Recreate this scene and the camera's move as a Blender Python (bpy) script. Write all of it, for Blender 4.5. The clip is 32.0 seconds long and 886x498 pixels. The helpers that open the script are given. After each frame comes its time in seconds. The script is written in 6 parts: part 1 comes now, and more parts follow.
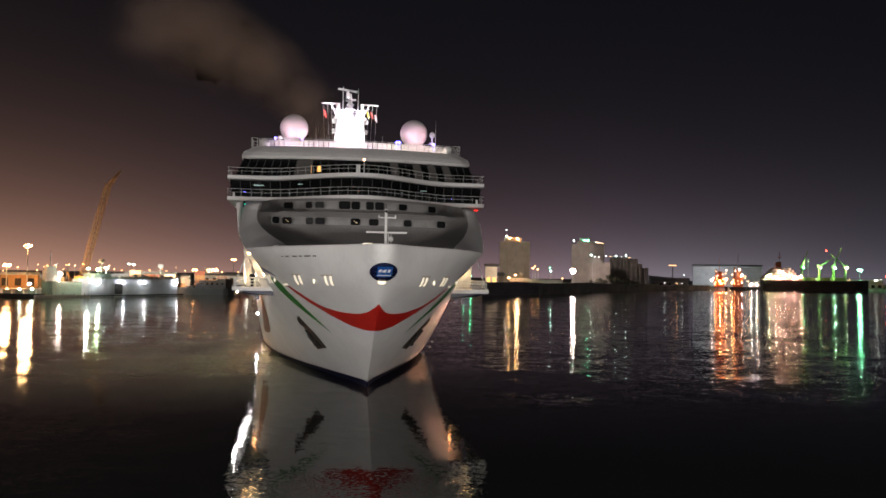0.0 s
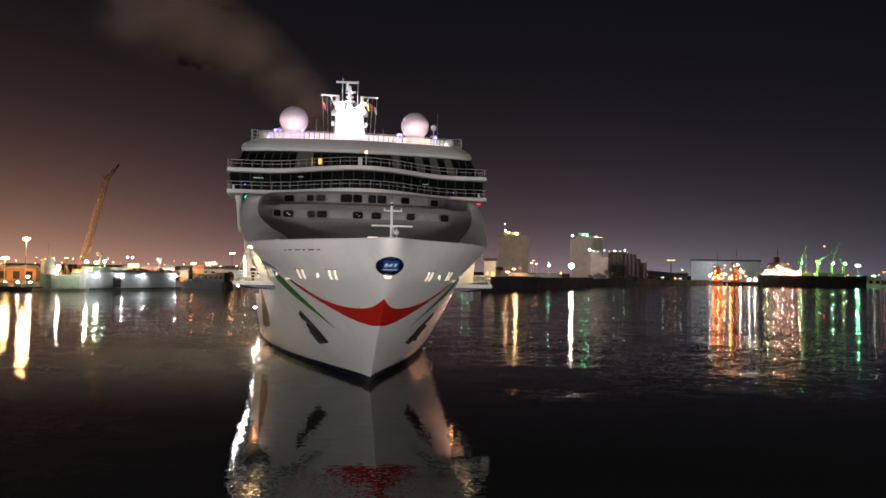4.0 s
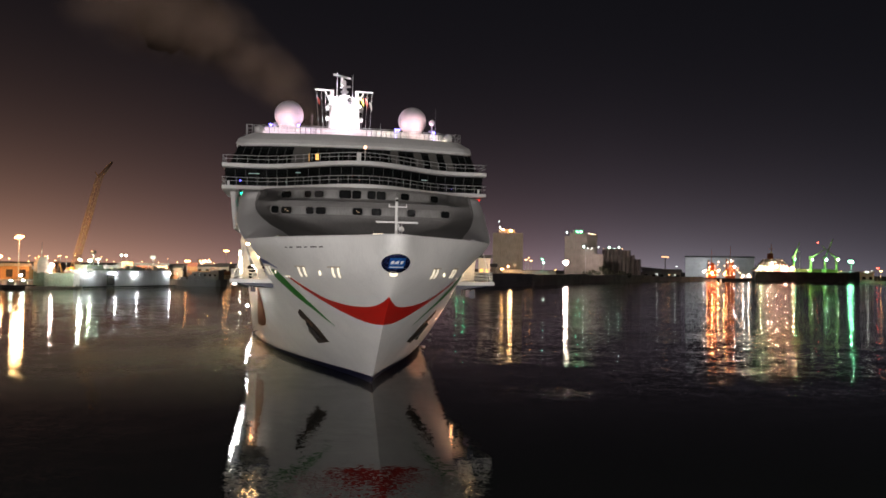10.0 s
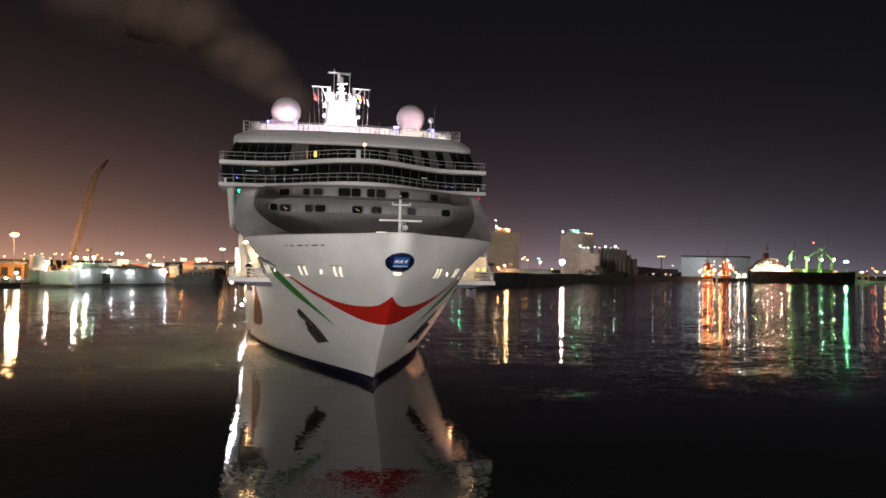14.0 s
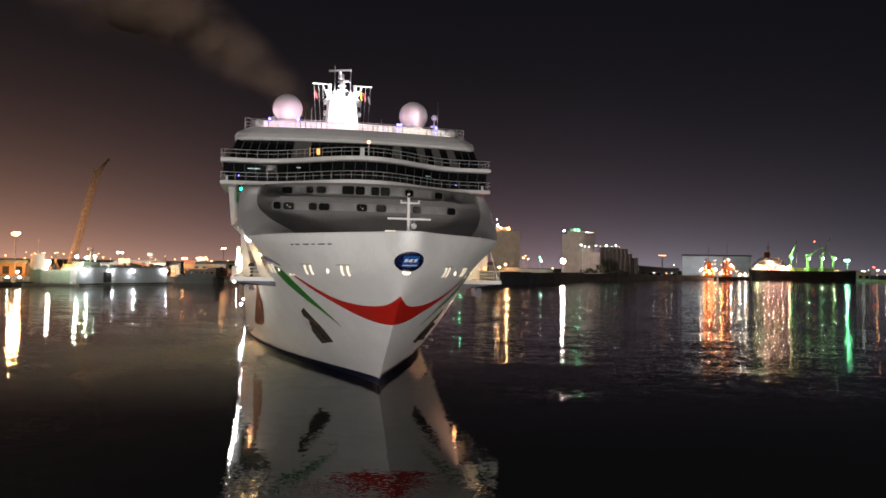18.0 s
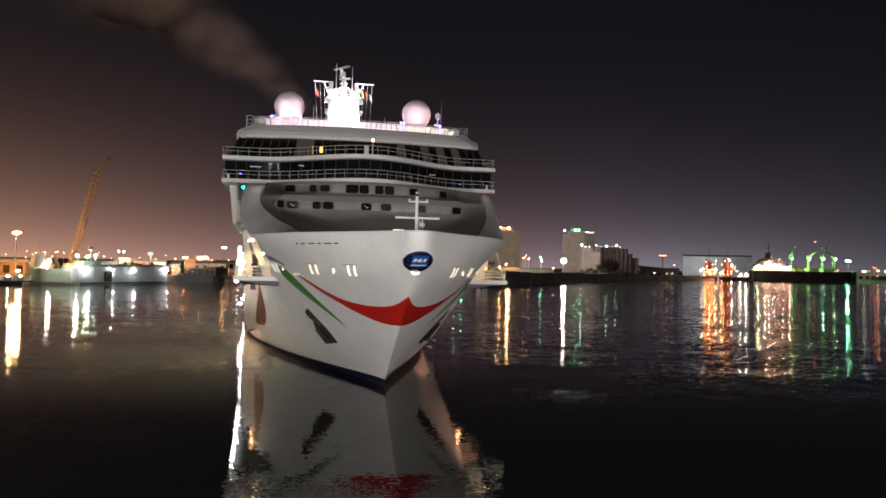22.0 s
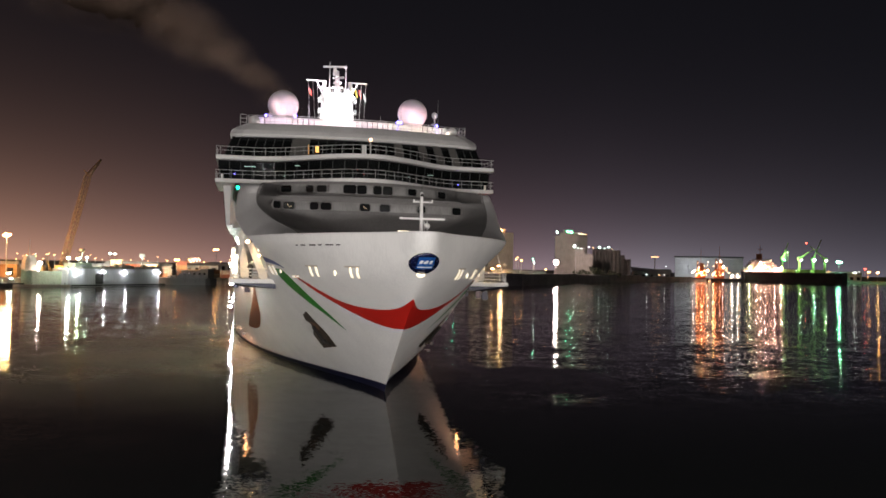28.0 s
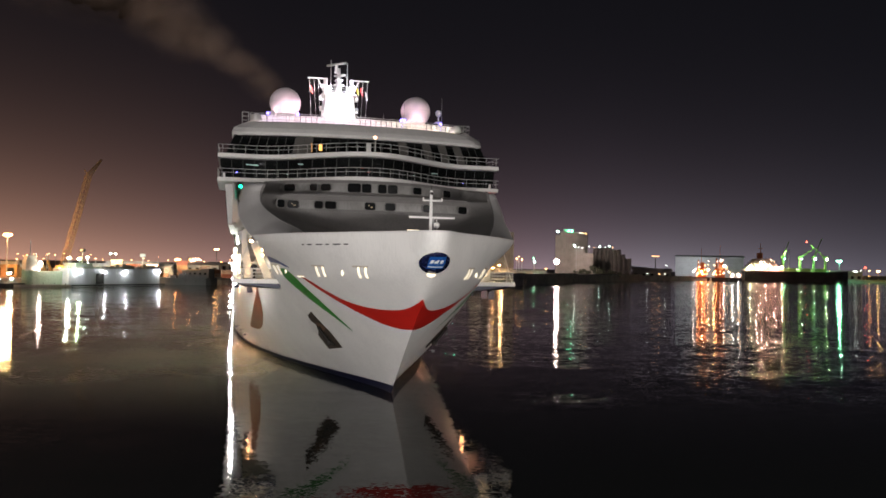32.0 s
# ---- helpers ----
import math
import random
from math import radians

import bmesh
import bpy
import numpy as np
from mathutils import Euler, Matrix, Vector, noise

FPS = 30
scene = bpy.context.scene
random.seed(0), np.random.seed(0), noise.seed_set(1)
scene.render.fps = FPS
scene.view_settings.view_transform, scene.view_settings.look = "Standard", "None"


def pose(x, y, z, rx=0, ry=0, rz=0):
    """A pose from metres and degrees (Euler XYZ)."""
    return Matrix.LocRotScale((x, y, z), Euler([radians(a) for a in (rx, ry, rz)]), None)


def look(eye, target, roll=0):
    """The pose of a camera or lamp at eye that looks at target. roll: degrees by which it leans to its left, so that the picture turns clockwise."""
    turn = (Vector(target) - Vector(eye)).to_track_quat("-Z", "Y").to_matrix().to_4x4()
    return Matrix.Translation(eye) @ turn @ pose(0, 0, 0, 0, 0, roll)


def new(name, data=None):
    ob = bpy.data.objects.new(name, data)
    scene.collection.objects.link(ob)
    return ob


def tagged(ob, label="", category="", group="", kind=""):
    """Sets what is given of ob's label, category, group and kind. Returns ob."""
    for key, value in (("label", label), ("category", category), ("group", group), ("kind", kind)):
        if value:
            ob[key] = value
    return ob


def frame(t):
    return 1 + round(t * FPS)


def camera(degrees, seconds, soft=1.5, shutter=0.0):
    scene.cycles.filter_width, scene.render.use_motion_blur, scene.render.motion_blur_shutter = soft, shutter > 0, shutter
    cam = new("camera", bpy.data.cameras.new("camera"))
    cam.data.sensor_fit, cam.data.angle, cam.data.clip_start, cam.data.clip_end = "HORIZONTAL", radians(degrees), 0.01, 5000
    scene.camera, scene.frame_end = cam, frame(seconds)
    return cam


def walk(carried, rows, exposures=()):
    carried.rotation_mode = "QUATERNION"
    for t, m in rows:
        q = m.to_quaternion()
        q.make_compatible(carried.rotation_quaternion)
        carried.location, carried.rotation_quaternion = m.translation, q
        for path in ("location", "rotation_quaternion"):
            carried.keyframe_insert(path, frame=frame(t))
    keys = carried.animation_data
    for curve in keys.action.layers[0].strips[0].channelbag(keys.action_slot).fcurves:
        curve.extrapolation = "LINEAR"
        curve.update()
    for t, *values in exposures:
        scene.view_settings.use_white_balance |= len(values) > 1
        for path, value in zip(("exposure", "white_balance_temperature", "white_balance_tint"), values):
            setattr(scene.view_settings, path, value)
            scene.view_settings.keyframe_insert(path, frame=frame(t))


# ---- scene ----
cam = camera(58.27, 32.0, soft=1.6)
PATH = [
    (0.0, pose(0, 0, 12.64, 91.887, -0.959, 0.453)),
    (0.5, pose(0, 0, 12.64, 91.850, -0.923, 0.461)),
    (1.0, pose(0, 0, 12.64, 91.767, -0.945, 0.460)),
    (1.5, pose(0, 0, 12.64, 91.692, -0.999, 0.437)),
    (2.0, pose(0, 0, 12.64, 91.633, -1.084, 0.401)),
    (2.5, pose(0, 0, 12.64, 91.581, -1.091, 0.345)),
    (3.0, pose(0, 0, 12.64, 91.525, -1.082, 0.309)),
    (3.5, pose(0, 0, 12.64, 91.493, -1.094, 0.323)),
    (5.5, pose(0, 0, 12.64, 91.451, -1.165, 0.413)),
    (6.0, pose(0, 0, 12.64, 91.461, -1.093, 0.431)),
    (6.5, pose(0, 0, 12.64, 91.465, -0.977, 0.450)),
    (7.0, pose(0, 0, 12.64, 91.462, -0.969, 0.432)),
    (7.5, pose(0, 0, 12.64, 91.416, -0.927, 0.386)),
    (8.0, pose(0, 0, 12.64, 91.408, -0.911, 0.306)),
    (8.5, pose(0, 0, 12.64, 91.399, -0.862, 0.167)),
    (9.0, pose(0, 0, 12.64, 91.358, -0.903, 0.070)),
    (9.5, pose(0, 0, 12.64, 91.322, -0.950, -0.036)),
    (10.0, pose(0, 0, 12.64, 91.275, -0.978, -0.041)),
    (10.5, pose(0, 0, 12.64, 91.261, -1.013, -0.066)),
    (11.0, pose(0, 0, 12.64, 91.205, -0.995, -0.098)),
    (11.5, pose(0, 0, 12.64, 91.196, -1.042, -0.148)),
    (12.0, pose(0, 0, 12.64, 91.166, -1.082, -0.191)),
    (12.5, pose(0, 0, 12.64, 91.156, -1.084, -0.210)),
    (13.0, pose(0, 0, 12.64, 91.154, -1.127, -0.243)),
    (13.5, pose(0, 0, 12.64, 91.185, -1.157, -0.301)),
    (14.0, pose(0, 0, 12.64, 91.205, -1.136, -0.304)),
    (14.5, pose(0, 0, 12.64, 91.183, -1.133, -0.271)),
    (16.5, pose(0, 0, 12.64, 91.120, -1.270, -0.406)),
    (17.0, pose(0, 0, 12.64, 91.130, -1.185, -0.351)),
    (17.5, pose(0, 0, 12.64, 91.137, -1.172, -0.282)),
    (18.0, pose(0, 0, 12.64, 91.130, -1.123, -0.238)),
    (18.5, pose(0, 0, 12.64, 91.091, -1.149, -0.247)),
    (19.0, pose(0, 0, 12.64, 91.106, -1.153, -0.239)),
    (19.5, pose(0, 0, 12.64, 91.133, -1.176, -0.271)),
    (20.0, pose(0, 0, 12.64, 91.182, -1.162, -0.278)),
    (20.5, pose(0, 0, 12.64, 91.196, -1.110, -0.210)),
    (21.0, pose(0, 0, 12.64, 91.223, -1.099, -0.186)),
    (21.5, pose(0, 0, 12.64, 91.171, -1.146, -0.188)),
    (22.0, pose(0, 0, 12.64, 91.109, -1.236, -0.205)),
    (22.5, pose(0, 0, 12.64, 91.081, -1.258, -0.225)),
    (23.0, pose(0, 0, 12.64, 91.068, -1.252, -0.340)),
    (23.5, pose(0, 0, 12.64, 91.066, -1.206, -0.434)),
    (24.0, pose(0, 0, 12.64, 91.064, -1.248, -0.469)),
    (24.5, pose(0, 0, 12.64, 91.063, -1.258, -0.538)),
    (25.0, pose(0, 0, 12.64, 91.073, -1.288, -0.610)),
    (25.5, pose(0, 0, 12.64, 91.082, -1.291, -0.671)),
    (27.5, pose(0, 0, 12.64, 91.187, -1.184, -0.788)),
    (28.0, pose(0, 0, 12.64, 91.241, -1.161, -0.733)),
    (28.5, pose(0, 0, 12.64, 91.279, -1.113, -0.721)),
    (29.0, pose(0, 0, 12.64, 91.311, -1.067, -0.675)),
    (29.5, pose(0, 0, 12.64, 91.285, -1.020, -0.638)),
    (30.0, pose(0, 0, 12.64, 91.230, -1.049, -0.613)),
    (30.5, pose(0, 0, 12.64, 91.206, -1.073, -0.621)),
    (31.0, pose(0, 0, 12.64, 91.214, -1.081, -0.668)),
    (31.5, pose(0, 0, 12.64, 91.199, -1.074, -0.700)),
    (32.0, pose(0, 0, 12.64, 91.203, -1.081, -0.697)),
]
walk(cam, PATH, [(0.0, 0.0), (16.0, 0.08), (32.0, 0.13)])
EYE = 12.64

# ---- light ----
world = bpy.data.worlds.new("night_sky")
scene.world = world
world.use_nodes = True


def night_sky(w):
    nt = w.node_tree
    nt.nodes.clear()
    N, L = nt.nodes.new, nt.links.new
    co = N("ShaderNodeTexCoord")
    sep = N("ShaderNodeSeparateXYZ")
    L(co.outputs["Generated"], sep.inputs[0])

    def mth(op, a, b=None):
        n = N("ShaderNodeMath")
        n.operation = op
        for k, v in enumerate((a, b)):
            if v is None:
                continue
            if isinstance(v, (int, float)):
                n.inputs[k].default_value = v
            else:
                L(v, n.inputs[k])
        return n.outputs[0]

    # town glow: falls off with height, amber over the docks to the west, pale over the right shore
    up = mth("MAXIMUM", sep.outputs["Z"], 0.0)
    low = mth("POWER", 2.718, mth("MULTIPLY", up, -15.0))
    wide = mth("POWER", 2.718, mth("MULTIPLY", up, -5.5))
    ramp = N("ShaderNodeValToRGB")
    e = ramp.color_ramp.elements
    e[0].position, e[0].color = 0.24, (0.40, 0.205, 0.138, 1)
    e[1].position, e[1].color = 0.80, (0.040, 0.040, 0.051, 1)
    m = e.new(0.40)
    m.color = (0.155, 0.088, 0.083, 1)
    m = e.new(0.60)
    m.color = (0.130, 0.092, 0.110, 1)
    L(mth("ADD", mth("MULTIPLY", sep.outputs["X"], 0.5), 0.5), ramp.inputs[0])
    ramp2 = N("ShaderNodeValToRGB")
    e = ramp2.color_ramp.elements
    e[0].position, e[0].color = 0.2, (0.0080, 0.0070, 0.0110, 1)
    e[1].position, e[1].color = 0.8, (0.0022, 0.0022, 0.0044, 1)
    L(mth("ADD", mth("MULTIPLY", sep.outputs["X"], 0.5), 0.5), ramp2.inputs[0])
    ramp3 = N("ShaderNodeValToRGB")
    e = ramp3.color_ramp.elements
    e[0].position, e[0].color = 0.25, (0.10, 0.055, 0.030, 1)
    e[1].position, e[1].color = 0.64, (0.090, 0.097, 0.110, 1)
    m = e.new(0.74)
    m.color = (0.035, 0.036, 0.042, 1)
    m = e.new(0.55)
    m.color = (0.090, 0.060, 0.064, 1)
    L(mth("ADD", mth("MULTIPLY", sep.outputs["X"], 0.5), 0.5), ramp3.inputs[0])
    near = mth("POWER", 2.718, mth("MULTIPLY", up, -34.0))
    grain = N("ShaderNodeTexNoise")
    grain.inputs["Scale"].default_value = 3.0
    L(co.outputs["Generated"], grain.inputs["Vector"])

    def scaled(col, f):
        n = N("ShaderNodeVectorMath")
        n.operation = "SCALE"
        L(col, n.inputs[0])
        L(f, n.inputs["Scale"])
        return n.outputs[0]

    def added(a, b):
        n = N("ShaderNodeVectorMath")
        n.operation = "ADD"
        L(a, n.inputs[0])
        if isinstance(b, tuple):
            n.inputs[1].default_value = b
        else:
            L(b, n.inputs[1])
        return n.outputs[0]

    haze = mth("ADD", mth("MULTIPLY", grain.outputs["Fac"], 0.3), 0.85)
    total = added(added(scaled(ramp3.outputs[0], near), added(scaled(ramp.outputs[0], mth("MULTIPLY", low, haze)), scaled(ramp2.outputs[0], wide))), (0.0041, 0.0041, 0.0053))
    bg = N("ShaderNodeBackground")
    L(total, bg.inputs["Color"])
    bg.inputs["Strength"].default_value = 1.0
    out = N("ShaderNodeOutputWorld")
    L(bg.outputs[0], out.inputs["Surface"])


night_sky(world)


def flood(name, eye, target, watts, size, color):
    """An area lamp in the front of a floodlight."""
    data = bpy.data.lights.new(name, "AREA")
    data.shape, data.size, data.size_y, data.energy, data.color = "RECTANGLE", size, size * 0.5, watts, color
    ob = new(name, data)
    ob.matrix_world = look(eye, target)
    return ob


# quay floodlights on the terminal behind the camera
FLOODS = [((-26, 1.6, 5.2), (-6, 80, 8)), ((28, 1.6, 5.2), (-2, 82, 8)), ((-34, -2.0, 16.5), (-6, 90, 15)), ((36, -2.0, 16.5), (-3, 92, 15)), ((-85, -2.0, 16.5), (-12, 95, 6)), ((80, -2.0, 16.5), (-4, 90, 6))]
for eye, target in FLOODS:
    flood("floodlight_lamp", eye, target, (12800 if eye[0] < 0 else 13600) if eye[2] < 10 else (5600 if eye[0] < 0 else 5400) if abs(eye[0]) < 50 else 22500 if eye[0] < 0 else 19500, 2.4, (1.0, 0.95, 0.935) if eye[0] < 50 else (1.0, 0.90, 0.85))



def bulb(name, x, y, z, watts, color, r=1.5):
    data = bpy.data.lights.new(name, "POINT")
    data.energy, data.color, data.shadow_soft_size = watts, color, r
    new(name, data).location = (x, y, z)


SODIUM, PALE = (1.0, 0.50, 0.20), (1.0, 0.93, 0.84)
# the strongest mast lamps of the docks and quays: bearing, distance, height, power, colour
for az, d, z, watts, color, r in ((-28.06, 437, 23.5, 60000, SODIUM, 2.6), (-29.21, 420, 14.5, 16000, SODIUM, 2.0), (-24.5, 401, 12.8, 9000, (0.85, 1.0, 0.90), 0.8),
                                  (-26.25, 401.6, 10.35, 1500, (1.0, 0.86, 0.78), 0.4), (8.83, 790, 18.6, 24000, (1.0, 0.80, 0.74), 2.2), (4.9, 590, 16, 6000, (1.0, 0.62, 0.30), 1.6), (27.2, 1235, 29, 30000, (0.25, 1.0, 0.42), 1.6)):
    bulb("mast_lamp_light", d * math.sin(radians(az)), d * math.cos(radians(az)), z, watts, color, r)

# fill lamps added to brighten the shore, turned from the water: bearing, distance, height of the lamp and of its aim,
# power, colour
DOCK_FILLS = (((-23.7, 458, 17), (-21.5, 515, 5), 110000, (0.95, 0.95, 0.80)), ((-28.06, 437, 23), (-26.0, 480, 4), 20000, SODIUM), ((-20.0, 478, 15), (-19.6, 515, 6), 50000, (1.0, 0.75, 0.5)),
                                   ((10.2, 770, 36), (11.8, 900, 14), 27000, (1.0, 0.80, 0.74)), ((5.2, 600, 15), (4.9, 690, 22), 22000, (1.0, 0.78, 0.62)), ((17.9, 1180, 20), (19.4, 1262, 16), 34000, (0.90, 0.95, 1.0)), ((24.2, 1122, 40), (24.9, 1138, 20), 30000, (0.62, 1.0, 0.40)))
for lamp_at, aim, watts, color in DOCK_FILLS:
    ends = [Vector((d * math.sin(radians(az)), d * math.cos(radians(az)), z)) for az, d, z in (lamp_at, aim)]
    flood("dock_fill_lamp", ends[0], ends[1], watts, 2.4, color)

# ---- materials ----


def mat(name, color, rough=0.5, metal=0.0, vary=0.12, scale=1.0, bump=0.0, spec=0.5, streak=0.0, tint=None):
    """A paint, metal, stone or cloth with two scales of variation; streak: vertical run marks."""
    m = bpy.data.materials.new(name)
    m.use_nodes = True
    nt = m.node_tree
    b = nt.nodes["Principled BSDF"]
    N, L = nt.nodes.new, nt.links.new
    b.inputs["Metallic"].default_value = metal
    b.inputs["Specular IOR Level"].default_value = spec
    co = N("ShaderNodeTexCoord")
    big, fine = N("ShaderNodeTexNoise"), N("ShaderNodeTexNoise")
    big.inputs["Scale"].default_value, fine.inputs["Scale"].default_value = 0.35 * scale, 4.0 * scale
    big.inputs["Detail"].default_value = 5
    fine.inputs["Detail"].default_value = 4
    if streak:
        mp = N("ShaderNodeMapping")
        mp.inputs["Scale"].default_value = (1.6, 1.6, 0.12)
        L(co.outputs["Object"], mp.inputs["Vector"])
        L(mp.outputs[0], fine.inputs["Vector"])
    else:
        L(co.outputs["Object"], fine.inputs["Vector"])
    L(co.outputs["Object"], big.inputs["Vector"])
    mix = N("ShaderNodeMix")
    mix.data_type = "RGBA"
    dark = tint or tuple(c * (1 - 2.2 * vary) for c in color)
    mix.inputs["A"].default_value = (*dark, 1)
    mix.inputs["B"].default_value = (*color, 1)
    add = N("ShaderNodeMath")
    add.operation = "ADD"
    L(big.outputs["Fac"], add.inputs[0])
    L(fine.outputs["Fac"], add.inputs[1])
    rng = N("ShaderNodeMapRange")
    rng.inputs["From Min"].default_value, rng.inputs["From Max"].default_value = 0.7, 1.15
    rng.inputs["To Min"].default_value = 0.0 if tint is None else 1 - 4 * vary
    L(add.outputs[0], rng.inputs["Value"])
    L(rng.outputs[0], mix.inputs["Factor"])
    L(mix.outputs["Result"], b.inputs["Base Color"])
    r2 = N("ShaderNodeMapRange")
    r2.inputs["To Min"].default_value, r2.inputs["To Max"].default_value = max(0.02, rough - 0.12), min(1, rough + 0.12)
    L(fine.outputs["Fac"], r2.inputs["Value"])
    L(r2.outputs[0], b.inputs["Roughness"])
    if bump:
        bp = N("ShaderNodeBump")
        bp.inputs["Strength"].default_value, bp.inputs["Distance"].default_value = 1.0, bump
        L(add.outputs[0], bp.inputs["Height"])
        L(bp.outputs[0], b.inputs["Normal"])
    return m


def glow(name, color, strength):
    m = bpy.data.materials.new(name)
    m.use_nodes = True
    b = m.node_tree.nodes["Principled BSDF"]
    b.inputs["Base Color"].default_value = (*color, 1)
    b.inputs["Emission Color"].default_value = (*color, 1)
    b.inputs["Emission Strength"].default_value = strength
    return m


def water_material():
    m = bpy.data.materials.new("harbour_water")
    m.use_nodes = True
    nt = m.node_tree
    b = nt.nodes["Principled BSDF"]
    N, L = nt.nodes.new, nt.links.new
    b.inputs["IOR"].default_value = 1.17
    b.inputs["Specular Tint"].default_value = (0.76, 0.83, 0.66, 1)
    co, sep = N("ShaderNodeTexCoord"), N("ShaderNodeSeparateXYZ")
    L(co.outputs["Object"], sep.inputs[0])
    X, Y = sep.outputs["X"], sep.outputs["Y"]

    def mth(op, *vals):
        n = N("ShaderNodeMath")
        n.operation = op
        for k, v in enumerate(vals):
            if isinstance(v, (int, float)):
                n.inputs[k].default_value = v
            else:
                L(v, n.inputs[k])
        return n.outputs[0]

    def step(v, a0, a1, b0=0.0, b1=1.0):
        n = N("ShaderNodeMapRange")
        n.interpolation_type = "SMOOTHSTEP"
        for name, x in (("From Min", a0), ("From Max", a1), ("To Min", b0), ("To Max", b1)):
            n.inputs[name].default_value = x
        L(v, n.inputs["Value"])
        return n.outputs[0]

    def waves(sx, sy, turn, detail=2.0):
        mp = N("ShaderNodeMapping")
        mp.inputs["Scale"].default_value = (sx, sy, 1)
        mp.inputs["Rotation"].default_value = (0, 0, turn)
        L(co.outputs["Object"], mp.inputs["Vector"])
        n = N("ShaderNodeTexNoise")
        n.inputs["Scale"].default_value = 1.0
        n.inputs["Detail"].default_value = detail
        L(mp.outputs[0], n.inputs["Vector"])
        return n

    # the ship gives a lee: calm round the hull and to the west, ruffled beyond its edge to the east
    ragged = mth("MULTIPLY_ADD", waves(0.11, 0.16, 0.3, 4).outputs["Fac"], 16.0, -8.0)
    x_edge, y_edge = mth("ADD", X, ragged), mth("ADD", Y, mth("MULTIPLY", ragged, 0.4))
    paw = mth("SQRT", mth("ADD", mth("POWER", mth("ABSOLUTE", mth("ADD", mth("MULTIPLY", x_edge, 0.11), -1.25)), 2.0), mth("POWER", mth("ABSOLUTE", mth("ADD", mth("MULTIPLY", y_edge, 0.13), -10.3)), 2.0)))
    gust = step(paw, 0.95, 0.1)
    bank = mth("MAXIMUM", mth("MAXIMUM", step(x_edge, 17.0, 22.0), step(y_edge, 101.0, 106.0)), gust)
    east = step(mth("MULTIPLY_ADD", Y, 0.02, X), -4.0, 8.0)
    far_east = step(mth("MULTIPLY_ADD", Y, -0.26, X), -10.0, 14.0)
    ruffled = mth("MULTIPLY", mth("MULTIPLY", mth("MULTIPLY", bank, east), step(y_edge, 74.0, 98.0)), mth("MULTIPLY_ADD", far_east, 0.75, 0.75))
    patchy = step(waves(0.02, 0.045, 0.2, 3).outputs["Fac"], 0.40, 0.62, 0.7, 1.15)
    near = step(Y, 30.0, 150.0, 0.35, 0.75)
    calm = mth("MULTIPLY", near, step(X, -30.0, 10.0, 1.0, 0.7))
    breeze = step(mth("ADD", Y, mth("MULTIPLY", ragged, 0.5)), 55.0, 43.0, 0.0, 1.0)
    slope = mth("MULTIPLY", mth("MAXIMUM", mth("MULTIPLY_ADD", gust, 1.5, mth("MULTIPLY_ADD", ruffled, 0.95, calm)), breeze), patchy)
    L(step(ruffled, 0.0, 1.2, 0.03, 0.05), b.inputs["Roughness"])

    # murky water along the ship's starboard side, the glow on it put into the colour
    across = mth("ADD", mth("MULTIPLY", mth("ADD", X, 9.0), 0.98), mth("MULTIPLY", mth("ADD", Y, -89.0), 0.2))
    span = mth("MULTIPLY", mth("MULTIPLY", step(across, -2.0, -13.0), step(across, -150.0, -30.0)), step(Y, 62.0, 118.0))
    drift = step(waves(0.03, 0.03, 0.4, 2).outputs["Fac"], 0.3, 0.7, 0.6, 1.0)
    murk_glow = N("ShaderNodeMix")
    murk_glow.data_type = "RGBA"
    murk_glow.inputs["A"].default_value = (0.009, 0.010, 0.009, 1)
    murk_glow.inputs["B"].default_value = (0.50, 0.50, 0.33, 1)
    L(mth("MULTIPLY", span, drift), murk_glow.inputs["Factor"])
    L(murk_glow.outputs["Result"], b.inputs["Base Color"])

    # ripples as slopes: a low swell, wavelets and fine chop
    total = None
    for sx, sy, turn, detail, amp in ((0.06, 0.11, 0.1, 1.0, 0.03), (0.2, 0.34, -0.12, 1.0, 0.045), (0.75, 1.15, 0.06, 2.0, 0.10), (3.2, 4.6, -0.1, 1.0, 0.19)):
        mid, big = N("ShaderNodeVectorMath"), N("ShaderNodeVectorMath")
        mid.operation, big.operation = "SUBTRACT", "SCALE"
        L(waves(sx, sy, turn, detail).outputs["Color"], mid.inputs[0])
        mid.inputs[1].default_value = (0.5, 0.5, 0.5)
        L(mid.outputs[0], big.inputs[0])
        big.inputs["Scale"].default_value = amp
        if total is None:
            total = big.outputs[0]
        else:
            both = N("ShaderNodeVectorMath")
            L(total, both.inputs[0])
            L(big.outputs[0], both.inputs[1])
            total = both.outputs[0]
    tilt, flat, up, unit = N("ShaderNodeVectorMath"), N("ShaderNodeVectorMath"), N("ShaderNodeVectorMath"), N("ShaderNodeVectorMath")
    tilt.operation, flat.operation, unit.operation = "SCALE", "MULTIPLY", "NORMALIZE"
    L(total, tilt.inputs[0])
    L(slope, tilt.inputs["Scale"])
    L(tilt.outputs[0], flat.inputs[0])
    sway = N("ShaderNodeCombineXYZ")
    L(step(ruffled, 0.0, 0.8, 0.72, 0.19), sway.inputs["X"])
    sway.inputs["Y"].default_value = 1.0
    L(sway.outputs[0], flat.inputs[1])
    L(flat.outputs[0], up.inputs[0])
    up.inputs[1].default_value = (0, 0, 1)
    L(up.outputs[0], unit.inputs[0])
    L(unit.outputs[0], b.inputs["Normal"])
    return m


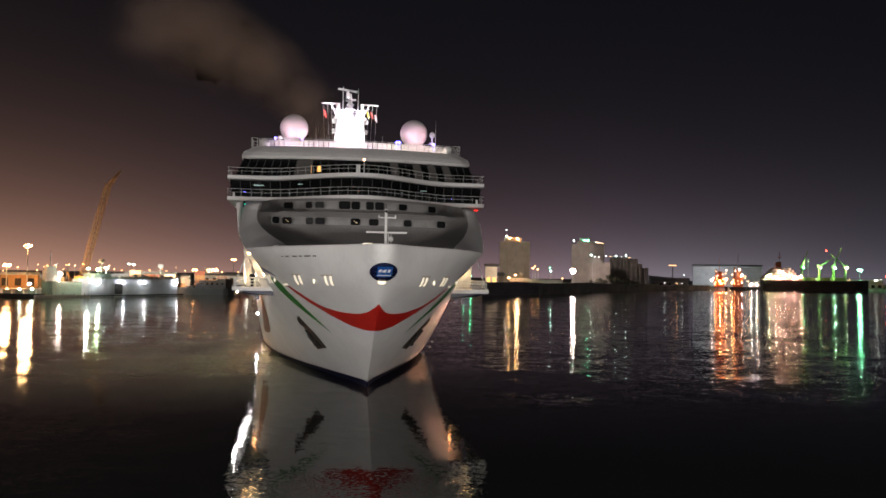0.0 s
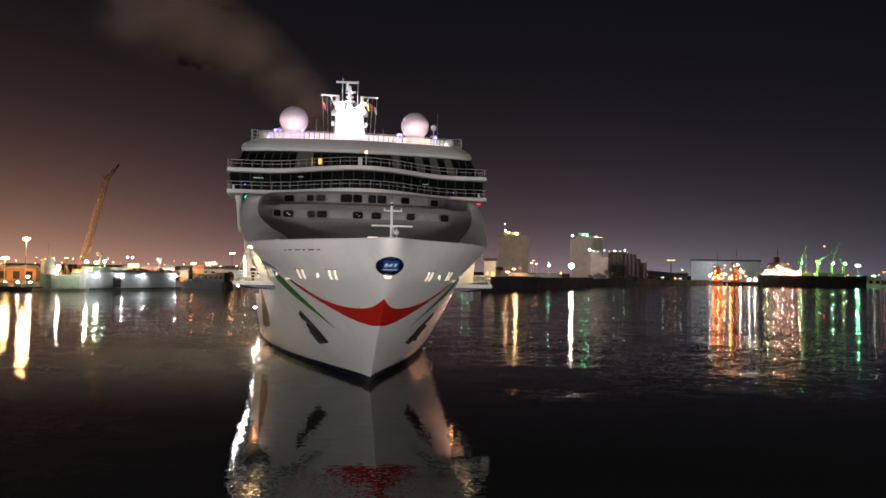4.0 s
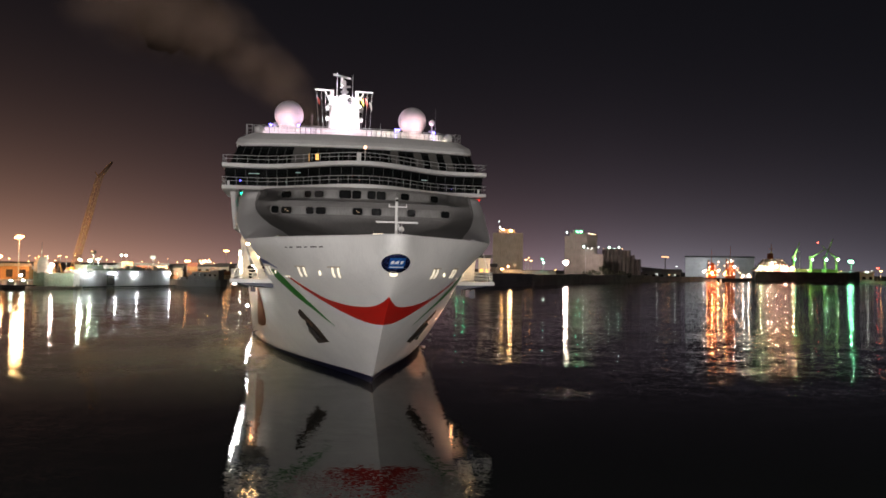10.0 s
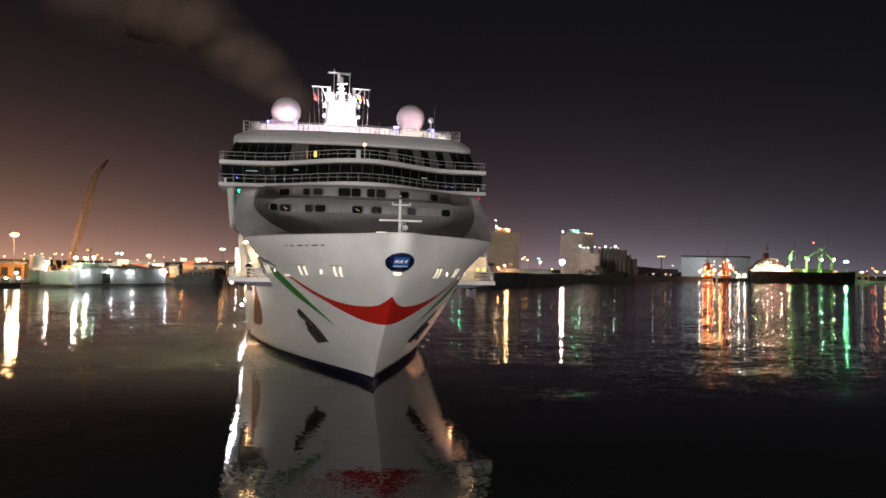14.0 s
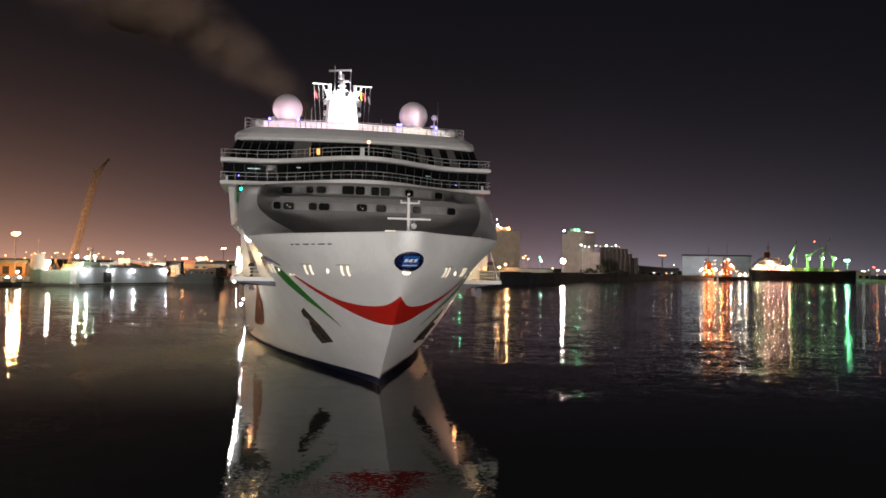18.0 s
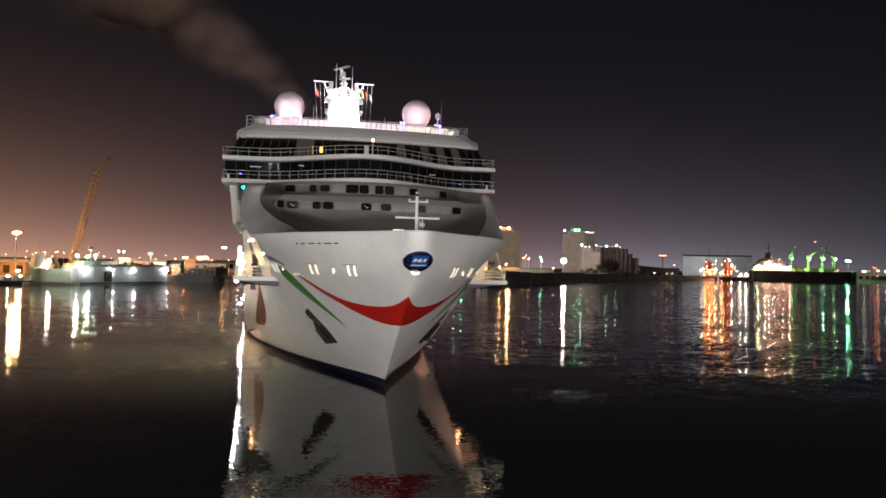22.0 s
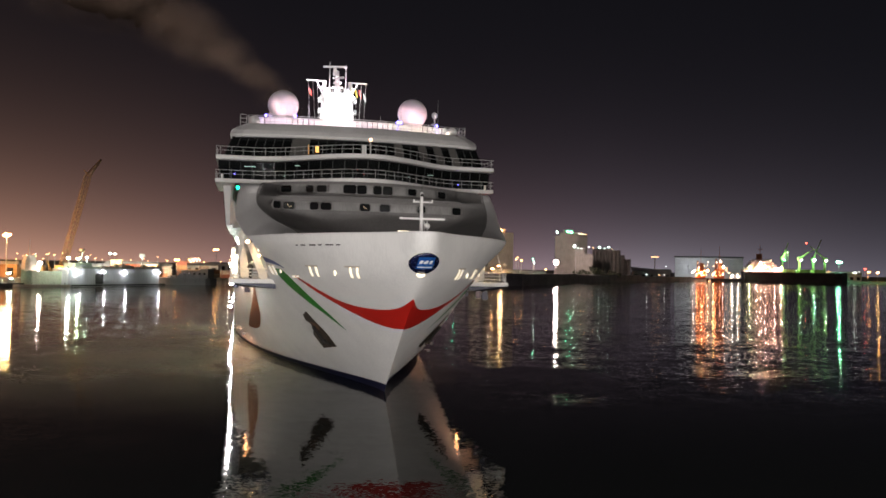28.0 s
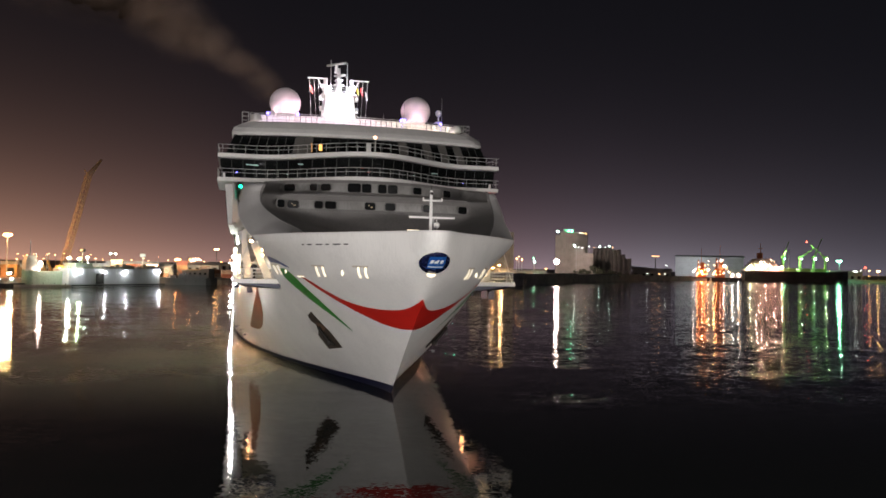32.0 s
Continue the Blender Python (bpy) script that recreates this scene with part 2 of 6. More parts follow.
WATER = water_material()
HULL_WHITE = mat("hull_white_paint", (0.74, 0.73, 0.70), 0.46, vary=0.05, streak=1.0, bump=0.004)
SHIP_WHITE = mat("superstructure_white_paint", (0.68, 0.67, 0.645), 0.4, vary=0.06)
# white paint in truth; the shoulder's weaker light is put into this grey
SHOULDER_SHADE = mat("shoulder_shade_grey", (0.46, 0.45, 0.435), 0.4, vary=0.05)
# the front's shade is painted in: dark grey where the ship is white
SHIP_SHADE = mat("superstructure_shade_grey", (0.165, 0.158, 0.150), 0.55, vary=0.10)
NAVY = mat("boot_top_navy", (0.012, 0.014, 0.045), 0.4, vary=0.2, streak=1.0)
RED = mat("lip_red_paint", (0.50, 0.018, 0.012), 0.35, vary=0.06)
GREEN = mat("stripe_green_paint", (0.03, 0.20, 0.03), 0.35, vary=0.06)
BLUE = mat("stripe_blue_paint", (0.03, 0.05, 0.19), 0.35, vary=0.06)
BROWN = mat("emblem_brown_paint", (0.20, 0.065, 0.030), 0.4, vary=0.08)
BADGE = mat("badge_navy_enamel", (0.008, 0.012, 0.045), 0.25, vary=0.1)
BADGE_BLUE = mat("badge_blue_enamel", (0.015, 0.09, 0.33), 0.25, vary=0.1)
BADGE_WHITE = mat("badge_white_enamel", (0.75, 0.78, 0.80), 0.3, vary=0.03)
DARK = mat("dark_recess", (0.018, 0.015, 0.012), 0.7, vary=0.2)
# two browns put the anchor pocket's lit and shaded parts into colour
POCKET_LIT = mat("pocket_lit_brown", (0.15, 0.085, 0.05), 0.7, vary=0.2)
POCKET_SHADE = mat("anchor_pocket_shade", (0.055, 0.040, 0.028), 0.7, vary=0.25)
DECK = mat("deck_coating", (0.10, 0.10, 0.09), 0.7, vary=0.15)
STEEL = mat("galvanised_steel", (0.42, 0.42, 0.41), 0.45, 0.6, vary=0.12)
RAIL = mat("rail_white_paint", (0.42, 0.415, 0.40), 0.4, vary=0.05)
DOME = mat("radome_shell", (0.74, 0.70, 0.70), 0.45, vary=0.03)


def glass_material():
    m = mat("tinted_glass", (0.007, 0.008, 0.008), 0.12, vary=0.2, spec=0.3)
    return m


GLASS = glass_material()
CONCRETE = mat("silo_concrete", (0.34, 0.31, 0.28), 0.85, vary=0.15, scale=0.4, streak=1.0)
QUAY = mat("quay_stone", (0.55, 0.51, 0.50), 0.85, vary=0.2, scale=0.3)
LAND = mat("dock_ground", (0.19, 0.17, 0.155), 0.9, vary=0.2, scale=0.2)
SHED = mat("shed_cladding", (0.42, 0.42, 0.42), 0.6, vary=0.1, scale=0.3)
GREY_HULL = mat("grey_ship_paint", (0.62, 0.63, 0.65), 0.5, vary=0.1, scale=0.3, streak=1.0)
GREEN_HULL = mat("green_grey_ship_paint", (0.34, 0.38, 0.28), 0.5, vary=0.12, scale=0.3)
BLACK_HULL = mat("black_ship_paint", (0.07, 0.062, 0.06), 0.5, vary=0.2, scale=0.3)
DREDGER_GREY = mat("dredger_grey_paint", (0.17, 0.165, 0.17), 0.6, vary=0.15, scale=0.4, streak=1.0)
ORANGE_PAINT = mat("tug_orange_paint", (0.45, 0.13, 0.04), 0.5, vary=0.12, scale=0.3)
CREAM = mat("accommodation_cream_paint", (0.62, 0.55, 0.46), 0.5, vary=0.1, scale=0.3)
CRANE_YELLOW = mat("crane_yellow_paint", (0.34, 0.235, 0.11), 0.5, vary=0.12, scale=0.4)
CRANE_GREEN = mat("crane_green_paint", (0.36, 0.60, 0.22), 0.5, vary=0.12, scale=0.4)
LAMP_WARM = glow("sodium_lamp_glass", (1.0, 0.42, 0.13), 70)
LAMP_WARM_DIM = glow("sodium_lamp_glass_far", (1.0, 0.45, 0.16), 16)
LAMP_WHITE = glow("white_lamp_glass", (1.0, 0.93, 0.80), 60)
LAMP_SIDE = glow("side_lamp_glass", (0.93, 0.97, 1.0), 330)
LAMP_COOL = glow("mercury_lamp_glass", (0.62, 1.0, 0.80), 45)
LAMP_GREEN = glow("green_lamp_glass", (0.10, 1.0, 0.38), 85)
LAMP_EMERALD = glow("emerald_lamp_glass", (0.24, 1.0, 0.55), 190)
LAMP_RED = glow("red_lamp_glass", (1.0, 0.08, 0.05), 14)
LAMP_RING = glow("tower_lamp_glass", (1.0, 0.50, 0.24), 2.2)
LAMP_FAR = glow("far_sodium_glass", (1.0, 0.50, 0.22), 7)
LAMP_FAR_PALE = glow("far_pale_glass", (0.90, 1.0, 0.95), 6)
LAMP_DECK = glow("ship_deck_lamp_glass", (1.0, 0.86, 0.78), 380)
LAMP_TUG = glow("tug_lamp_glass", (1.0, 0.30, 0.07), 520)
LAMP_BULK = glow("bulk_carrier_lamp_glass", (1.0, 0.46, 0.32), 330)
LAMP_BULK_DIM = glow("bulk_carrier_small_lamp_glass", (1.0, 0.70, 0.56), 8)
LAMP_CRANE = glow("crane_lamp_glass", (0.70, 1.0, 0.45), 330)
LAMP_TEAL = glow("teal_lamp_glass", (0.40, 1.0, 0.70), 480)
LAMP_PINK = glow("pink_white_lamp_glass", (1.0, 0.74, 0.66), 110)
LIT_WINDOW = glow("lit_window_glass", (1.0, 0.52, 0.14), 1.5)
LIT_FAINT = glow("faint_lit_glass", (1.0, 0.72, 0.42), 0.16)
LIT_DIM = glow("dim_lit_glass", (1.0, 0.55, 0.2), 0.25)
LAMP_RED_SMALL = glow("red_instrument_glass", (1.0, 0.08, 0.05), 0.5)
PALE_GLOW = glow("bridge_light_strip", (0.7, 1.0, 0.9), 0.28)
SLOT_LIGHT = glow("mooring_deck_light", (1.0, 0.88, 0.66), 1.0)
FLOOD_MAST = glow("mast_floodlight_glass", (1.0, 0.95, 1.0), 1900)
COAMING_PINK = glow("coaming_lamp_glass", (1.0, 0.76, 0.90), 46)
COAMING_WARM = glow("coaming_warm_lamp_glass", (1.0, 0.84, 0.70), 42)
DOME_FLOOD = glow("dome_floodlight_glass", (1.0, 0.60, 0.68), 560)
BLUE_LED = glow("blue_lamp_glass", (0.12, 0.10, 1.0), 16)
WALL_STRIP = glow("lit_wall_glow", (1.0, 0.84, 0.60), 11)
WARM_STRIP = glow("promenade_lamp_glass", (1.0, 0.62, 0.28), 95)
SHELL_FILL = glow("shell_fill_glass", (1.0, 0.46, 0.28), 850)
HULL_FILL = glow("hull_fill_glass", (1.0, 0.44, 0.17), 3600)
HULL_FILL_PINK = glow("hull_fill_pink_glass", (1.0, 0.48, 0.32), 800)
SOFFIT_LAMP = glow("soffit_lamp_glass", (1.0, 0.48, 0.20), 42)
DOWNLIGHT = glow("platform_downlight_glass", (1.0, 0.95, 0.90), 130)
BOAT_FLOOD = glow("promenade_flood_glass", (0.95, 0.97, 1.0), 300)
BOAT_LIGHT = glow("lifeboat_deck_lamp_glass", (1.0, 0.95, 0.90), 75)

# ---- mesh helpers ----


def link(name, bm, material, parent=None, label="", smooth=False):
    me = bpy.data.meshes.new(name)
    bmesh.ops.recalc_face_normals(bm, faces=bm.faces)
    bm.to_mesh(me)
    bm.free()
    for one in material if isinstance(material, (list, tuple)) else (material,):
        me.materials.append(one)
    if smooth:
        for p in me.polygons:
            p.use_smooth = True
    ob = new(name, me)
    ob.parent = parent
    return tagged(ob, label)


def part(name, bm, material, parent, label="", smooth=False):
    return link(name, bm, material, parent, label, smooth)


def thing(name, m, label, category, group="", kind=""):
    ob = new(name)
    ob.matrix_world = m
    return tagged(ob, label, category, group, kind)


def box(bm, c, s, turn=None):
    """A box with centre c and sizes s."""
    m = Matrix.Translation(c) @ (turn or Matrix()) @ Matrix.Diagonal((*s, 1))
    return bmesh.ops.create_cube(bm, size=1.0, matrix=m)["verts"]


def tube(bm, a, b, r, r2=None, seg=8, caps=True):
    a, b = Vector(a), Vector(b)
    d = b - a
    m = Matrix.Translation((a + b) / 2) @ d.to_track_quat("Z", "Y").to_matrix().to_4x4()
    bmesh.ops.create_cone(bm, cap_ends=caps, segments=seg, radius1=r, radius2=r if r2 is None else r2, depth=d.length, matrix=m)


def ball(bm, c, r, seg=12, squash=(1, 1, 1)):
    bmesh.ops.create_uvsphere(bm, u_segments=seg, v_segments=max(6, seg // 2 + 2), radius=r, matrix=Matrix.Translation(c) @ Matrix.Diagonal((*squash, 1)))


def loft(bm, rings, closed=True, caps=False):
    """Skin rings of equal counts."""
    rows = [[bm.verts.new(p) for p in ring] for ring in rings]
    n = len(rows[0])
    for a, b in zip(rows, rows[1:]):
        for i in range(n if closed else n - 1):
            j = (i + 1) % n
            bm.faces.new((a[i], a[j], b[j], b[i]))
    if caps:
        bm.faces.new(rows[0])
        bm.faces.new(rows[-1])
    return rows


def prism(bm, outline, z0, z1):
    """A plan outline pulled up from z0 to z1."""
    loft(bm, [[(x, y, z0) for x, y in outline], [(x, y, z1) for x, y in outline]], True, True)


def at(az, d, z=0.0):
    """A place by its bearing from the camera's foot (degrees to the right of north) and distance."""
    a = radians(az)
    return Vector((d * math.sin(a), d * math.cos(a), z))


def high(el, d):
    """The height that stands el degrees above eye level at a distance d."""
    return EYE + d * math.tan(radians(el))


def smooth01(t):
    t = max(0.0, min(1.0, t))
    return t * t * (3 - 2 * t)


# ---- water and land ----
bm = bmesh.new()
box(bm, (0, 0, -2.15), (9600, 9600, 4.0))
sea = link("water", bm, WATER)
tagged(sea, "calm black harbour water with long reflections of lights", "water", kind="structure")

SHORE = [(-75, 300), (-45, 372), (-30, 418), (-24, 452), (-18.6, 478), (-17.9, 520), (-13, 800), (-6, 900), (0, 640), (3.0, 560), (6.5, 590), (9, 800), (13, 905), (17, 1010), (22, 1180), (28, 1290), (45, 1500)]
outline = [at(a, d).to_2d() for a, d in SHORE] + [at(45, 4400).to_2d(), at(15, 4600).to_2d(), at(-20, 4600).to_2d(), at(-75, 4400).to_2d()]
bm = bmesh.new()
prism(bm, outline, -2.5, 2.6)
tagged(link("ground", bm, LAND), "dark dockland ground behind stone quay walls", "ground", kind="structure")
bm = bmesh.new()
for (a0, d0), (a1, d1) in zip(SHORE, SHORE[1:]):
    p, q = at(a0, d0 - 0.6), at(a1, d1 - 0.6)
    mid, v = (p + q) / 2, q - p
    box(bm, (mid.x, mid.y, 1.0), (v.length + 0.4, 1.0, 4.0), Matrix.Rotation(math.atan2(v.y, v.x), 4, "Z"))
tagged(link("quay_wall", bm, QUAY), "weathered dark stone quay wall at the waterline", "quay wall", kind="structure")

# the terminal on which the camera stands
bm = bmesh.new()
box(bm, (0, -14, 4.5), (200, 29.2, 13.0))
tagged(link("terminal_roof", bm, SHED), "pale terminal building with a flat roof terrace", "building", kind="structure")
for eye, target in FLOODS:
    lamp = thing("floodlight", look(eye, target), "box floodlight on the terminal front", "floodlight", "terminal floodlights")
    bm = bmesh.new()
    box(bm, (0, 0, 0.32), (2.6, 1.5, 0.5))
    part("housing", bm, STEEL, lamp)
    bm = bmesh.new()
    tube(bm, (0, 0, 0.5), (0, -0.4, 1.1), 0.08)
    part("bracket", bm, STEEL, lamp)
    if eye[2] > 11:
        bm = bmesh.new()
        tube(bm, (eye[0], eye[1] - 1.0, 11.0), (eye[0], eye[1] - 1.0, eye[2] + 0.4), 0.14)
        pole = part("pole", bm, STEEL, lamp)
        pole.matrix_parent_inverse = lamp.matrix_world.inverted()

# ---- the cruise ship ----
SHIP = thing("cruise_ship", pose(-9.0, 89.3, 0, 0, 0, -79.9), "white cruise ship with red lips painted across its bow", "cruise ship")
BEAM = 16.1


def stem(z):
    """How far the stem stands ahead of the waterline's fore end."""
    return 1.335 * z if z < 12.9 else 17.2 + 1.4 * math.tanh((z - 12.9) / 1.4)


def half(s, z):
    """Half breadth of the hull s metres aft of the stem at height z."""
    s = max(s, 0.0)
    w = min(max((z + 0.6) / 12.4, 0.0), 1.0) ** 0.55
    q = smooth01((z - 11.4) / 4.2)
    p, a = 1.5 - 0.6 * w + 0.45 * q, 38 - 20.3 * w - 4.2 * q
    y = BEAM * (1 - math.exp(-((s / a) ** p)))
    # the flare's rounded fore end
    r = 1.1 * smooth01((z - 8.2) / 4)
    return math.sqrt(y * y + 2 * r * s * math.exp(-s / 2.5))


def skin(s, z, side, off=0.0):
    """A point of the hull's skin, off metres outside it."""
    e = 0.02
    p = Vector((stem(z) - s, side * half(s, z), z))
    if off:
        du = Vector((-e, side * (half(s + e, z) - half(s, z)), 0))
        dv = Vector((stem(z + e) - stem(z), side * (half(s, z + e) - half(s, z)), e))
        n = du.cross(dv).normalized()
        if n.y * side < 0:
            n = -n
        if s < 1e-3:
            n = Vector((0.6, 0, -0.8))
        p += n * off
    return p


def top_of(s):
    """The sheer: level along the bow, then sweeping up to the bridge."""
    return 15.25 + 0.36 * min(max(s - 22.6, 0.0), 5.4) + 2.3 * smooth01((s - 28) / 4) + 2.65 * smooth01((s - 33) / 8)


STATIONS = [0, 0.03, 0.1, 0.22, 0.4, 0.65, 1.0, 1.4, 1.9, 2.5, 3.2, 4, 5, 6, 7.2, 8.5, 10, 11.5, 13, 14.5, 16, 17.5, 19, 20.2, 20.8, 21.3, 21.7, 22.1, 22.5, 22.9, 23.3, 24, 25, 26.5, 27.5, 28.5, 29.5, 30.5, 31.5, 32.5, 33.5, 34.5, 36, 37.5, 39, 40.5, 42, 46, 50, 55, 60, 66, 73, 82, 95, 120, 160, 200, 245]


def hull_side(bm, side):
    rows = 44
    grid = []
    for s in STATIONS:
        top = top_of(s)
        col = []
        for k in range(rows + 1):
            z = -1.8 + (top + 1.8) * k / rows
            col.append(bm.verts.new(skin(s, z, side)))
        grid.append(col)
    for i in range(len(grid) - 1):
        sm = (STATIONS[i] + STATIONS[i + 1]) / 2
        for k in range(rows):
            zm = (grid[i][k].co.z + grid[i + 1][k].co.z + grid[i][k + 1].co.z + grid[i + 1][k + 1].co.z) / 4
            if 10.6 < zm < 17.1 and sm > 23.4 - (min(zm, 14.75) - 11.3) * 0.59 + max(0.0, zm - 14.75) * 2.8:
                continue
            bm.faces.new((grid[i][k], grid[i + 1][k], grid[i + 1][k + 1], grid[i][k + 1]))


bm = bmesh.new()
for side in (-1, 1):
    hull_side(bm, side)
bmesh.ops.remove_doubles(bm, verts=bm.verts, dist=0.002)
part("hull", bm, HULL_WHITE, SHIP, "white hull plating with faint run marks", True)


def patch(name, s0, s1, low, top, side, material, n=24, m=4, off=0.03, parent=None, label="", ease=1.0):
    """A painted shape on the hull between two curves of s, both sides of the stem when side is 0."""
    bm = bmesh.new()
    for sd in (-1, 1) if side == 0 else (side,):
        cols = []
        for i in range(n + 1):
            s = s0 + (s1 - s0) * (i / n) ** ease
            a, b = low(s), top(s)
            cols.append([skin(s, a + (b - a) * k / m, sd, off) for k in range(m + 1)])
        loft(bm, cols, False)
    bmesh.ops.remove_doubles(bm, verts=bm.verts, dist=0.03)
    return part(name, bm, material, parent or SHIP, label, True)


def curve(*pts):
    """A smooth curve through a few (s, z) pairs."""
    xs, ys = [p[0] for p in pts], [p[1] for p in pts]
    n = len(xs)
    sl = [(ys[min(i + 1, n - 1)] - ys[max(i - 1, 0)]) / (xs[min(i + 1, n - 1)] - xs[max(i - 1, 0)]) for i in range(n)]

    def f(s):
        i = 0
        while i < n - 2 and s > xs[i + 1]:
            i += 1
        h = xs[i + 1] - xs[i]
        t = max(0.0, min(1.0, (s - xs[i]) / h))
        return (2 * t**3 - 3 * t**2 + 1) * ys[i] + (t**3 - 2 * t**2 + t) * h * sl[i] + (-2 * t**3 + 3 * t**2) * ys[i + 1] + (t**3 - t**2) * h * sl[i + 1]

    return f


lip_line = curve((0, 9.80), (0.45, 9.25), (0.95, 8.86), (1.8, 8.66), (3.43, 8.73), (5.2, 9.2), (6.8, 10.0), (8.3, 10.92), (9.5, 11.62))


def lip_top(s):
    z = 9.2
    for _ in range(8):
        z = lip_line(half(s, z))
    return z


patch("boot_top", 0.0, 120.0, lambda s: -1.1, lambda s: 0.72 - 0.004 * min(s, 60), 0, NAVY, 120, 4, 0.08, label="dark navy boot-top band", ease=2.0)
patch("lip_stripe", 0.0, 15.4, curve((0, 6.92), (1.2, 6.9), (3.3, 7.25), (5.8, 8.0), (8.7, 9.05), (11.6, 10.12), (15.4, 11.56)),
      lip_top, 0, RED, 90, 8, 0.04, ease=1.6, label="glossy red lips with a pointed cupid's bow")
for side in (-1, 1):
    patch("green_swoosh", 7.4, 20.2, curve((7.4, 6.08), (10.5, 7.62), (15.2, 9.6), (19.5, 11.4), (20.2, 11.9)), curve((7.4, 6.13), (10.2, 7.95), (14.2, 10.2), (18, 11.93), (20.2, 12.1)), side, GREEN, 30, 3, label="green painted swoosh")
    patch("blue_swoosh", 17.4, 22.3, curve((17.4, 12.15), (20, 12.55), (22.3, 12.72)), curve((17.4, 12.22), (20, 12.95), (22.1, 13.3), (22.3, 13.0)), side, BLUE, 20, 3, label="blue painted swoosh")
    patch("brown_emblem", 30.9, 42.0, curve((30.9, 6.3), (32.5, 4.7), (35, 3.9), (39, 3.6), (42, 3.6)), curve((30.9, 7.6), (31.6, 9.95), (34, 8.4), (38, 6.2), (42, 4.0)), side, BROWN, 24, 6, label="brown painted teardrop emblem")

# badge on the stem, with plain bars for its lettering


def badge():
    def disc(name, wy, wz, cz, cy, material, off, parent, label="", drop=0.0):
        bm = bmesh.new()
        ring, mid = [], []
        for k in range(40):
            a = 2 * math.pi * k / 40
            y, z = cy + wy * math.cos(a) * (1 - drop * math.sin(a)), cz + wz * math.sin(a)
            ring.append((y, z))
        rows = []
        for f in (1.0, 0.75, 0.5, 0.25, 0.04):
            row = []
            for y, z in ring:
                yy, zz = cy + (y - cy) * f, cz + (z - cz) * f
                row.append(on_bow(yy, zz, off))
            rows.append(row)
        rows.insert(0, [on_bow(y, z, 0.0) for y, z in ring])
        loft(bm, rows, True)
        return part(name, bm, material, parent, label, True)

    plate = disc("badge", 1.22, 0.82, 12.86, 0.08, BADGE, 0.10, SHIP, "dark navy oval badge", -0.12)

    def strip(name, y0, y1, z0, z1, material, off, label="", slant=0.0):
        bm = bmesh.new()
        rows = []
        for i in range(7):
            y = y0 + (y1 - y0) * i / 6
            rows.append([on_bow(y + slant * k / 2, z0 + (z1 - z0) * k / 2, off) for k in range(3)])
        loft(bm, rows, False)
        part(name, bm, material, plate, label, True)

    strip("badge_panel", -0.55, 0.75, 12.48, 13.40, BADGE_BLUE, 0.13, "mid-blue square panel", 0.06)
    for y in (-0.42, -0.05, 0.32):
        strip("badge_bar", y, y + 0.24, 12.90, 13.16, BADGE_WHITE, 0.155, "white bar", 0.08)
    strip("badge_wave", -0.48, 0.70, 12.60, 12.68, BADGE_WHITE, 0.155, "thin white wave line")
    lamp = bmesh.new()
    ball(lamp, on_bow(0.0, 11.93, 0.06), 0.30, 14, (0.6, 1.3, 0.75))
    part("badge_light", lamp, SLOT_LIGHT, SHIP, "small white lamp under the badge", True)


def on_bow(y, z, off):
    """The hull's skin at a breadth y (either side) and height z."""
    lo, hi = 0.0, 30.0
    for _ in range(30):
        m = (lo + hi) / 2
        if half(m, z) < abs(y):
            lo = m
        else:
            hi = m
    s = max(lo, 0.004)
    return skin(s, z, 1 if y >= 0 else -1, off) if abs(y) > 1e-4 else Vector((stem(z) + off * 0.7, 0, z - off * 0.7))


badge()

def pocket_line(t):
    """Height, middle and half width of the anchor pocket, t from its head to its foot."""
    return 7.48 - 3.75 * t, 14.75 - 3.65 * t, 0.45 + 0.97 * min(1, t * 1.8)


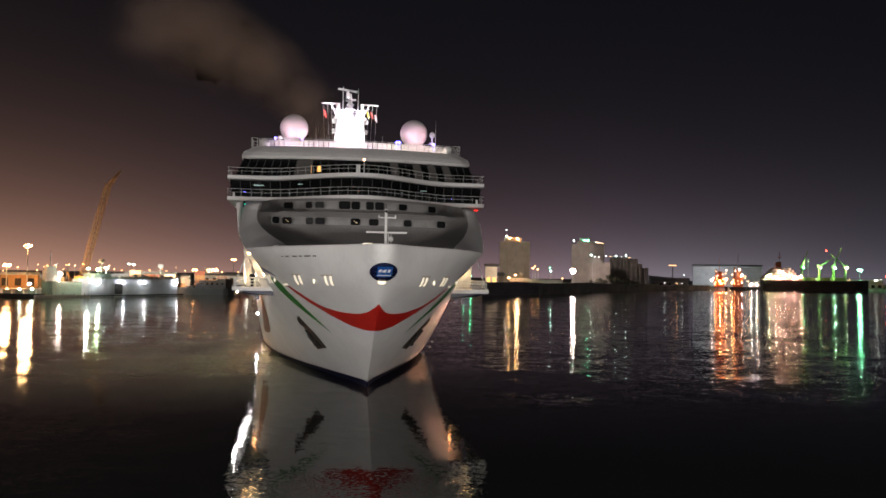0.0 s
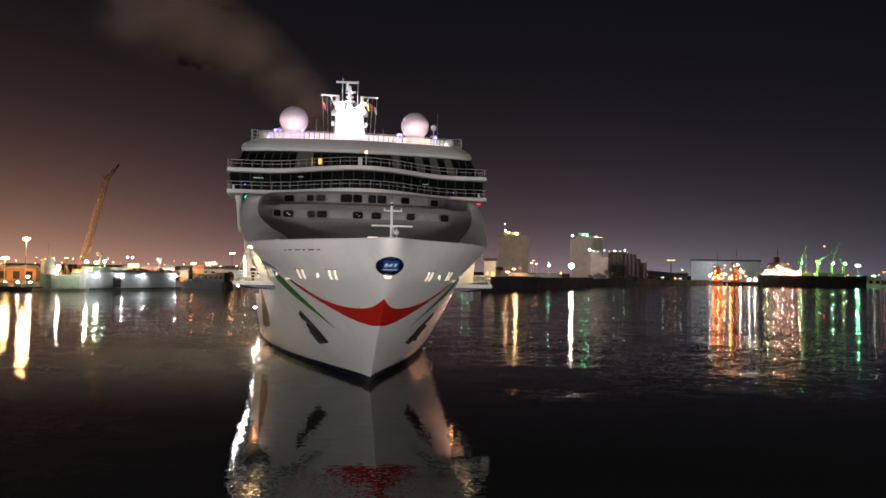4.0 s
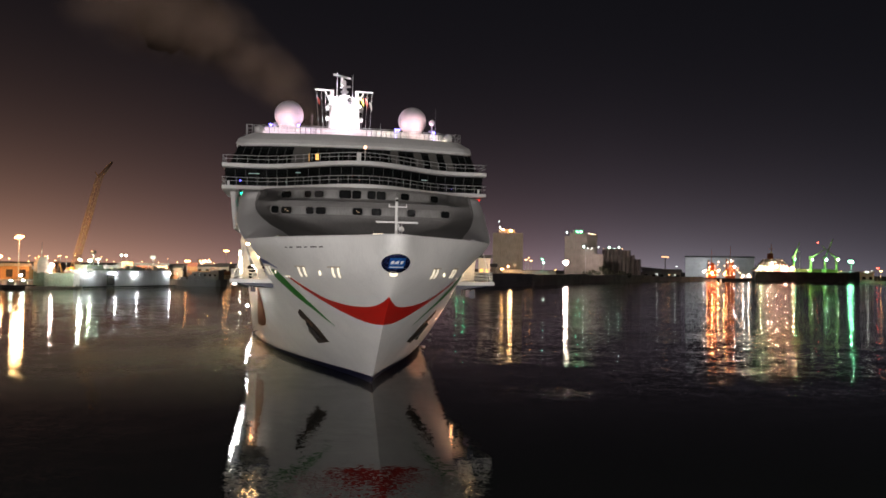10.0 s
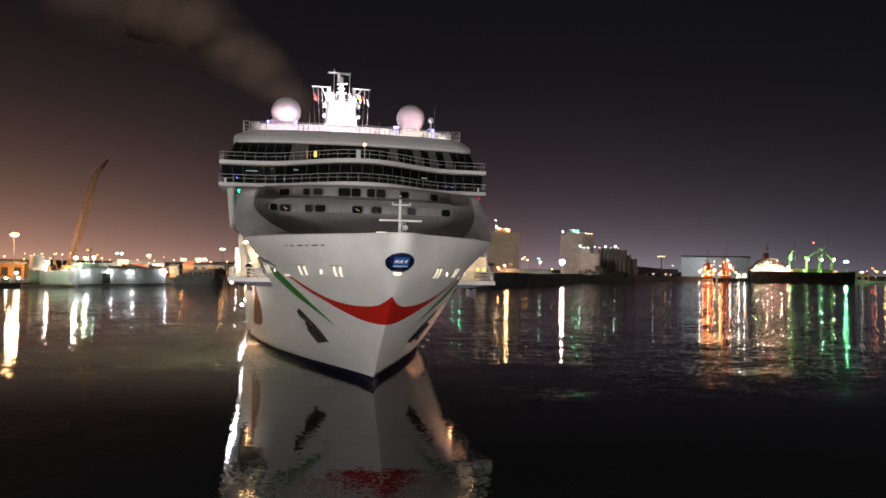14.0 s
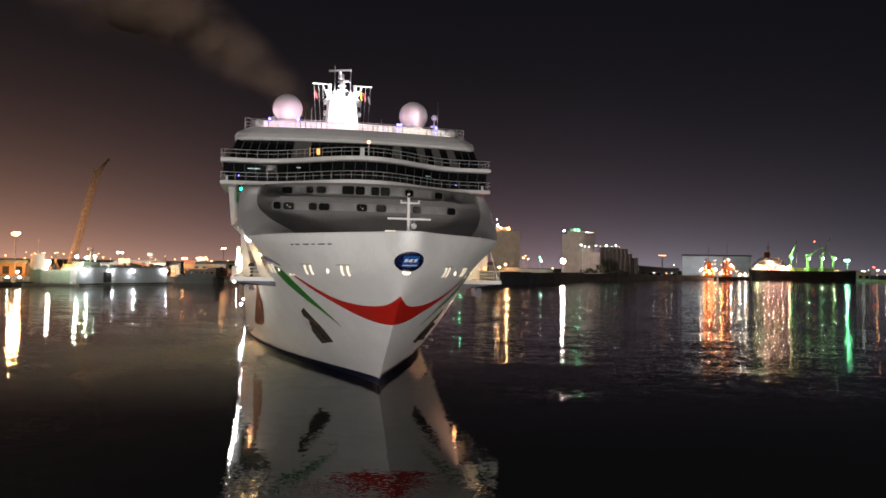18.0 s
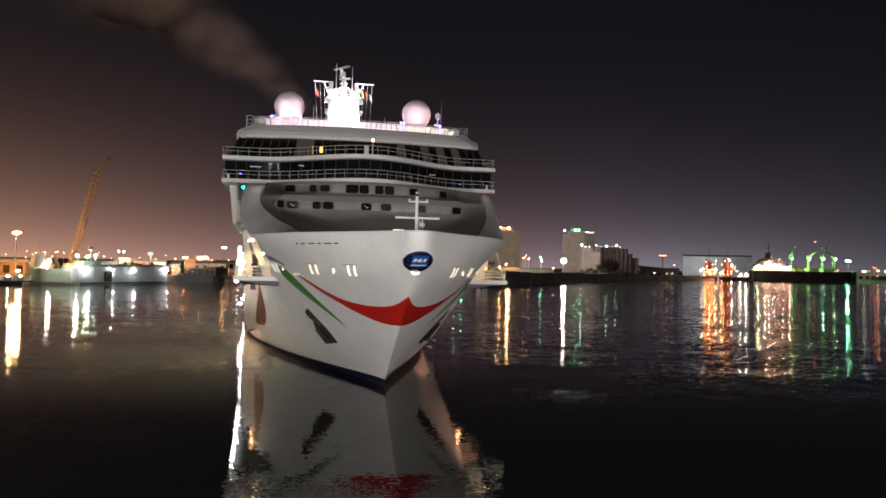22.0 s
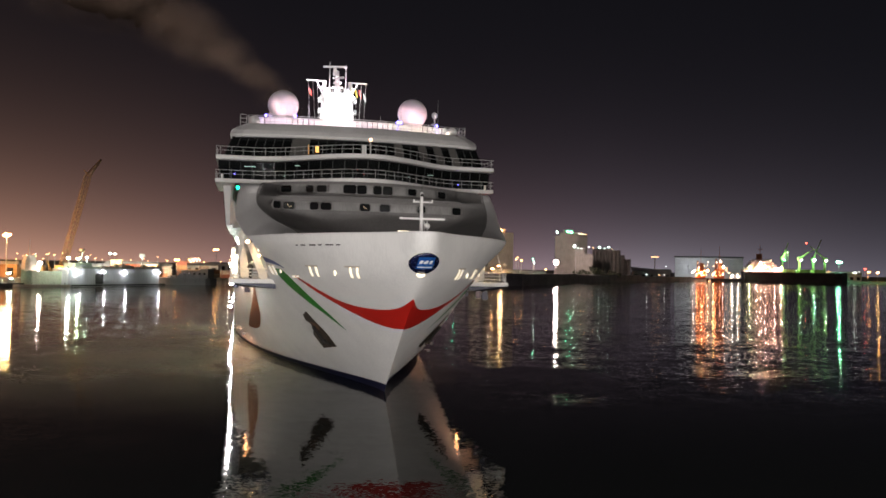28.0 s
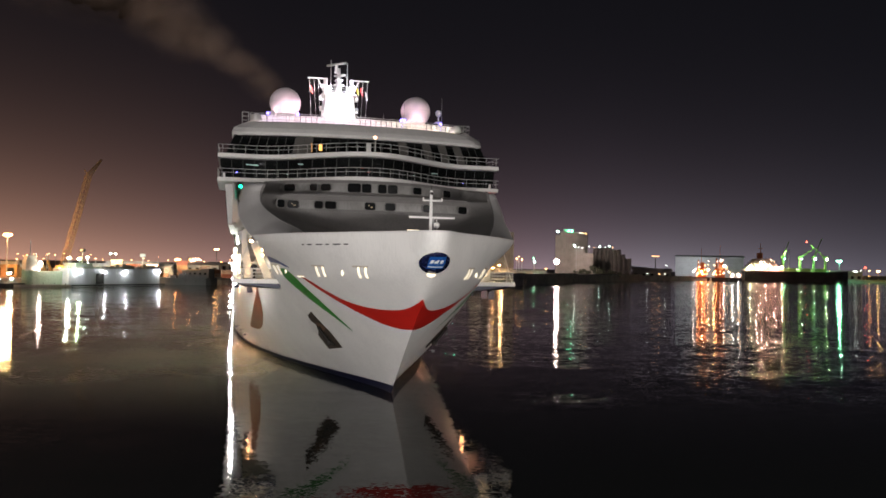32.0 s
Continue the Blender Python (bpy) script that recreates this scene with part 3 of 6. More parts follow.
# mooring slots, portlights, anchors and the row of freeing ports
for side in (-1, 1):
    for s0, tilt in ((4.6, 0.55), (5.35, 0.6), (10.1, 0.6), (11.1, 0.65), (19.6, 0.8), (20.9, 0.8)):
        bm = bmesh.new()
        rows = []
        for i in range(5):
            z = 11.46 + 0.92 * i / 4
            w = 0.17 + 0.011 * s0
            rows.append([skin(s0 + tilt * i / 4 + w * k / 2, z, side, 0.035) for k in range(3)])
        loft(bm, rows, False)
        slot = part("mooring_slot", bm, SLOT_LIGHT, SHIP, "slanted mooring opening lit from inside")
        bm = bmesh.new()
        loft(bm, [[skin(s0 + tilt + u, 12.38 + 0.07 * k, side, 0.05) for k in range(3)] for u in (-0.15, 0.3, 0.85)], False)
        part("slot_head", bm, CREAM, slot, "pale head of the opening")
    for s0, r in ((7.75, 0.24), (18.4, 0.2)):
        bm = bmesh.new()
        ball(bm, skin(s0, 11.85, side, 0.02), r, 12, (1, 0.5, 1.2))
        part("portlight", bm, SLOT_LIGHT, SHIP, "small round lit portlight", True)
    patch("mooring_light", 14.2, 15.6, lambda s: 11.28, lambda s: 11.42, side, SLOT_LIGHT, 4, 1, 0.04, label="thin lit slot")
    # anchor pocket: a slanted dark patch with the recess's shade in its colour, and the anchor on it
    bm = bmesh.new()
    rows = []
    for i in range(9):
        t = i / 8
        z, s_mid, w = pocket_line(t)
        rows.append([skin(s_mid + w * (k / 2 - 1), z - 0.25 * (k / 2 - 1), side, 0.03) for k in range(5)])
    loft(bm, rows, False)
    pocket = part("anchor_pocket", bm, POCKET_SHADE, SHIP, "dark slanted patch, the anchor pocket's shade in its colour", True)
    def pocket_sheet(name, spans, material, off, label):
        """A patch laid on the pocket: for each step down it, the fore and aft edges as shares of its width."""
        bm = bmesh.new()
        rows = []
        for t, f0, f1 in spans:
            z, s_mid, w = pocket_line(t)
            rows.append([skin(s_mid + w * f, z - 0.25 * f, side, off) for f in (f0, (2 * f0 + f1) / 3, (f0 + 2 * f1) / 3, f1)])
        loft(bm, rows, False)
        part(name, bm, material, pocket, label)

    # the pocket's lit inner side, painted as a pale and a brown patch
    pocket_sheet("pocket_pale_patch", ((0.08, 1.0, 1.6), (0.18, 0.75, 1.75), (0.30, 0.2, 1.55), (0.42, 0.35, 1.35), (0.50, 0.6, 1.15), (0.57, 0.85, 1.0)), SHIP_WHITE, 0.06, "pale patch for the pocket's lit inner surface")
    pocket_sheet("pocket_lit_patch", ((0.26, -0.2, 0.2), (0.32, -0.7, -0.05), (0.42, -0.9, 0.1), (0.50, -0.5, 0.4)), POCKET_LIT, 0.05, "brown patch for the pocket's lit inner side")
    bm = bmesh.new()
    a, b = skin(13.2, 6.2, side, 0.25), skin(11.6, 4.6, side, 0.3)
    tube(bm, a, b, 0.16, seg=8)
    c = skin(11.0, 4.2, side, 0.3)
    for dd in (-0.9, 0.9):
        tube(bm, b, skin(11.4 + dd * 1.1, 4.9 + dd * 0.5, side, 0.38), 0.2, 0.08, 8)
    ball(bm, b, 0.32, 8)
    part("anchor", bm, DARK, pocket, "dark stockless anchor")
for s0, w in ((7.75, 0.45), (8.5, 0.85), (9.75, 0.42), (10.5, 0.8), (11.8, 0.6), (12.8, 0.35)):
    patch("freeing_port", s0, s0 + w, lambda s: 14.27, lambda s: 14.375, -1, DARK, 4, 1, 0.02, label="dark slot in the bulwark")

# cap rail along the bulwark
bm = bmesh.new()
for side in (-1, 1):
    rows = []
    for s in STATIONS[:46]:
        p = skin(s, top_of(s), side)
        q = Vector((p.x - 0.15, p.y - side * min(0.32, abs(p.y)), p.z))
        rows.append([p + Vector((0, 0, 0.0)), p + Vector((0.05, side * 0.05, 0.12)), q + Vector((0, 0, 0.12)), q])
    loft(bm, rows, True)
part("cap_rail", bm, SHIP_WHITE, SHIP, "white cap rail on the bulwark", True)

# inside of the bulwark and the side wings
bm = bmesh.new()
for side in (-1, 1):
    rows = []
    for s in STATIONS[3:24]:
        t = top_of(s)
        rows.append([skin(s, 13.6 + (t - 13.6) * k / 4, side, -0.35) for k in range(5)])
    loft(bm, rows, False)
part("bulwark_lining", bm, SHIP_SHADE, SHIP, "inner bulwark plating, greyed for shade", True)

# forecastle deck
bm = bmesh.new()
for side in (-1, 1):
    loft(bm, [[(stem(14) - s, 0, 13.75), (stem(14) - s, side * max(0.0, half(s, 13.75) - 0.2), 13.75)] for s in STATIONS[4:28]], False)
part("forecastle_deck", bm, DECK, SHIP, "dark coated forecastle deck")


def edge_x(y):
    """The curved fore edge of the bridge decks: level wings and a bulge amidships."""
    return -21.0 + 7.4 * 0.5 * (1 + math.cos(math.pi * min(abs(y) / 13.5, 1)))


def arc_x(y):
    """The gentler arc of the lounge roof."""
    return -19.6 + 2.6 * (1 - (y / 17.0) ** 2)


YS = [-17.75 + 35.5 * i / 58 for i in range(59)]


def slab(name, z0, z1, back, reach, material, label="", nose=0.12, taper=0.0):
    """A deck slab whose fore edge follows the curve; reach: how far its edge is set forward."""
    bm = bmesh.new()
    k = 17.75 - taper
    rows = []
    for i in range(59):
        y = -k + 2 * k * i / 58
        x = edge_x(y * 17.75 / k) + reach
        rows.append([(x - nose, y, z0), (x, y, z0 + nose), (x, y, z1 - nose * 0.4), (x - nose * 0.4, y, z1), (back, y, z1), (back, y, z0)])
    loft(bm, rows, True, True)
    return part(name, bm, material, SHIP, label)


slab("bridge_deck", 22.34, 22.85, -34, 0.0, SHIP_WHITE, "white bridge deck with overhanging wings")
slab("lounge_deck", 25.22, 25.75, -36, 0.05, SHIP_WHITE, "white deck edge above the bridge")

# superstructure front below the bridge: a raked whaleback, then two stepped tiers of cabins
rim_y = curve((13.7, 8.6), (15.5, 9.1), (17.0, 11.2), (18.7, 12.7), (20.3, 12.8), (21.2, 12.4), (22.36, 12.3))
rim_x = curve((13.7, 2.2), (15.5, 2.2), (17.0, -3.0), (18.7, -7.75), (20.3, -9.5), (21.2, -9.7), (22.36, -20.4))


def tier_x(y, z):
    """The front's fore face: the cabin tiers bow forward amidships."""
    if z > 20.2:
        return -13.4 - 0.038 * y * y - 0.25 * (z - 21.4)
    if z > 18.3:
        return -8.9 - 0.013 * y * y - 0.15 * (z - 19.0)
    t = (18.3 - z) / 2.8
    return -8.8 - 0.013 * y * y + 1.6 * min(t, 1.0)


def front_x(y, z):
    """The front's fore face with its sides drawn forward to the shoulders' rims."""
    reach = 2.6 + 3.0 * smooth01((18.3 - z) / 2.5)
    k = smooth01((abs(y) - rim_y(z) + reach) / reach) * (1 - smooth01((z - 19.8) / 1.6))
    return tier_x(y, z) * (1 - k) + rim_x(z) * k


bm = bmesh.new()
rows = []
LEVELS = (13.7, 15.5, 16.2, 16.9, 17.6, 18.3, 18.31, 19.0, 19.5, 19.9, 20.1, 20.21, 20.8, 21.4, 21.9, 22.36)
for i in range(63):
    u = -1 + 2 * (i - 1) / 60
    col = []
    for z in LEVELS:
        if i in (0, 62):
            sd = -1 if i == 0 else 1
            col.append((rim_x(z), sd * rim_y(z), z))
        else:
            y = u * (rim_y(z) - 0.2)
            col.append((front_x(y, z), y, z))
    rows.append(col)
loft(bm, rows, False)
FRONT = part("superstructure_front", bm, SHIP_SHADE, SHIP, "stepped superstructure front, its shade put into a dark grey", True)
# tier edge trims
for z, name in ((20.12, "tier_edge"), (18.36, "tier_foot")):
    bm = bmesh.new()
    rows = []
    for i in range(41):
        y = (-1 + i / 20) * (rim_y(z) - 2.4)
        x = tier_x(y, z)
        rows.append([(x + 0.12, y, z - 0.06), (x + 0.12, y, z + 0.06), (x - 0.1, y, z + 0.06), (x - 0.1, y, z - 0.06)])
    loft(bm, rows, True, True)
    part(name, bm, SHIP_SHADE, FRONT)
# rounded shoulders that turn the side shell into the front
for side in (-1, 1):
    bm = bmesh.new()
    rows, lips = [], []
    for i in range(29):
        v = i / 28
        if v < 0.45:
            t = v / 0.45
            so, zi = 14.5 + 13.5 * t, 15.5 + 2.7 * t ** 1.1
        else:
            t = (v - 0.45) / 0.55
            so, zi = 28 + 4.0 * t, 18.2 + 3.0 * t
        zo = top_of(so)
        out = skin(so, zo, side) + Vector((0, 0, 0.06))
        if v > 0.45:
            out += Vector((0, -side * 0.75 * t ** 2.2, 1.75 * t ** 1.6))
        inn = Vector((rim_x(zi), side * rim_y(zi), zi))
        row = []
        for k in range(9):
            t = k / 8
            p = out.lerp(inn, t)
            bulge = math.sin(math.pi * t) * 0.13 * (inn - out).length
            row.append(p + Vector((bulge * 0.8, side * bulge * 0.35, bulge * 0.5 * (1 - v))))
        rows.append(row)
        lips.append([inn + Vector((0.14 * math.cos(a), side * 0.14 * math.sin(a), 0.1 * math.sin(a))) for a in (2 * math.pi * j / 6 for j in range(6))])
    rows.append([Vector((-21.2, side * (15.2 + (12.3 - 15.2) * k / 8), 22.36)) for k in range(9)])
    loft(bm, rows, False)
    sh = part("shoulder", bm, SHOULDER_SHADE, SHIP, "rounded white shoulder beside the front, greyed for shade", True)
    bm = bmesh.new()
    loft(bm, lips, True)
    part("shoulder_trim", bm, SHIP_SHADE, sh, "raised trim along the shoulder", True)
bm = bmesh.new()
prism(bm, [(-22.5, -13.9), (-22.5, 13.9), (-26, 15.6), (-230, 15.9), (-230, -15.9), (-26, -15.6)], 17.0, 22.0)
prism(bm, [(-25.6, -15.0), (-25.6, 15.0), (-230, 15.0), (-230, -15.0)], 22.0, 30.0)
prism(bm, [(-24, -11.3), (-24, 11.3), (-30, 11.6), (-230, 12.5), (-230, -12.5), (-30, -11.6)], 10.0, 17.2)
part("superstructure", bm, SHIP_WHITE, SHIP, "long white superstructure")
for side in (-1, 1):
    bm = bmesh.new()
    loft(bm, [[(-7.5, side * 10.3, 10.0), (-7.5, side * 10.3, 17.0), (-7.5, side * 10.0, 17.0), (-7.5, side * 10.0, 10.0)], [(-24.2, side * 11.4, 10.0), (-24.2, side * 11.4, 17.0), (-24.2, side * 11.1, 17.0), (-24.2, side * 11.1, 10.0)]], True, True)
    part("promenade_wall", bm, SHIP_WHITE, SHIP, "white wall behind the promenade")


BAND = mat("window_band_pale", (0.27, 0.262, 0.25), 0.5, vary=0.16, scale=1.6, streak=1.0)


def front_window(y0, y1, z0, z1):
    """A recessed cabin window in a tier's face, with a pale reveal."""
    y, z = (y0 + y1) / 2, (z0 + z1) / 2
    a = math.atan2(front_x(y + 0.1, z) - front_x(y - 0.1, z), 0.2)
    m = Matrix.Translation((max(front_x(q, v) for q in (y0, y, y1) for v in (z0, z1)) + 0.035, y, z)) @ Matrix.Rotation(-a, 4, "Z")
    w, h = (y1 - y0) / math.cos(a), z1 - z0

    def outline(g, c):
        p, q = w / 2 + g, h / 2 + g
        return [(-p + c, -q), (p - c, -q), (p, -q + c), (p, q - c), (p - c, q), (-p + c, q), (-p, q - c), (-p, -q + c)]

    bm = bmesh.new()
    loft(bm, [[(x0, p, q) for p, q in outline(g, c)] for x0, g, c in ((0.0, 0.10, 0.2), (0.10, 0.08, 0.2), (0.12, 0.0, 0.16), (0.0, 0.0, 0.16))], True)
    win = part("cabin_window", bm, SHIP_SHADE, SHIP, "grey-framed dark cabin window")
    win.matrix_basis = m
    bm = bmesh.new()
    loft(bm, [[(0.0, p, q) for p, q in outline(0, 0.16)], [(0.05, p, q) for p, q in outline(0, 0.16)]], True, True)
    part("pane", bm, GLASS, win)
    if (round(y0, 2), round(z0, 2)) in ((-10.0, 18.62), (-1.7, 18.62)):
        bm = bmesh.new()
        box(bm, (0.06, 0.10 * w, -0.12 * h), (0.02, 0.2 * w, 0.05))
        box(bm, (0.06, -0.12 * w, 0.10 * h), (0.02, 0.07 * w, 0.10))
        part("reading_lamp", bm, LIT_FAINT, win, "small warm light behind the pane")
    return win


for y0, y1 in ((-10.03, -8.8), (-7.2, -6.35), (-6.0, -4.87), (-3.0, -1.52), (-1.42, -0.3), (0.47, 1.52), (1.6, 2.8), (4.75, 5.9), (8.9, 10.1)):
    front_window(y0, y1, *((20.92, 21.94) if abs(y0 + y1) < 5 else (21.04, 21.84)))
for y0, y1 in ((-11.2, -10.35), (-10.0, -8.8), (-7.14, -6.25), (-6.0, -4.83), (-1.7, -0.52), (0.55, 1.72), (4.88, 5.9), (9.2, 10.33)):
    front_window(y0, y1, 18.62, 19.44)
# a paler band along each tier's windows
for z0, z1, y0, y1 in ((20.95, 22.02, -10.5, 10.5), (18.6, 19.55, -11.4, 10.6)):
    bm = bmesh.new()
    rows = []
    for i in range(61):
        y = y0 + (y1 - y0) * i / 60
        c = 0.25 * max(0.0, abs(2 * i / 60 - 1) - 0.95) / 0.05
        rows.append([(front_x(y, z0 + c) + 0.004, y, z0 + c), (front_x(y, z0 + c) + 0.022, y, z0 + c + 0.03), (front_x(y, z1 - c) + 0.022, y, z1 - c - 0.03), (front_x(y, z1 - c) + 0.004, y, z1 - c)])
    loft(bm, rows, False)
    part("window_band", bm, BAND, FRONT, "paler band along the cabin windows", True)
# bridge and lounge glazing


def window_wall(name, z0, z1, fore, set0, set1, y_low, y_high, count, label="", blinds=()):
    """A row of panes between mullions along the curve fore; set0 and set1: the set-back at foot and head."""
    bm = bmesh.new()
    rows = []
    for i in range(49):
        u = -1 + 2 * i / 48
        rows.append([(fore(u * y_low) - set0 - 0.10, u * y_low, z0), (fore(u * y_high) - set1 - 0.10, u * y_high, z1)])
    loft(bm, rows, False)
    wall = part(name, bm, DARK, SHIP, label)
    for i in range(count):
        u0, u1 = -1 + 2 * (i + 0.03) / count, -1 + 2 * (i + 0.97) / count
        bm = bmesh.new()
        quad = [(fore(u0 * y_low) - set0, u0 * y_low, z0 + 0.12), (fore(u1 * y_low) - set0, u1 * y_low, z0 + 0.12), (fore(u1 * y_high) - set1, u1 * y_high, z1 - 0.12), (fore(u0 * y_high) - set1, u0 * y_high, z1 - 0.12)]
        loft(bm, [quad, [(x - 0.05, y, z) for x, y, z in quad]], True, True)
        part("pane", bm, SHADE if i in blinds else GLASS, wall)
        if i:
            bm = bmesh.new()
            u = -1 + 2 * i / count
            tube(bm, (fore(u * y_low) - set0 + 0.02, u * y_low, z0), (fore(u * y_high) - set1 + 0.02, u * y_high, z1), 0.04, seg=4)
            part("mullion", bm, MULLION, wall)
    return wall


MULLION = mat("mullion_grey_paint", (0.05, 0.05, 0.048), 0.5)
SHADE = mat("roller_blind_cloth", (0.085, 0.08, 0.072), 0.8)
window_wall("bridge_glazing", 22.85, 25.25, edge_x, 1.5, 0.9, 17.4, 17.5, 26, "dark raked bridge windows")
LOUNGE = window_wall("lounge_glazing", 25.75, 28.4, arc_x, 3.2, 3.9, 16.9, 15.9, 30, "dark raked lounge windows", (7, 8, 19, 22, 24, 26))
for y, w, z, h, m, lab in ((-5.55, 0.42, 26.95, 0.8, LIT_WINDOW, "amber lit window panel"), (-6.6, 0.12, 26.9, 1.2, LIT_DIM, "dim amber gap")):
    bm = bmesh.new()
    box(bm, (arc_x(y) - 3.4, y, z), (0.06, w, h), Matrix.Rotation(radians(-15), 4, "Y"))
    part("lit_panel", bm, m, LOUNGE, lab)
for y, w, z in ((-13.6, 1.6, 24.55), (-7.8, 1.1, 24.6), (8.6, 1.3, 24.3)):
    bm = bmesh.new()
    box(bm, (edge_x(y) - 1.02, y, z), (0.05, w, 0.07))
    part("ceiling_light", bm, PALE_GLOW, SHIP, "pale light strip seen inside the bridge")
for y, z, m in ((-15.5, 23.6, BLUE_LED), (-1.2, 24.0, LAMP_RED_SMALL), (-0.4, 23.5, LAMP_RED_SMALL), (5.6, 23.7, PALE_GLOW), (13.2, 23.5, BLUE_LED), (-9.5, 23.4, PALE_GLOW)):
    bm = bmesh.new()
    box(bm, (edge_x(y) - 1.15, y, z), (0.04, 0.14, 0.07))
    part("instrument_light", bm, m, SHIP, "small instrument light behind the bridge windows")
# roof above the lounge: a sloping white band up to the top deck
bm = bmesh.new()
rows = []
for i in range(49):
    u = -1 + 2 * i / 48
    e = max(0.0, (abs(u) - 0.9) / 0.1) ** 2
    rows.append([(arc_x(u * 16) - 3.3 - 1.6 * e, u * 16.1, 28.3), (arc_x(u * 16) - 3.1 - 1.6 * e, u * (16.1 + 0.1 * e), 28.62 + 0.25 * e), (arc_x(u * 15.6) - 3.5 - 1.4 * e, u * (15.65 + 0.3 * e), 29.15 + 0.3 * e), (arc_x(u * 14.4) - 4.5 - 0.8 * e, u * (14.15 + 0.6 * e), 30.05), (arc_x(u * 14.4) - 5.0, u * 14.1, 30.25), (arc_x(u * 14.4) - 6.5, u * 14.1, 30.45), (-58.0, u * 14.2, 30.45), (-58.0, u * 16.1, 28.3)])
loft(bm, rows, True, True)
part("lounge_roof", bm, SHIP_WHITE, SHIP, "white sloping lounge roof")


def railing(name, pts, z, h, step, rails=(1.0, 0.55), r=0.027, label="white deck railing", material=None):
    """A railing along a line of plan points: rails as one part, each post a piece."""
    material = material or RAIL
    bm = bmesh.new()
    for f in rails:
        for a, b in zip(pts, pts[1:]):
            tube(bm, (a[0], a[1], z + h * f), (b[0], b[1], z + h * f), r if f < 1 else r * 1.35, seg=5, caps=False)
    ob = part(name, bm, material, SHIP, label)
    me = None
    run = 0.0
    for a, b in zip(pts, pts[1:]):
        d = math.dist(a, b)
        while run < d:
            t = run / d
            p = (a[0] + (b[0] - a[0]) * t, a[1] + (b[1] - a[1]) * t, z)
            if me is None:
                bm = bmesh.new()
                tube(bm, (0, 0, 0), (0, 0, h), r, seg=5)
                post = part("post", bm, material, ob)
                me = post.data
            else:
                post = new("post", me)
                post.parent = ob
            post.location = p
            run += step
        run -= d
    return ob


line = [(edge_x(y) - 0.12, y) for y in YS]
railing("bridge_railing", [(-26, -17.65)] + line + [(-26, 17.65)], 22.85, 1.05, 1.35)
railing("lounge_railing", [(-26, -17.65)] + line + [(-26, 17.65)], 25.75, 1.05, 1.35)
top_line = [(arc_x(y) - 6.8, y) for y in (-14.0 + 28.0 * i / 40 for i in range(41))]
railing("top_railing", [(-33, -14.0)] + top_line + [(-33, 14.0)], 30.45, 1.15, 1.2, (1.0, 0.66, 0.33))
# white wind screen behind the top railing, in panels between posts
bm = bmesh.new()
loft(bm, [[(x - 1.62, y, 30.4), (x - 1.62, y, 30.62), (x - 1.74, y, 30.62), (x - 1.74, y, 30.4)] for x, y in top_line], True, True)
SCREEN = part("top_screen", bm, SHIP_WHITE, SHIP, "white wind screen round the top deck")
for (xa, ya), (xb, yb) in zip(top_line, top_line[1:]):
    bm = bmesh.new()
    lean = 0.22 + 0.5 * smooth01((abs(ya + yb) / 2 - 10.5) / 3.5)
    loft(bm, [[(xx - 1.66, yy, 30.62), (xx - 1.66 + lean * 0.4, yy * (1 + 0.012 * lean), 31.62), (xx - 1.72 + lean * 0.4, yy * (1 + 0.012 * lean), 31.62), (xx - 1.72, yy, 30.62)] for xx, yy in ((xa, ya + 0.04), (xb, yb - 0.04))], True, True)
    part("screen_panel", bm, SHIP_WHITE, SCREEN)
bm = bmesh.new()
loft(bm, [[(x - 1.6, y, 31.62), (x - 1.5, y, 31.70), (x - 1.7, y, 31.70)] for x, y in top_line], True, True)
part("screen_rail", bm, RAIL, SCREEN)
# rounded lockers at the ends of the top deck, and the small rails outside them
for side in (-1, 1):
    bm = bmesh.new()
    rings = []
    for i in range(9):
        a = math.pi * i / 8
        rings.append([(-27.0 + 2.2 * math.cos(a), side * (13.2 + 0.75 * math.cos(2 * math.pi * j / 12) * math.sin(a) ** 0.6), 31.05 + 0.68 * math.sin(2 * math.pi * j / 12) * max(0.05, math.sin(a)) ** 0.6) for j in range(12)])
    loft(bm, rings, True, True)
    part("raft_canister", bm, SHIP_WHITE, SHIP, "rounded white locker at the end of the top deck", True)
    bm = bmesh.new()
    for z in (30.7, 31.2, 31.7):
        tube(bm, (-25.8, side * 14.2, z), (-25.8, side * 15.0, z), 0.04, seg=5)
        tube(bm, (-25.8, side * 15.0, z), (-29.0, side * 15.0, z), 0.04, seg=5)
    for px, py in ((-25.8, 14.2), (-25.8, 15.0), (-27.4, 15.0), (-29.0, 15.0)):
        tube(bm, (px, side * py, 29.4), (px, side * py, 31.7), 0.05, seg=5)
    part("end_rail", bm, RAIL, SHIP, "small rail at the end of the roof")
for y in (-17.0, 17.0):
    for x in (-22.5, -26.5):
        bm = bmesh.new()
        box(bm, (x, y, 23.9), (0.3, 0.3, 2.2))
        part("wing_pillar", bm, SHIP_WHITE, SHIP)
# lamps along the top deck's coaming
for k in range(24):
    y = -13.4 + 26.8 * k / 23
    bm = bmesh.new()
    box(bm, (arc_x(y) - 7.35, y, 30.52), (0.14, 0.4, 0.10))
    part("coaming_lamp", bm, COAMING_PINK if k < 15 else COAMING_WARM, SHIP, "small lamp along the top coaming")

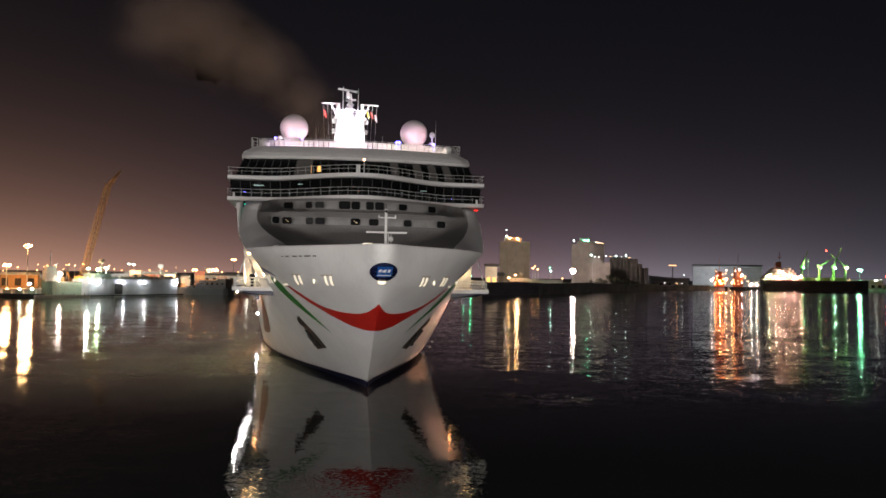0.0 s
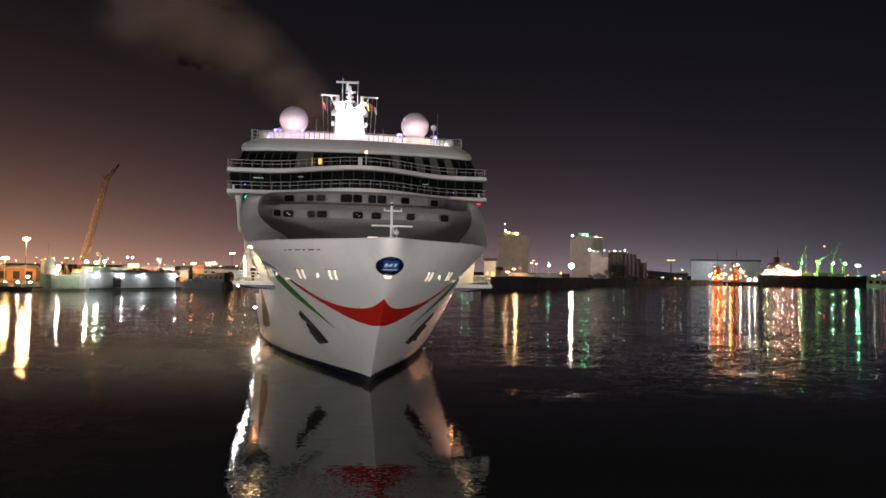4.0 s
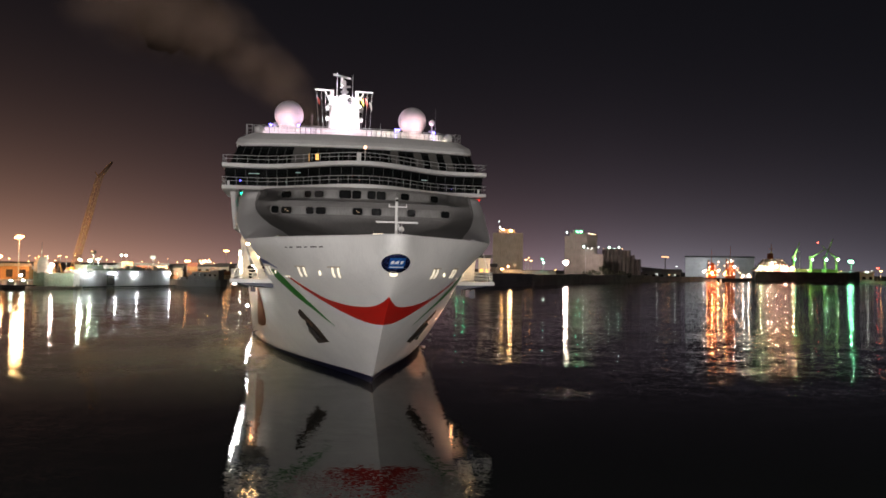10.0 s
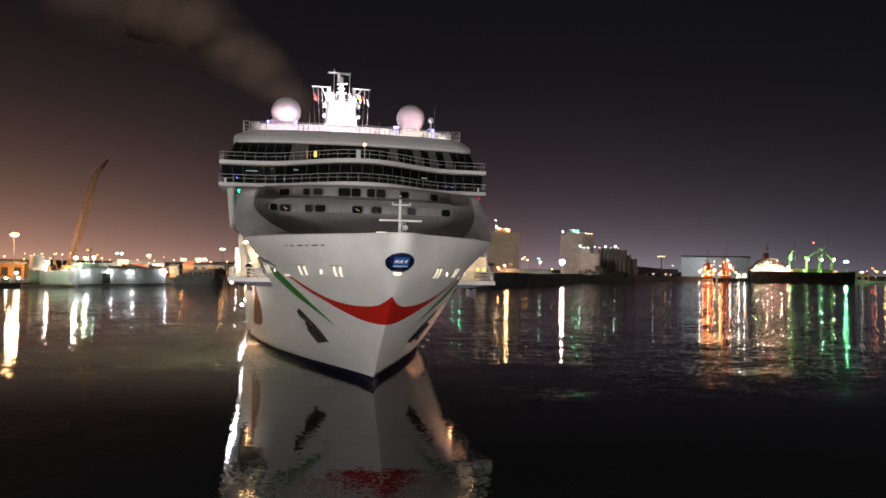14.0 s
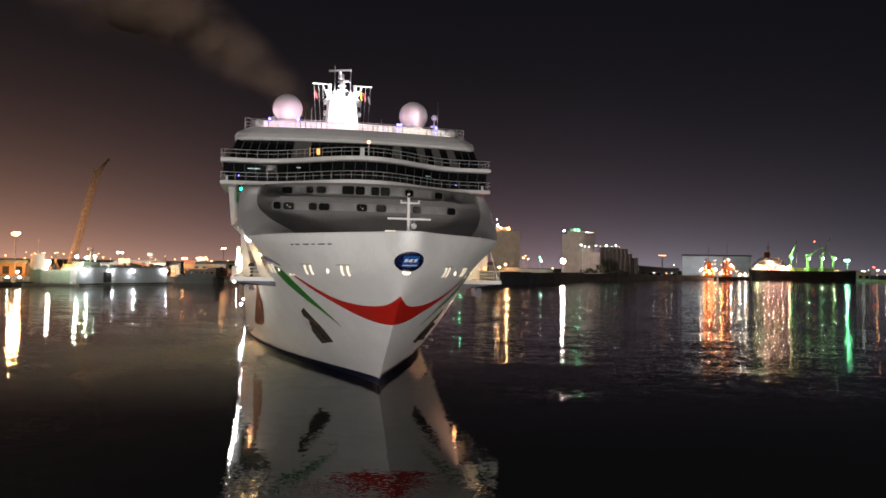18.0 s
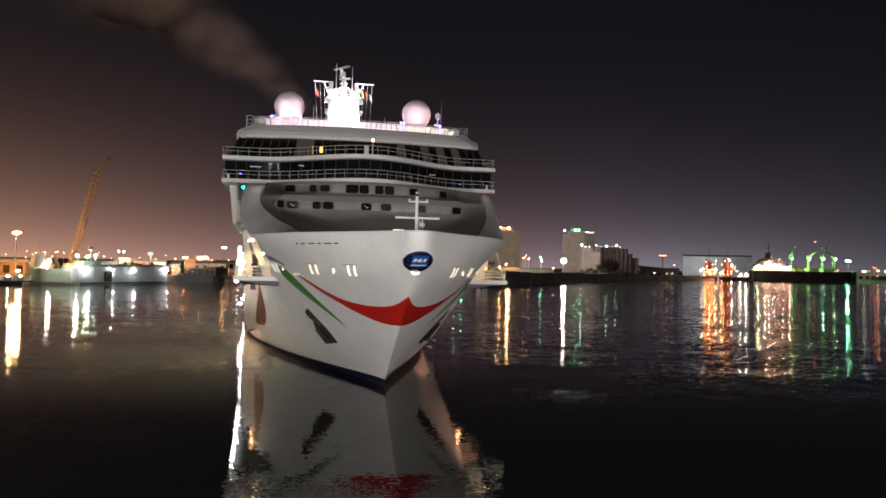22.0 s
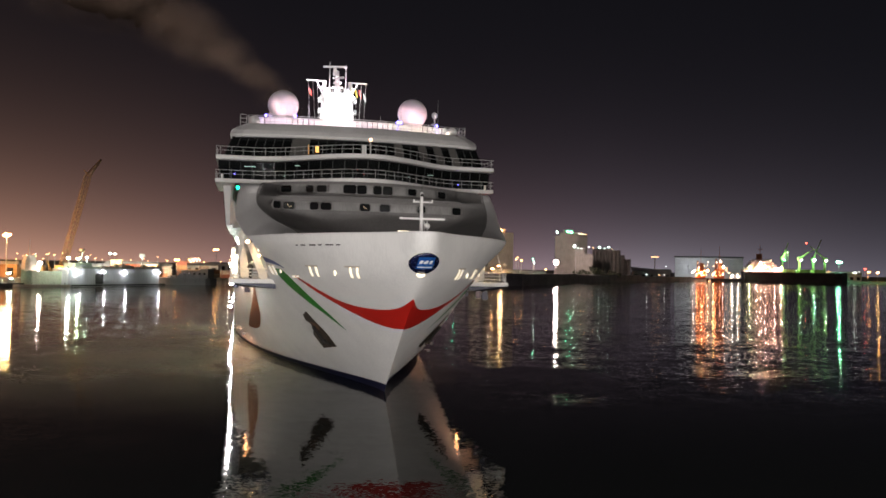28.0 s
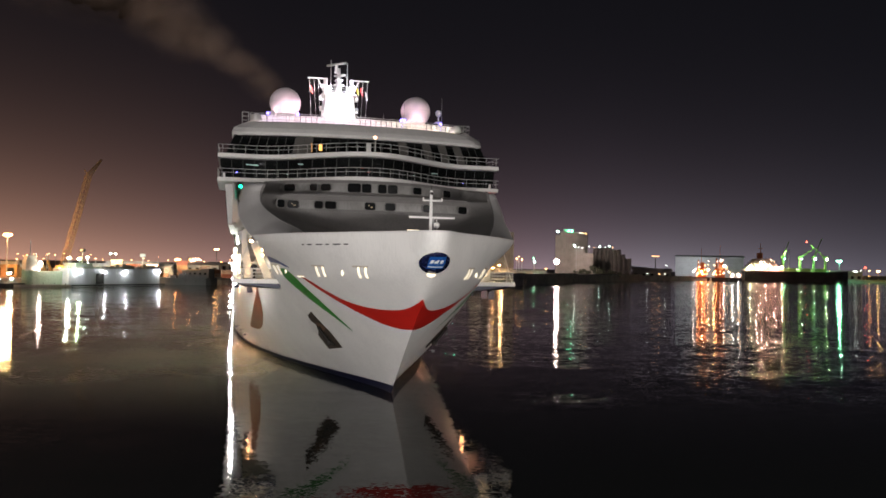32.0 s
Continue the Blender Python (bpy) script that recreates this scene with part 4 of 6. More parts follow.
# side lights under the wings
for y, z, m, name, lab in ((-15.0, 21.5, glow("starboard_green_lamp", (0.01, 0.8, 0.42), 9), "starboard_light", "green starboard light"), (16.7, 22.02, glow("port_red_lamp", (1.0, 0.03, 0.02), 2), "port_light", "red port light")):
    bm = bmesh.new()
    if y < 0:
        ball(bm, (-18.0, y, z), 0.19, 12)
        # screen added to keep the green light off the bridge windows
        rim = bmesh.new()
        box(rim, (-18.4, y, z + 0.1), (0.08, 0.8, 0.9))
        box(rim, (-18.2, y, z + 0.5), (0.5, 0.8, 0.06))
        part("light_screen", rim, DARK, SHIP, "added screen behind the starboard light")
    else:
        box(bm, (-21.4, y, 21.95), (0.3, 0.5, 0.2))
    part(name, bm, m, SHIP, lab, True)
# pale balcony stacks below the bridge wings
for side in (-1, 1):
    bm = bmesh.new()
    loft(bm, [[(x, side * 15.5, 17.3), (x, side * 16.4, 17.3), (x, side * 16.9, 22.36), (x, side * 15.2, 22.36)] for x in (-25.0, -60.0)], True, True)
    stack = part("side_block", bm, SHIP_WHITE, SHIP, "white side block with balconies under the bridge wing")
    for k in range(6):
        for j in range(2):
            bm = bmesh.new()
            box(bm, (-28 - 5.5 * k, side * (16.52 + 0.22 * j), 18.6 + 2.2 * j), (3.6, 0.12, 1.5))
            part("balcony_opening", bm, DARK, stack, "dark balcony opening")

# lamp on a post before the lounge
bm = bmesh.new()
tube(bm, (-13.9, 0.16, 25.75), (-13.9, 0.16, 27.4), 0.05)
box(bm, (-13.95, -0.6, 26.3), (0.25, 0.5, 1.1))
part("lamp_post", bm, SHIP_WHITE, SHIP)
bm = bmesh.new()
ball(bm, (-13.9, 0.16, 27.5), 0.2, 12)
part("front_lamp", bm, glow("front_lamp_glass", (1.0, 0.50, 0.30), 5), SHIP, "warm lamp on a post", True)

# radomes
for y in (-9.3, 9.15):
    bm = bmesh.new()
    bmesh.ops.create_icosphere(bm, subdivisions=4, radius=2.12, matrix=Matrix.Translation((-33.5, y, 34.7)))
    dome = part("radome", bm, DOME, SHIP, "pale pinkish-white spherical radome", True)
    bm = bmesh.new()
    tube(bm, (-33.5, y, 30.4), (-33.5, y, 33.1), 1.25, 1.45, 20)
    part("pedestal", bm, SHIP_WHITE, dome)
    bm = bmesh.new()
    loft(bm, [[(-33.5 + 2.13 * math.cos(a), y + 2.13 * math.sin(a), z) for a in (2 * math.pi * k / 32 for k in range(32))] for z in (34.62, 34.72)], True)
    part("joint", bm, SHIP_WHITE, dome)
for y0 in (-9.3, 9.15):
    for dy in (-2.6, 2.6):
        bm = bmesh.new()
        box(bm, (0, 0, 0), (0.35, 0.5, 0.12))
        f = part("dome_floodlight", bm, DOME_FLOOD, SHIP, "floodlight aimed at the radome")
        f.matrix_basis = look((-29.4, y0 + dy, 30.8), (-33.5, y0, 34.9))
for y, x in ((-8.0, -29.2), (-11.8, -30), (5.7, -29.0), (6.1, -29.0), (11.4, -30.0)):
    bm = bmesh.new()
    ball(bm, (x + 2.6, y, 32.05), 0.19, 8)
    tube(bm, (x + 2.6, y, 30.4), (x + 2.6, y, 31.9), 0.03, seg=5)
    part("deck_lamp", bm, BLUE_LED, SHIP, "blue-violet deck lamp", True)

# satellite mast and whip antennas beside the radomes
bm = bmesh.new()
tube(bm, (-28, 11.2, 30.4), (-28, 11.2, 33.3), 0.10)
ball(bm, (-28, 11.2, 33.6), 0.42, 12, (1, 1, 1.1))
for z, r in ((31.4, 0.75), (32.3, 0.55)):
    tube(bm, (-28, 11.2, z), (-28, 11.2, z + 0.18), r, r * 0.6, 12)
part("antenna_mast", bm, DOME, SHIP, "small white antenna mast with a ball top")
for x, y, z in ((-29, 11.9, 36.0), (-31, 7.0, 35.4), (-31, -6.0, 34.6), (-30, -4.4, 33.2), (-30, 3.9, 33.4)):
    bm = bmesh.new()
    tube(bm, (x, y, 30.4), (x, y, z), 0.05, 0.02, 5)
    part("whip_antenna", bm, STEEL, SHIP)
bm = bmesh.new()
tube(bm, (-29, -11.2, 30.4), (-29, -11.2, 32.6), 0.09)
tube(bm, (-29, -11.2, 32.3), (-29, -11.2, 32.7), 0.55, 0.2, 10)
part("horn_bracket", bm, DOME, SHIP)


SCANNERS = []


def main_mast():
    x, y0 = -38.0, -0.9
    grow = Matrix.Translation((-50.0, -0.06, 12.64)) @ Matrix.Scale(1.096, 4) @ Matrix.Translation((38.0, 0.9, -12.64))
    bm = bmesh.new()

    def ring(z, wx, wy, r=0.35):
        return [(x + sx * wx, y0 + sy * wy, z) for sx, sy in ((-1, -1), (-1, -0.6), (-1, 0.6), (-1, 1), (-0.6, 1.12), (0.6, 1.12), (1, 1), (1, 0.6), (1, -0.6), (1, -1), (0.6, -1.12), (-0.6, -1.12))]

    loft(bm, [ring(28.6, 2.2, 2.35), ring(33.5, 2.0, 2.2), ring(36.2, 1.8, 2.0), ring(37.0, 1.7, 1.95), ring(37.2, 2.05, 2.3), ring(37.35, 2.05, 2.3)], True, True)
    mast = part("mast_tower", bm, SHIP_WHITE, SHIP, "floodlit white mast tower")
    mast.matrix_basis = grow
    bm = bmesh.new()
    tube(bm, (x, y0, 37.35), (x, y0, 41.4), 0.5, 0.22, 10)
    for z, w in ((38.9, 1.5), (39.6, 1.1)):
        box(bm, (x, y0, z), (1.2, w, 0.12))
    tube(bm, (x, y0 - 1.15, 37.35), (x, y0 - 1.15, 42.6), 0.07, 0.04, 6)
    tube(bm, (x, y0 + 1.25, 37.35), (x, y0 + 1.25, 42.3), 0.07, 0.04, 6)
    part("mast_head", bm, SHIP_WHITE, mast)
    for z, w, t in ((41.9, 3.5, 14), (40.3, 1.8, -35)):
        bm = bmesh.new()
        box(bm, (0, 0, 0), (0.28, w, 0.26))
        r = part("radar_scanner", bm, RAIL, mast, "white radar scanner bar")
        r.matrix_basis = pose(x + 0.3, y0 + (-0.4 if z > 41 else 0.1), z, 0, 0, t)
        if z > 41:
            SCANNERS.append((r, Vector((x + 0.3, y0 - 0.4, z))))
            bm = bmesh.new()
            tube(bm, (x + 0.3, y0 - 0.4, 40.6), (x + 0.3, y0 - 0.4, z - 0.1), 0.3, 0.2, 8)
            part("scanner_pedestal", bm, SHIP_WHITE, mast)
    for sy in (-1, 1):
        bm = bmesh.new()
        tube(bm, (x, y0 + sy * 2.0, 37.3), (x, y0 + sy * 3.0, 39.7), 0.08, 0.06, 6)
        tube(bm, (x, y0 + sy * 1.9, 39.75), (x, y0 + sy * 4.5, 39.75), 0.09, seg=6)
        tube(bm, (x, y0 + sy * 2.0, 37.0), (x, y0 + sy * 1.9, 39.8), 0.22, 0.3, 8)
        tube(bm, (x, y0 + sy * 2.1, 38.5), (x, y0 + sy * 2.1, 38.9), 0.45, 0.45, 10)
        part("yard_arm", bm, SHIP_WHITE, mast, "white signal yard")
        for k, yy in enumerate((4.3, 3.6, 3.0)):
            bm = bmesh.new()
            tube(bm, (x, y0 + sy * yy, 39.7), (x + 1, y0 + sy * (yy - 0.5), 31.0), 0.025, seg=4)
            part("halyard", bm, RAIL, mast)
        for z in (33.0, 35.0, 36.6):
            bm = bmesh.new()
            box(bm, (x + 0.6, y0 + sy * 2.45, z), (0.9, 0.7, 0.14))
            ball(bm, (x + 0.8, y0 + sy * 2.6, z + 0.3), 0.28, 8)
            part("lamp_bracket", bm, SHIP_WHITE, mast)
    # platform railing
    pts = [(x + 2.0 * math.cos(a), y0 + 2.25 * math.sin(a)) for a in (2 * math.pi * k / 16 for k in range(17))]
    bm = bmesh.new()
    for f in (0.35, 0.7, 1.05):
        for a, b in zip(pts, pts[1:]):
            tube(bm, (*a, 37.35 + f), (*b, 37.35 + f), 0.05, seg=4, caps=False)
    for a in pts[:-1]:
        tube(bm, (*a, 37.35), (*a, 38.4), 0.04, seg=4)
    part("mast_railing", bm, RAIL, mast)
    # flags
    for y, z, m in ((y0 - 4.2, 38.7, RED_FLAG), (y0 + 2.6, 38.9, YELLOW_FLAG), (y0 + 3.2, 38.8, RED_FLAG), (y0 + 3.9, 38.3, RAIL)):
        bm = bmesh.new()
        loft(bm, [[(x + 0.1 * math.sin(k * 1.3), y + 0.1 * k, z - 0.12 * k), (x + 0.1 * math.cos(k), y + 0.1 * k + 0.1, z - 0.9 - 0.12 * k)] for k in range(5)], False)
        part("signal_flag", bm, m, mast, "hanging signal flag")
    for dy, z in ((-1.7, 37.5), (1.7, 37.5)):
        bm = bmesh.new()
        box(bm, (x + 1.6, y0 + dy, z), (0.25, 0.4, 0.12))
        part("masthead_floodlight", bm, FLOOD_MAST, mast, "floodlight on the mast platform")
    # floodlights at its foot
    for dx, dy in ((5.2, -3.4), (5.2, 3.0), (5.6, -0.2), (0, -5.2), (0, 5.2)):
        bm = bmesh.new()
        box(bm, (0, 0, -0.12), (0.5, 0.7, 0.25))
        f = part("mast_floodlight", bm, STEEL, SHIP, "floodlight aimed at the mast")
        f.matrix_basis = look(grow @ Vector((x + dx, y0 + dy, 29.6)), grow @ Vector((x, y0, 35.6))) @ pose(0, 0, 0, 180, 0, 0)
        bm = bmesh.new()
        box(bm, (0, 0, 0.02), (0.4, 0.6, 0.03))
        part("lens", bm, FLOOD_MAST, f, "white-hot lamp lens")


RED_FLAG = mat("flag_red_cloth", (0.5, 0.06, 0.05), 0.8)
YELLOW_FLAG = mat("flag_yellow_cloth", (0.6, 0.45, 0.04), 0.8)
main_mast()

# funnel far aft
bm = bmesh.new()
loft(bm, [[(-150 + 14 * math.cos(a), 11 * math.sin(a), z) for a in (2 * math.pi * k / 24 for k in range(24))] for z in (22, 42)], True, True)
part("funnel", bm, NAVY, SHIP, "dark funnel behind the mast", True)

# foremast on the forecastle
bm = bmesh.new()
tube(bm, (13.2, 0, 13.4), (13.2, 0, 18.6), 0.17, 0.12, 10)
FOREMAST = part("foremast", bm, SHIP_WHITE, SHIP, "white foremast with a long yard")
FOREMAST.location = (0, 0.55, 0.33)
bm = bmesh.new()
box(bm, (13.35, 0.05, 16.32), (0.16, 3.9, 0.16))
part("yard", bm, SHIP_WHITE, FOREMAST)
bm = bmesh.new()
box(bm, (13.3, 0.1, 17.75), (0.14, 1.7, 0.12))
for y in (-0.7, 0.9):
    box(bm, (13.3, y, 17.85), (0.1, 0.1, 0.3))
part("upper_yard", bm, SHIP_WHITE, FOREMAST)
bm = bmesh.new()
tube(bm, (13.2, 0, 18.6), (13.2, 0, 19.1), 0.03, seg=5)
ball(bm, (13.3, 0, 18.35), 0.13, 8)
part("mast_lamp_housing", bm, DARK, FOREMAST)
bm = bmesh.new()
for y in (0.32, 0.58):
    tube(bm, (13.4, y, 13.4), (13.3, y - 0.1, 16.2), 0.04, seg=5)
ball(bm, (13.45, 0.46, 15.7), 0.26, 10)
part("mast_ladder", bm, SHIP_WHITE, FOREMAST)
for y, w in ((-1.35, 0.9), (2.35, 0.7)):
    bm = bmesh.new()
    box(bm, (15.0 if y < 0 else 12.6, y, 15.45), (0.3, w, 0.14))
    part("foredeck_lamp", bm, SLOT_LIGHT if y < 0 else SHIP_WHITE, SHIP, "lamp on the bulwark top")
for y in (-2.6, 2.6):
    bm = bmesh.new()
    tube(bm, (9, y - 1, 14.6), (9, y + 1, 14.6), 0.5, seg=14)
    box(bm, (9, y, 14.1), (1.4, 2.6, 0.5))
    part("windlass", bm, STEEL, SHIP)

# promenade platforms at the sides, with rails, slanted end plates and lamps
for side in (-1, 1):
    bm = bmesh.new()
    outer = [(-7.75, 15.6), (-14, 15.65), (-60, 15.7), (-220, 15.8)]
    inner = [(-7.4, 10.7), (-14, 12.0), (-60, 13), (-220, 13)]
    rows, under = [], []
    for (xo, yo), (xi, yi) in zip(outer, inner):
        rows.append([(xi, side * yi, 10.42), (xo, side * yo, 10.42), (xo, side * yo, 10.88), (xi, side * yi, 10.88)])
        under.append([(xi - 0.1, side * yi, 9.85), (xo - 1.2, side * (yo - 1.6), 10.0), (xo - 0.3, side * (yo - 0.35), 10.42), (xi - 0.1, side * yi, 10.42)])
    loft(bm, rows, True, True)
    plat = part("promenade_platform", bm, SHIP_WHITE, SHIP, "white overhanging promenade platform")
    bm = bmesh.new()
    loft(bm, under, True, True)
    part("soffit", bm, SHIP_WHITE, plat, "white rounded soffit lit warm from below")
    # navy end and edge strips carry the shade under the platform as colour
    bm = bmesh.new()
    loft(bm, [[(px + dx, py, pz) for px, py, pz in under[0]] for dx in (0.03, 0.12)], True, True)
    part("soffit_shade_end", bm, NAVY, plat, "dark navy plate for the shade at the soffit's end")
    bm = bmesh.new()
    loft(bm, [[(px + 0.05, py + side * dy, pz + dz) for px, py, pz in (row[2], row[1])] + [(row[1][0] + 0.05, row[1][1] + side * 0.05, row[1][2] - 0.08), (row[2][0] + 0.05, row[2][1] + side * 0.08, row[2][2] - 0.02)] for row, dy, dz in ((under[0], 0.02, -0.03), (under[1], 0.02, -0.03), (under[2], 0.02, -0.03))], True, True)
    part("soffit_shade_edge", bm, NAVY, plat, "dark navy strip for the shade along the soffit's edge")
    for k, x in enumerate((-21, -30, -40, -52, -66, -82, -100)):
        bm = bmesh.new()
        box(bm, (x, side * 13.4, 9.72), (0.9, 0.26, 0.12))
        tube(bm, (x, side * 13.4, 9.7), (x, side * 13.4, 10.1), 0.05, seg=5)
        part("soffit_lamp", bm, SOFFIT_LAMP, plat, "warm lamp hung under the soffit")
    # unseen hooded lamps added to warm the hull side and its reflection
    for x, y in ((-9, 14.6), (-13, 15.0), (-19, 15.1), (-26, 15.2), (-34, 15.2), (-44, 15.3), (-58, 15.3)) if side > 0 else ((-24, 15.2), (-32, 15.2), (-42, 15.3), (-54, 15.3), (-68, 15.3)):
        bm = bmesh.new()
        y -= 1.5 if side > 0 or x > -35 else 0.0
        box(bm, (x, side * y, 9.75), (1.0, 0.5, 0.3))
        box(bm, (x, side * (y + 0.2), 9.35), (1.0, 0.1, 0.7))
        box(bm, (x + 0.5, side * (y - 0.1), 9.3), (0.1, 0.7, 0.9))
        hood = part("hull_fill_lamp", bm, NAVY, plat, "added hooded lamp shining down the hull side")
        bm = bmesh.new()
        box(bm, (x, side * (y + 0.08), 9.45), (0.7, 0.06, 0.32))
        part("lens", bm, HULL_FILL if side < 0 and x < -35 else HULL_FILL_PINK, hood, "warm lens")
    railing("promenade_railing", [(-8.0, side * 11.4), (-8.0, side * 15.45), (-14, side * 15.5), (-60, side * 15.6)], 10.85, 1.1, 1.1, (1.0, 0.66, 0.33), 0.05, material=SHIP_WHITE)
    # the slanted end plate of the bulwark and the arched frame behind it, lit from inside
    bm = bmesh.new()
    loft(bm, [[(x, side * 11.45, 10.86), (x, side * 12.3, 10.86), (x, side * 13.9, 14.75), (x, side * 13.2, 14.75)] for x in (-9.0, -9.35)], True, True)
    part("slanted_strut", bm, SHIP_WHITE, plat, "white slanted strut lit warm")
    bm = bmesh.new()
    tube(bm, (-8.1, side * 14.15, 14.6), (-8.1, side * 15.3, 10.9), 0.07, seg=6)
    tube(bm, (-8.1, side * 14.15, 14.6), (-8.4, side * 13.5, 16.0), 0.05, seg=6)
    part("stay", bm, SHIP_WHITE, plat, "white slanted stay")
    bm = bmesh.new()
    rows = []
    for i in range(15):
        t = i / 14
        z = 10.86 + 6.3 * t
        y = 14.0 + 0.9 * t - 1.5 * max(0.0, t - 0.72) ** 1.3 * 3.2
        w = 0.32 + 0.5 * (1 - t) ** 2
        rows.append([(-13.6, side * (y - w), z), (-13.6, side * (y + w * 0.5), z), (-14.0, side * (y + w * 0.5), z), (-14.0, side * (y - w), z)])
    loft(bm, rows, True, True)
    part("arched_frame", bm, SHIP_WHITE, plat, "white arched frame lit warm")
    for x, y, z in ((-7.9, 12.5, 14.0), (-9.7, 13.75, 14.9), (-12.4, 12.5, 13.4), (-15.2, 13.6, 16.75)):
        bm = bmesh.new()
        box(bm, (x, side * y, z), (0.8, 0.3, 0.16))
        tl = part("promenade_lamp", bm, WARM_STRIP, plat, "warm tube lamp")
        # hood added to stop the lamp whitening the block above
        bm = bmesh.new()
        box(bm, (x, side * y, z + 0.13), (1.0, 0.6, 0.05))
        box(bm, (x, side * (y + 0.3), z + 0.05), (1.0, 0.04, 0.2))
        part("hood", bm, SHIP_WHITE, tl)
    # lifeboats on davits
    for k in range(6):
        x = -36 - 13.5 * k
        bm = bmesh.new()
        rows = []
        for i in range(11):
            t = -1 + 2 * i / 10
            w = max(0.05, (1 - abs(t) ** 2.6))
            rows.append([(x + 5.2 * t, side * 14.1 + 1.75 * w * math.cos(a), 14.0 + (1.35 if math.sin(a) > 0 else 1.6) * w * math.sin(a)) for a in (2 * math.pi * j / 12 for j in range(12))])
        loft(bm, rows, True, True)
        boat = part("lifeboat", bm, SHIP_WHITE, SHIP, "white enclosed lifeboat on davits", True)
        for dx in (-3.6, 3.6):
            bm = bmesh.new()
            tube(bm, (x + dx, side * 13.2, 17.0), (x + dx, side * 15.2, 16.6), 0.18, seg=6)
            tube(bm, (x + dx, side * 14.2, 16.6), (x + dx, side * 14.2, 15.2), 0.06, seg=5)
            part("davit", bm, SHIP_WHITE, boat)
        if side < 0 and k > 1:
            bm = bmesh.new()
            ball(bm, (x + 6.6, side * 15.3, 16.6), 0.2, 8)
            part("boat_deck_lamp", bm, BOAT_LIGHT, boat, "bright boat-deck lamp")
# added lamps with no known source, for the warm patches near the waterline
for s0, z, sd in ((45.0, 2.4, -1), (50.0, 2.6, -1), (56.0, 2.6, -1), (24.0, 2.2, 1), (31.0, 2.4, 1), (39.0, 2.4, 1)):
    p = skin(s0, z, sd, 0.75)
    bm = bmesh.new()
    box(bm, p + Vector((0, -0.2 * sd, 0.10)), (0.36, 0.8, 0.05))
    box(bm, p + Vector((0.18, -0.05 * sd, -0.04)), (0.03, 0.4, 0.28))
    box(bm, p + Vector((0, 0.16 * sd, -0.04)), (0.36, 0.03, 0.28))
    lamp = part("shell_fill_lamp", bm, DREDGER_GREY, SHIP, "added hooded lamp warming the hull near the waterline")
    bm = bmesh.new()
    box(bm, p + Vector((0, -0.02 * sd, 0.05)), (0.26, 0.24, 0.05))
    part("lens", bm, SHELL_FILL, lamp, "warm lens")
# starboard side lights: first, glowing strips added in place of a lit wall
for x, y, z, h in ((-26.0, 15.45, 12.7, 3.4), (-21.0, 15.0, 12.4, 2.2)):
    bm = bmesh.new()
    box(bm, (x - 0.3, -y, z), (0.3, 0.5, h + 0.3))
    post = part("strip_column", bm, SHIP_WHITE, SHIP, "added white column carrying the glowing strip")
    bm = bmesh.new()
    for k in range(4):
        box(bm, (x, -y, z + h * ((k + 0.5) / 4 - 0.5)), (0.16, 0.24, h / 4 * 0.8))
    part("wall_glow_strip", bm, WALL_STRIP, post, "warm-white strip glowing in place of a lit wall")
for x in (-14.0, -17.0, -20.5, -24.5, -29.0, -34.0, -40.0, -48.0, -58.0):
    bm = bmesh.new()
    box(bm, (x, -15.42, 10.30), (0.7, 0.4, 0.22))
    down = part("platform_downlight", bm, STEEL, SHIP, "downlight under the promenade platform")
    bm = bmesh.new()
    box(bm, (x, -15.42, 10.13), (0.55, 0.3, 0.12))
    part("lens", bm, DOWNLIGHT, down, "white lens")
for k in range(11):
    bm = bmesh.new()
    box(bm, (-30 - 9 * k, -15.78 - 0.03 * k, (12.2, 13.4, 11.5)[k % 3]), (0.4, 0.2, 0.4))
    part("promenade_floodlight", bm, BOAT_LIGHT, SHIP, "bright lamp along the promenade")
for k in range(16):
    x = -66 - 11 * k
    bm = bmesh.new()
    box(bm, (x, -15.95, 9.9), (0.8, 0.5, 0.2))
    box(bm, (x - 0.45, -15.95, 9.6), (0.1, 0.5, 0.6))
    down = part("side_downlight", bm, STEEL, SHIP, "bracketed downlight along the hull side")
    bm = bmesh.new()
    box(bm, (x, -16.0, 9.72), (0.45, 0.26, 0.12))
    part("lens", bm, BOAT_FLOOD, down, "white lens")
# low lamps, unseen, added for the long streak down the starboard side
for k in range(9):
    x = -72 - 19 * k
    bm = bmesh.new()
    box(bm, (x, -16.3, 4.7), (0.8, 0.6, 0.16))
    box(bm, (x - 0.4, -16.3, 4.4), (0.1, 0.6, 0.5))
    low = part("low_side_lamp", bm, STEEL, SHIP, "added lamp low on the hull side")
    bm = bmesh.new()
    box(bm, (x, -16.36, 4.5), (0.55, 0.4, 0.18))
    part("lens", bm, BOAT_FLOOD, low, "white lens")
# small dark upright by the promenade rail, not identified
bm = bmesh.new()
box(bm, (-9.6, -13.4, 11.5), (0.3, 0.35, 1.3))
tube(bm, (-9.4, -13.4, 12.1), (-9.6, -13.4, 12.1), 0.36, seg=14)
part("rail_upright", bm, DARK, SHIP, "dark upright with a round top by the rail")

# ---- shore: lamps ----


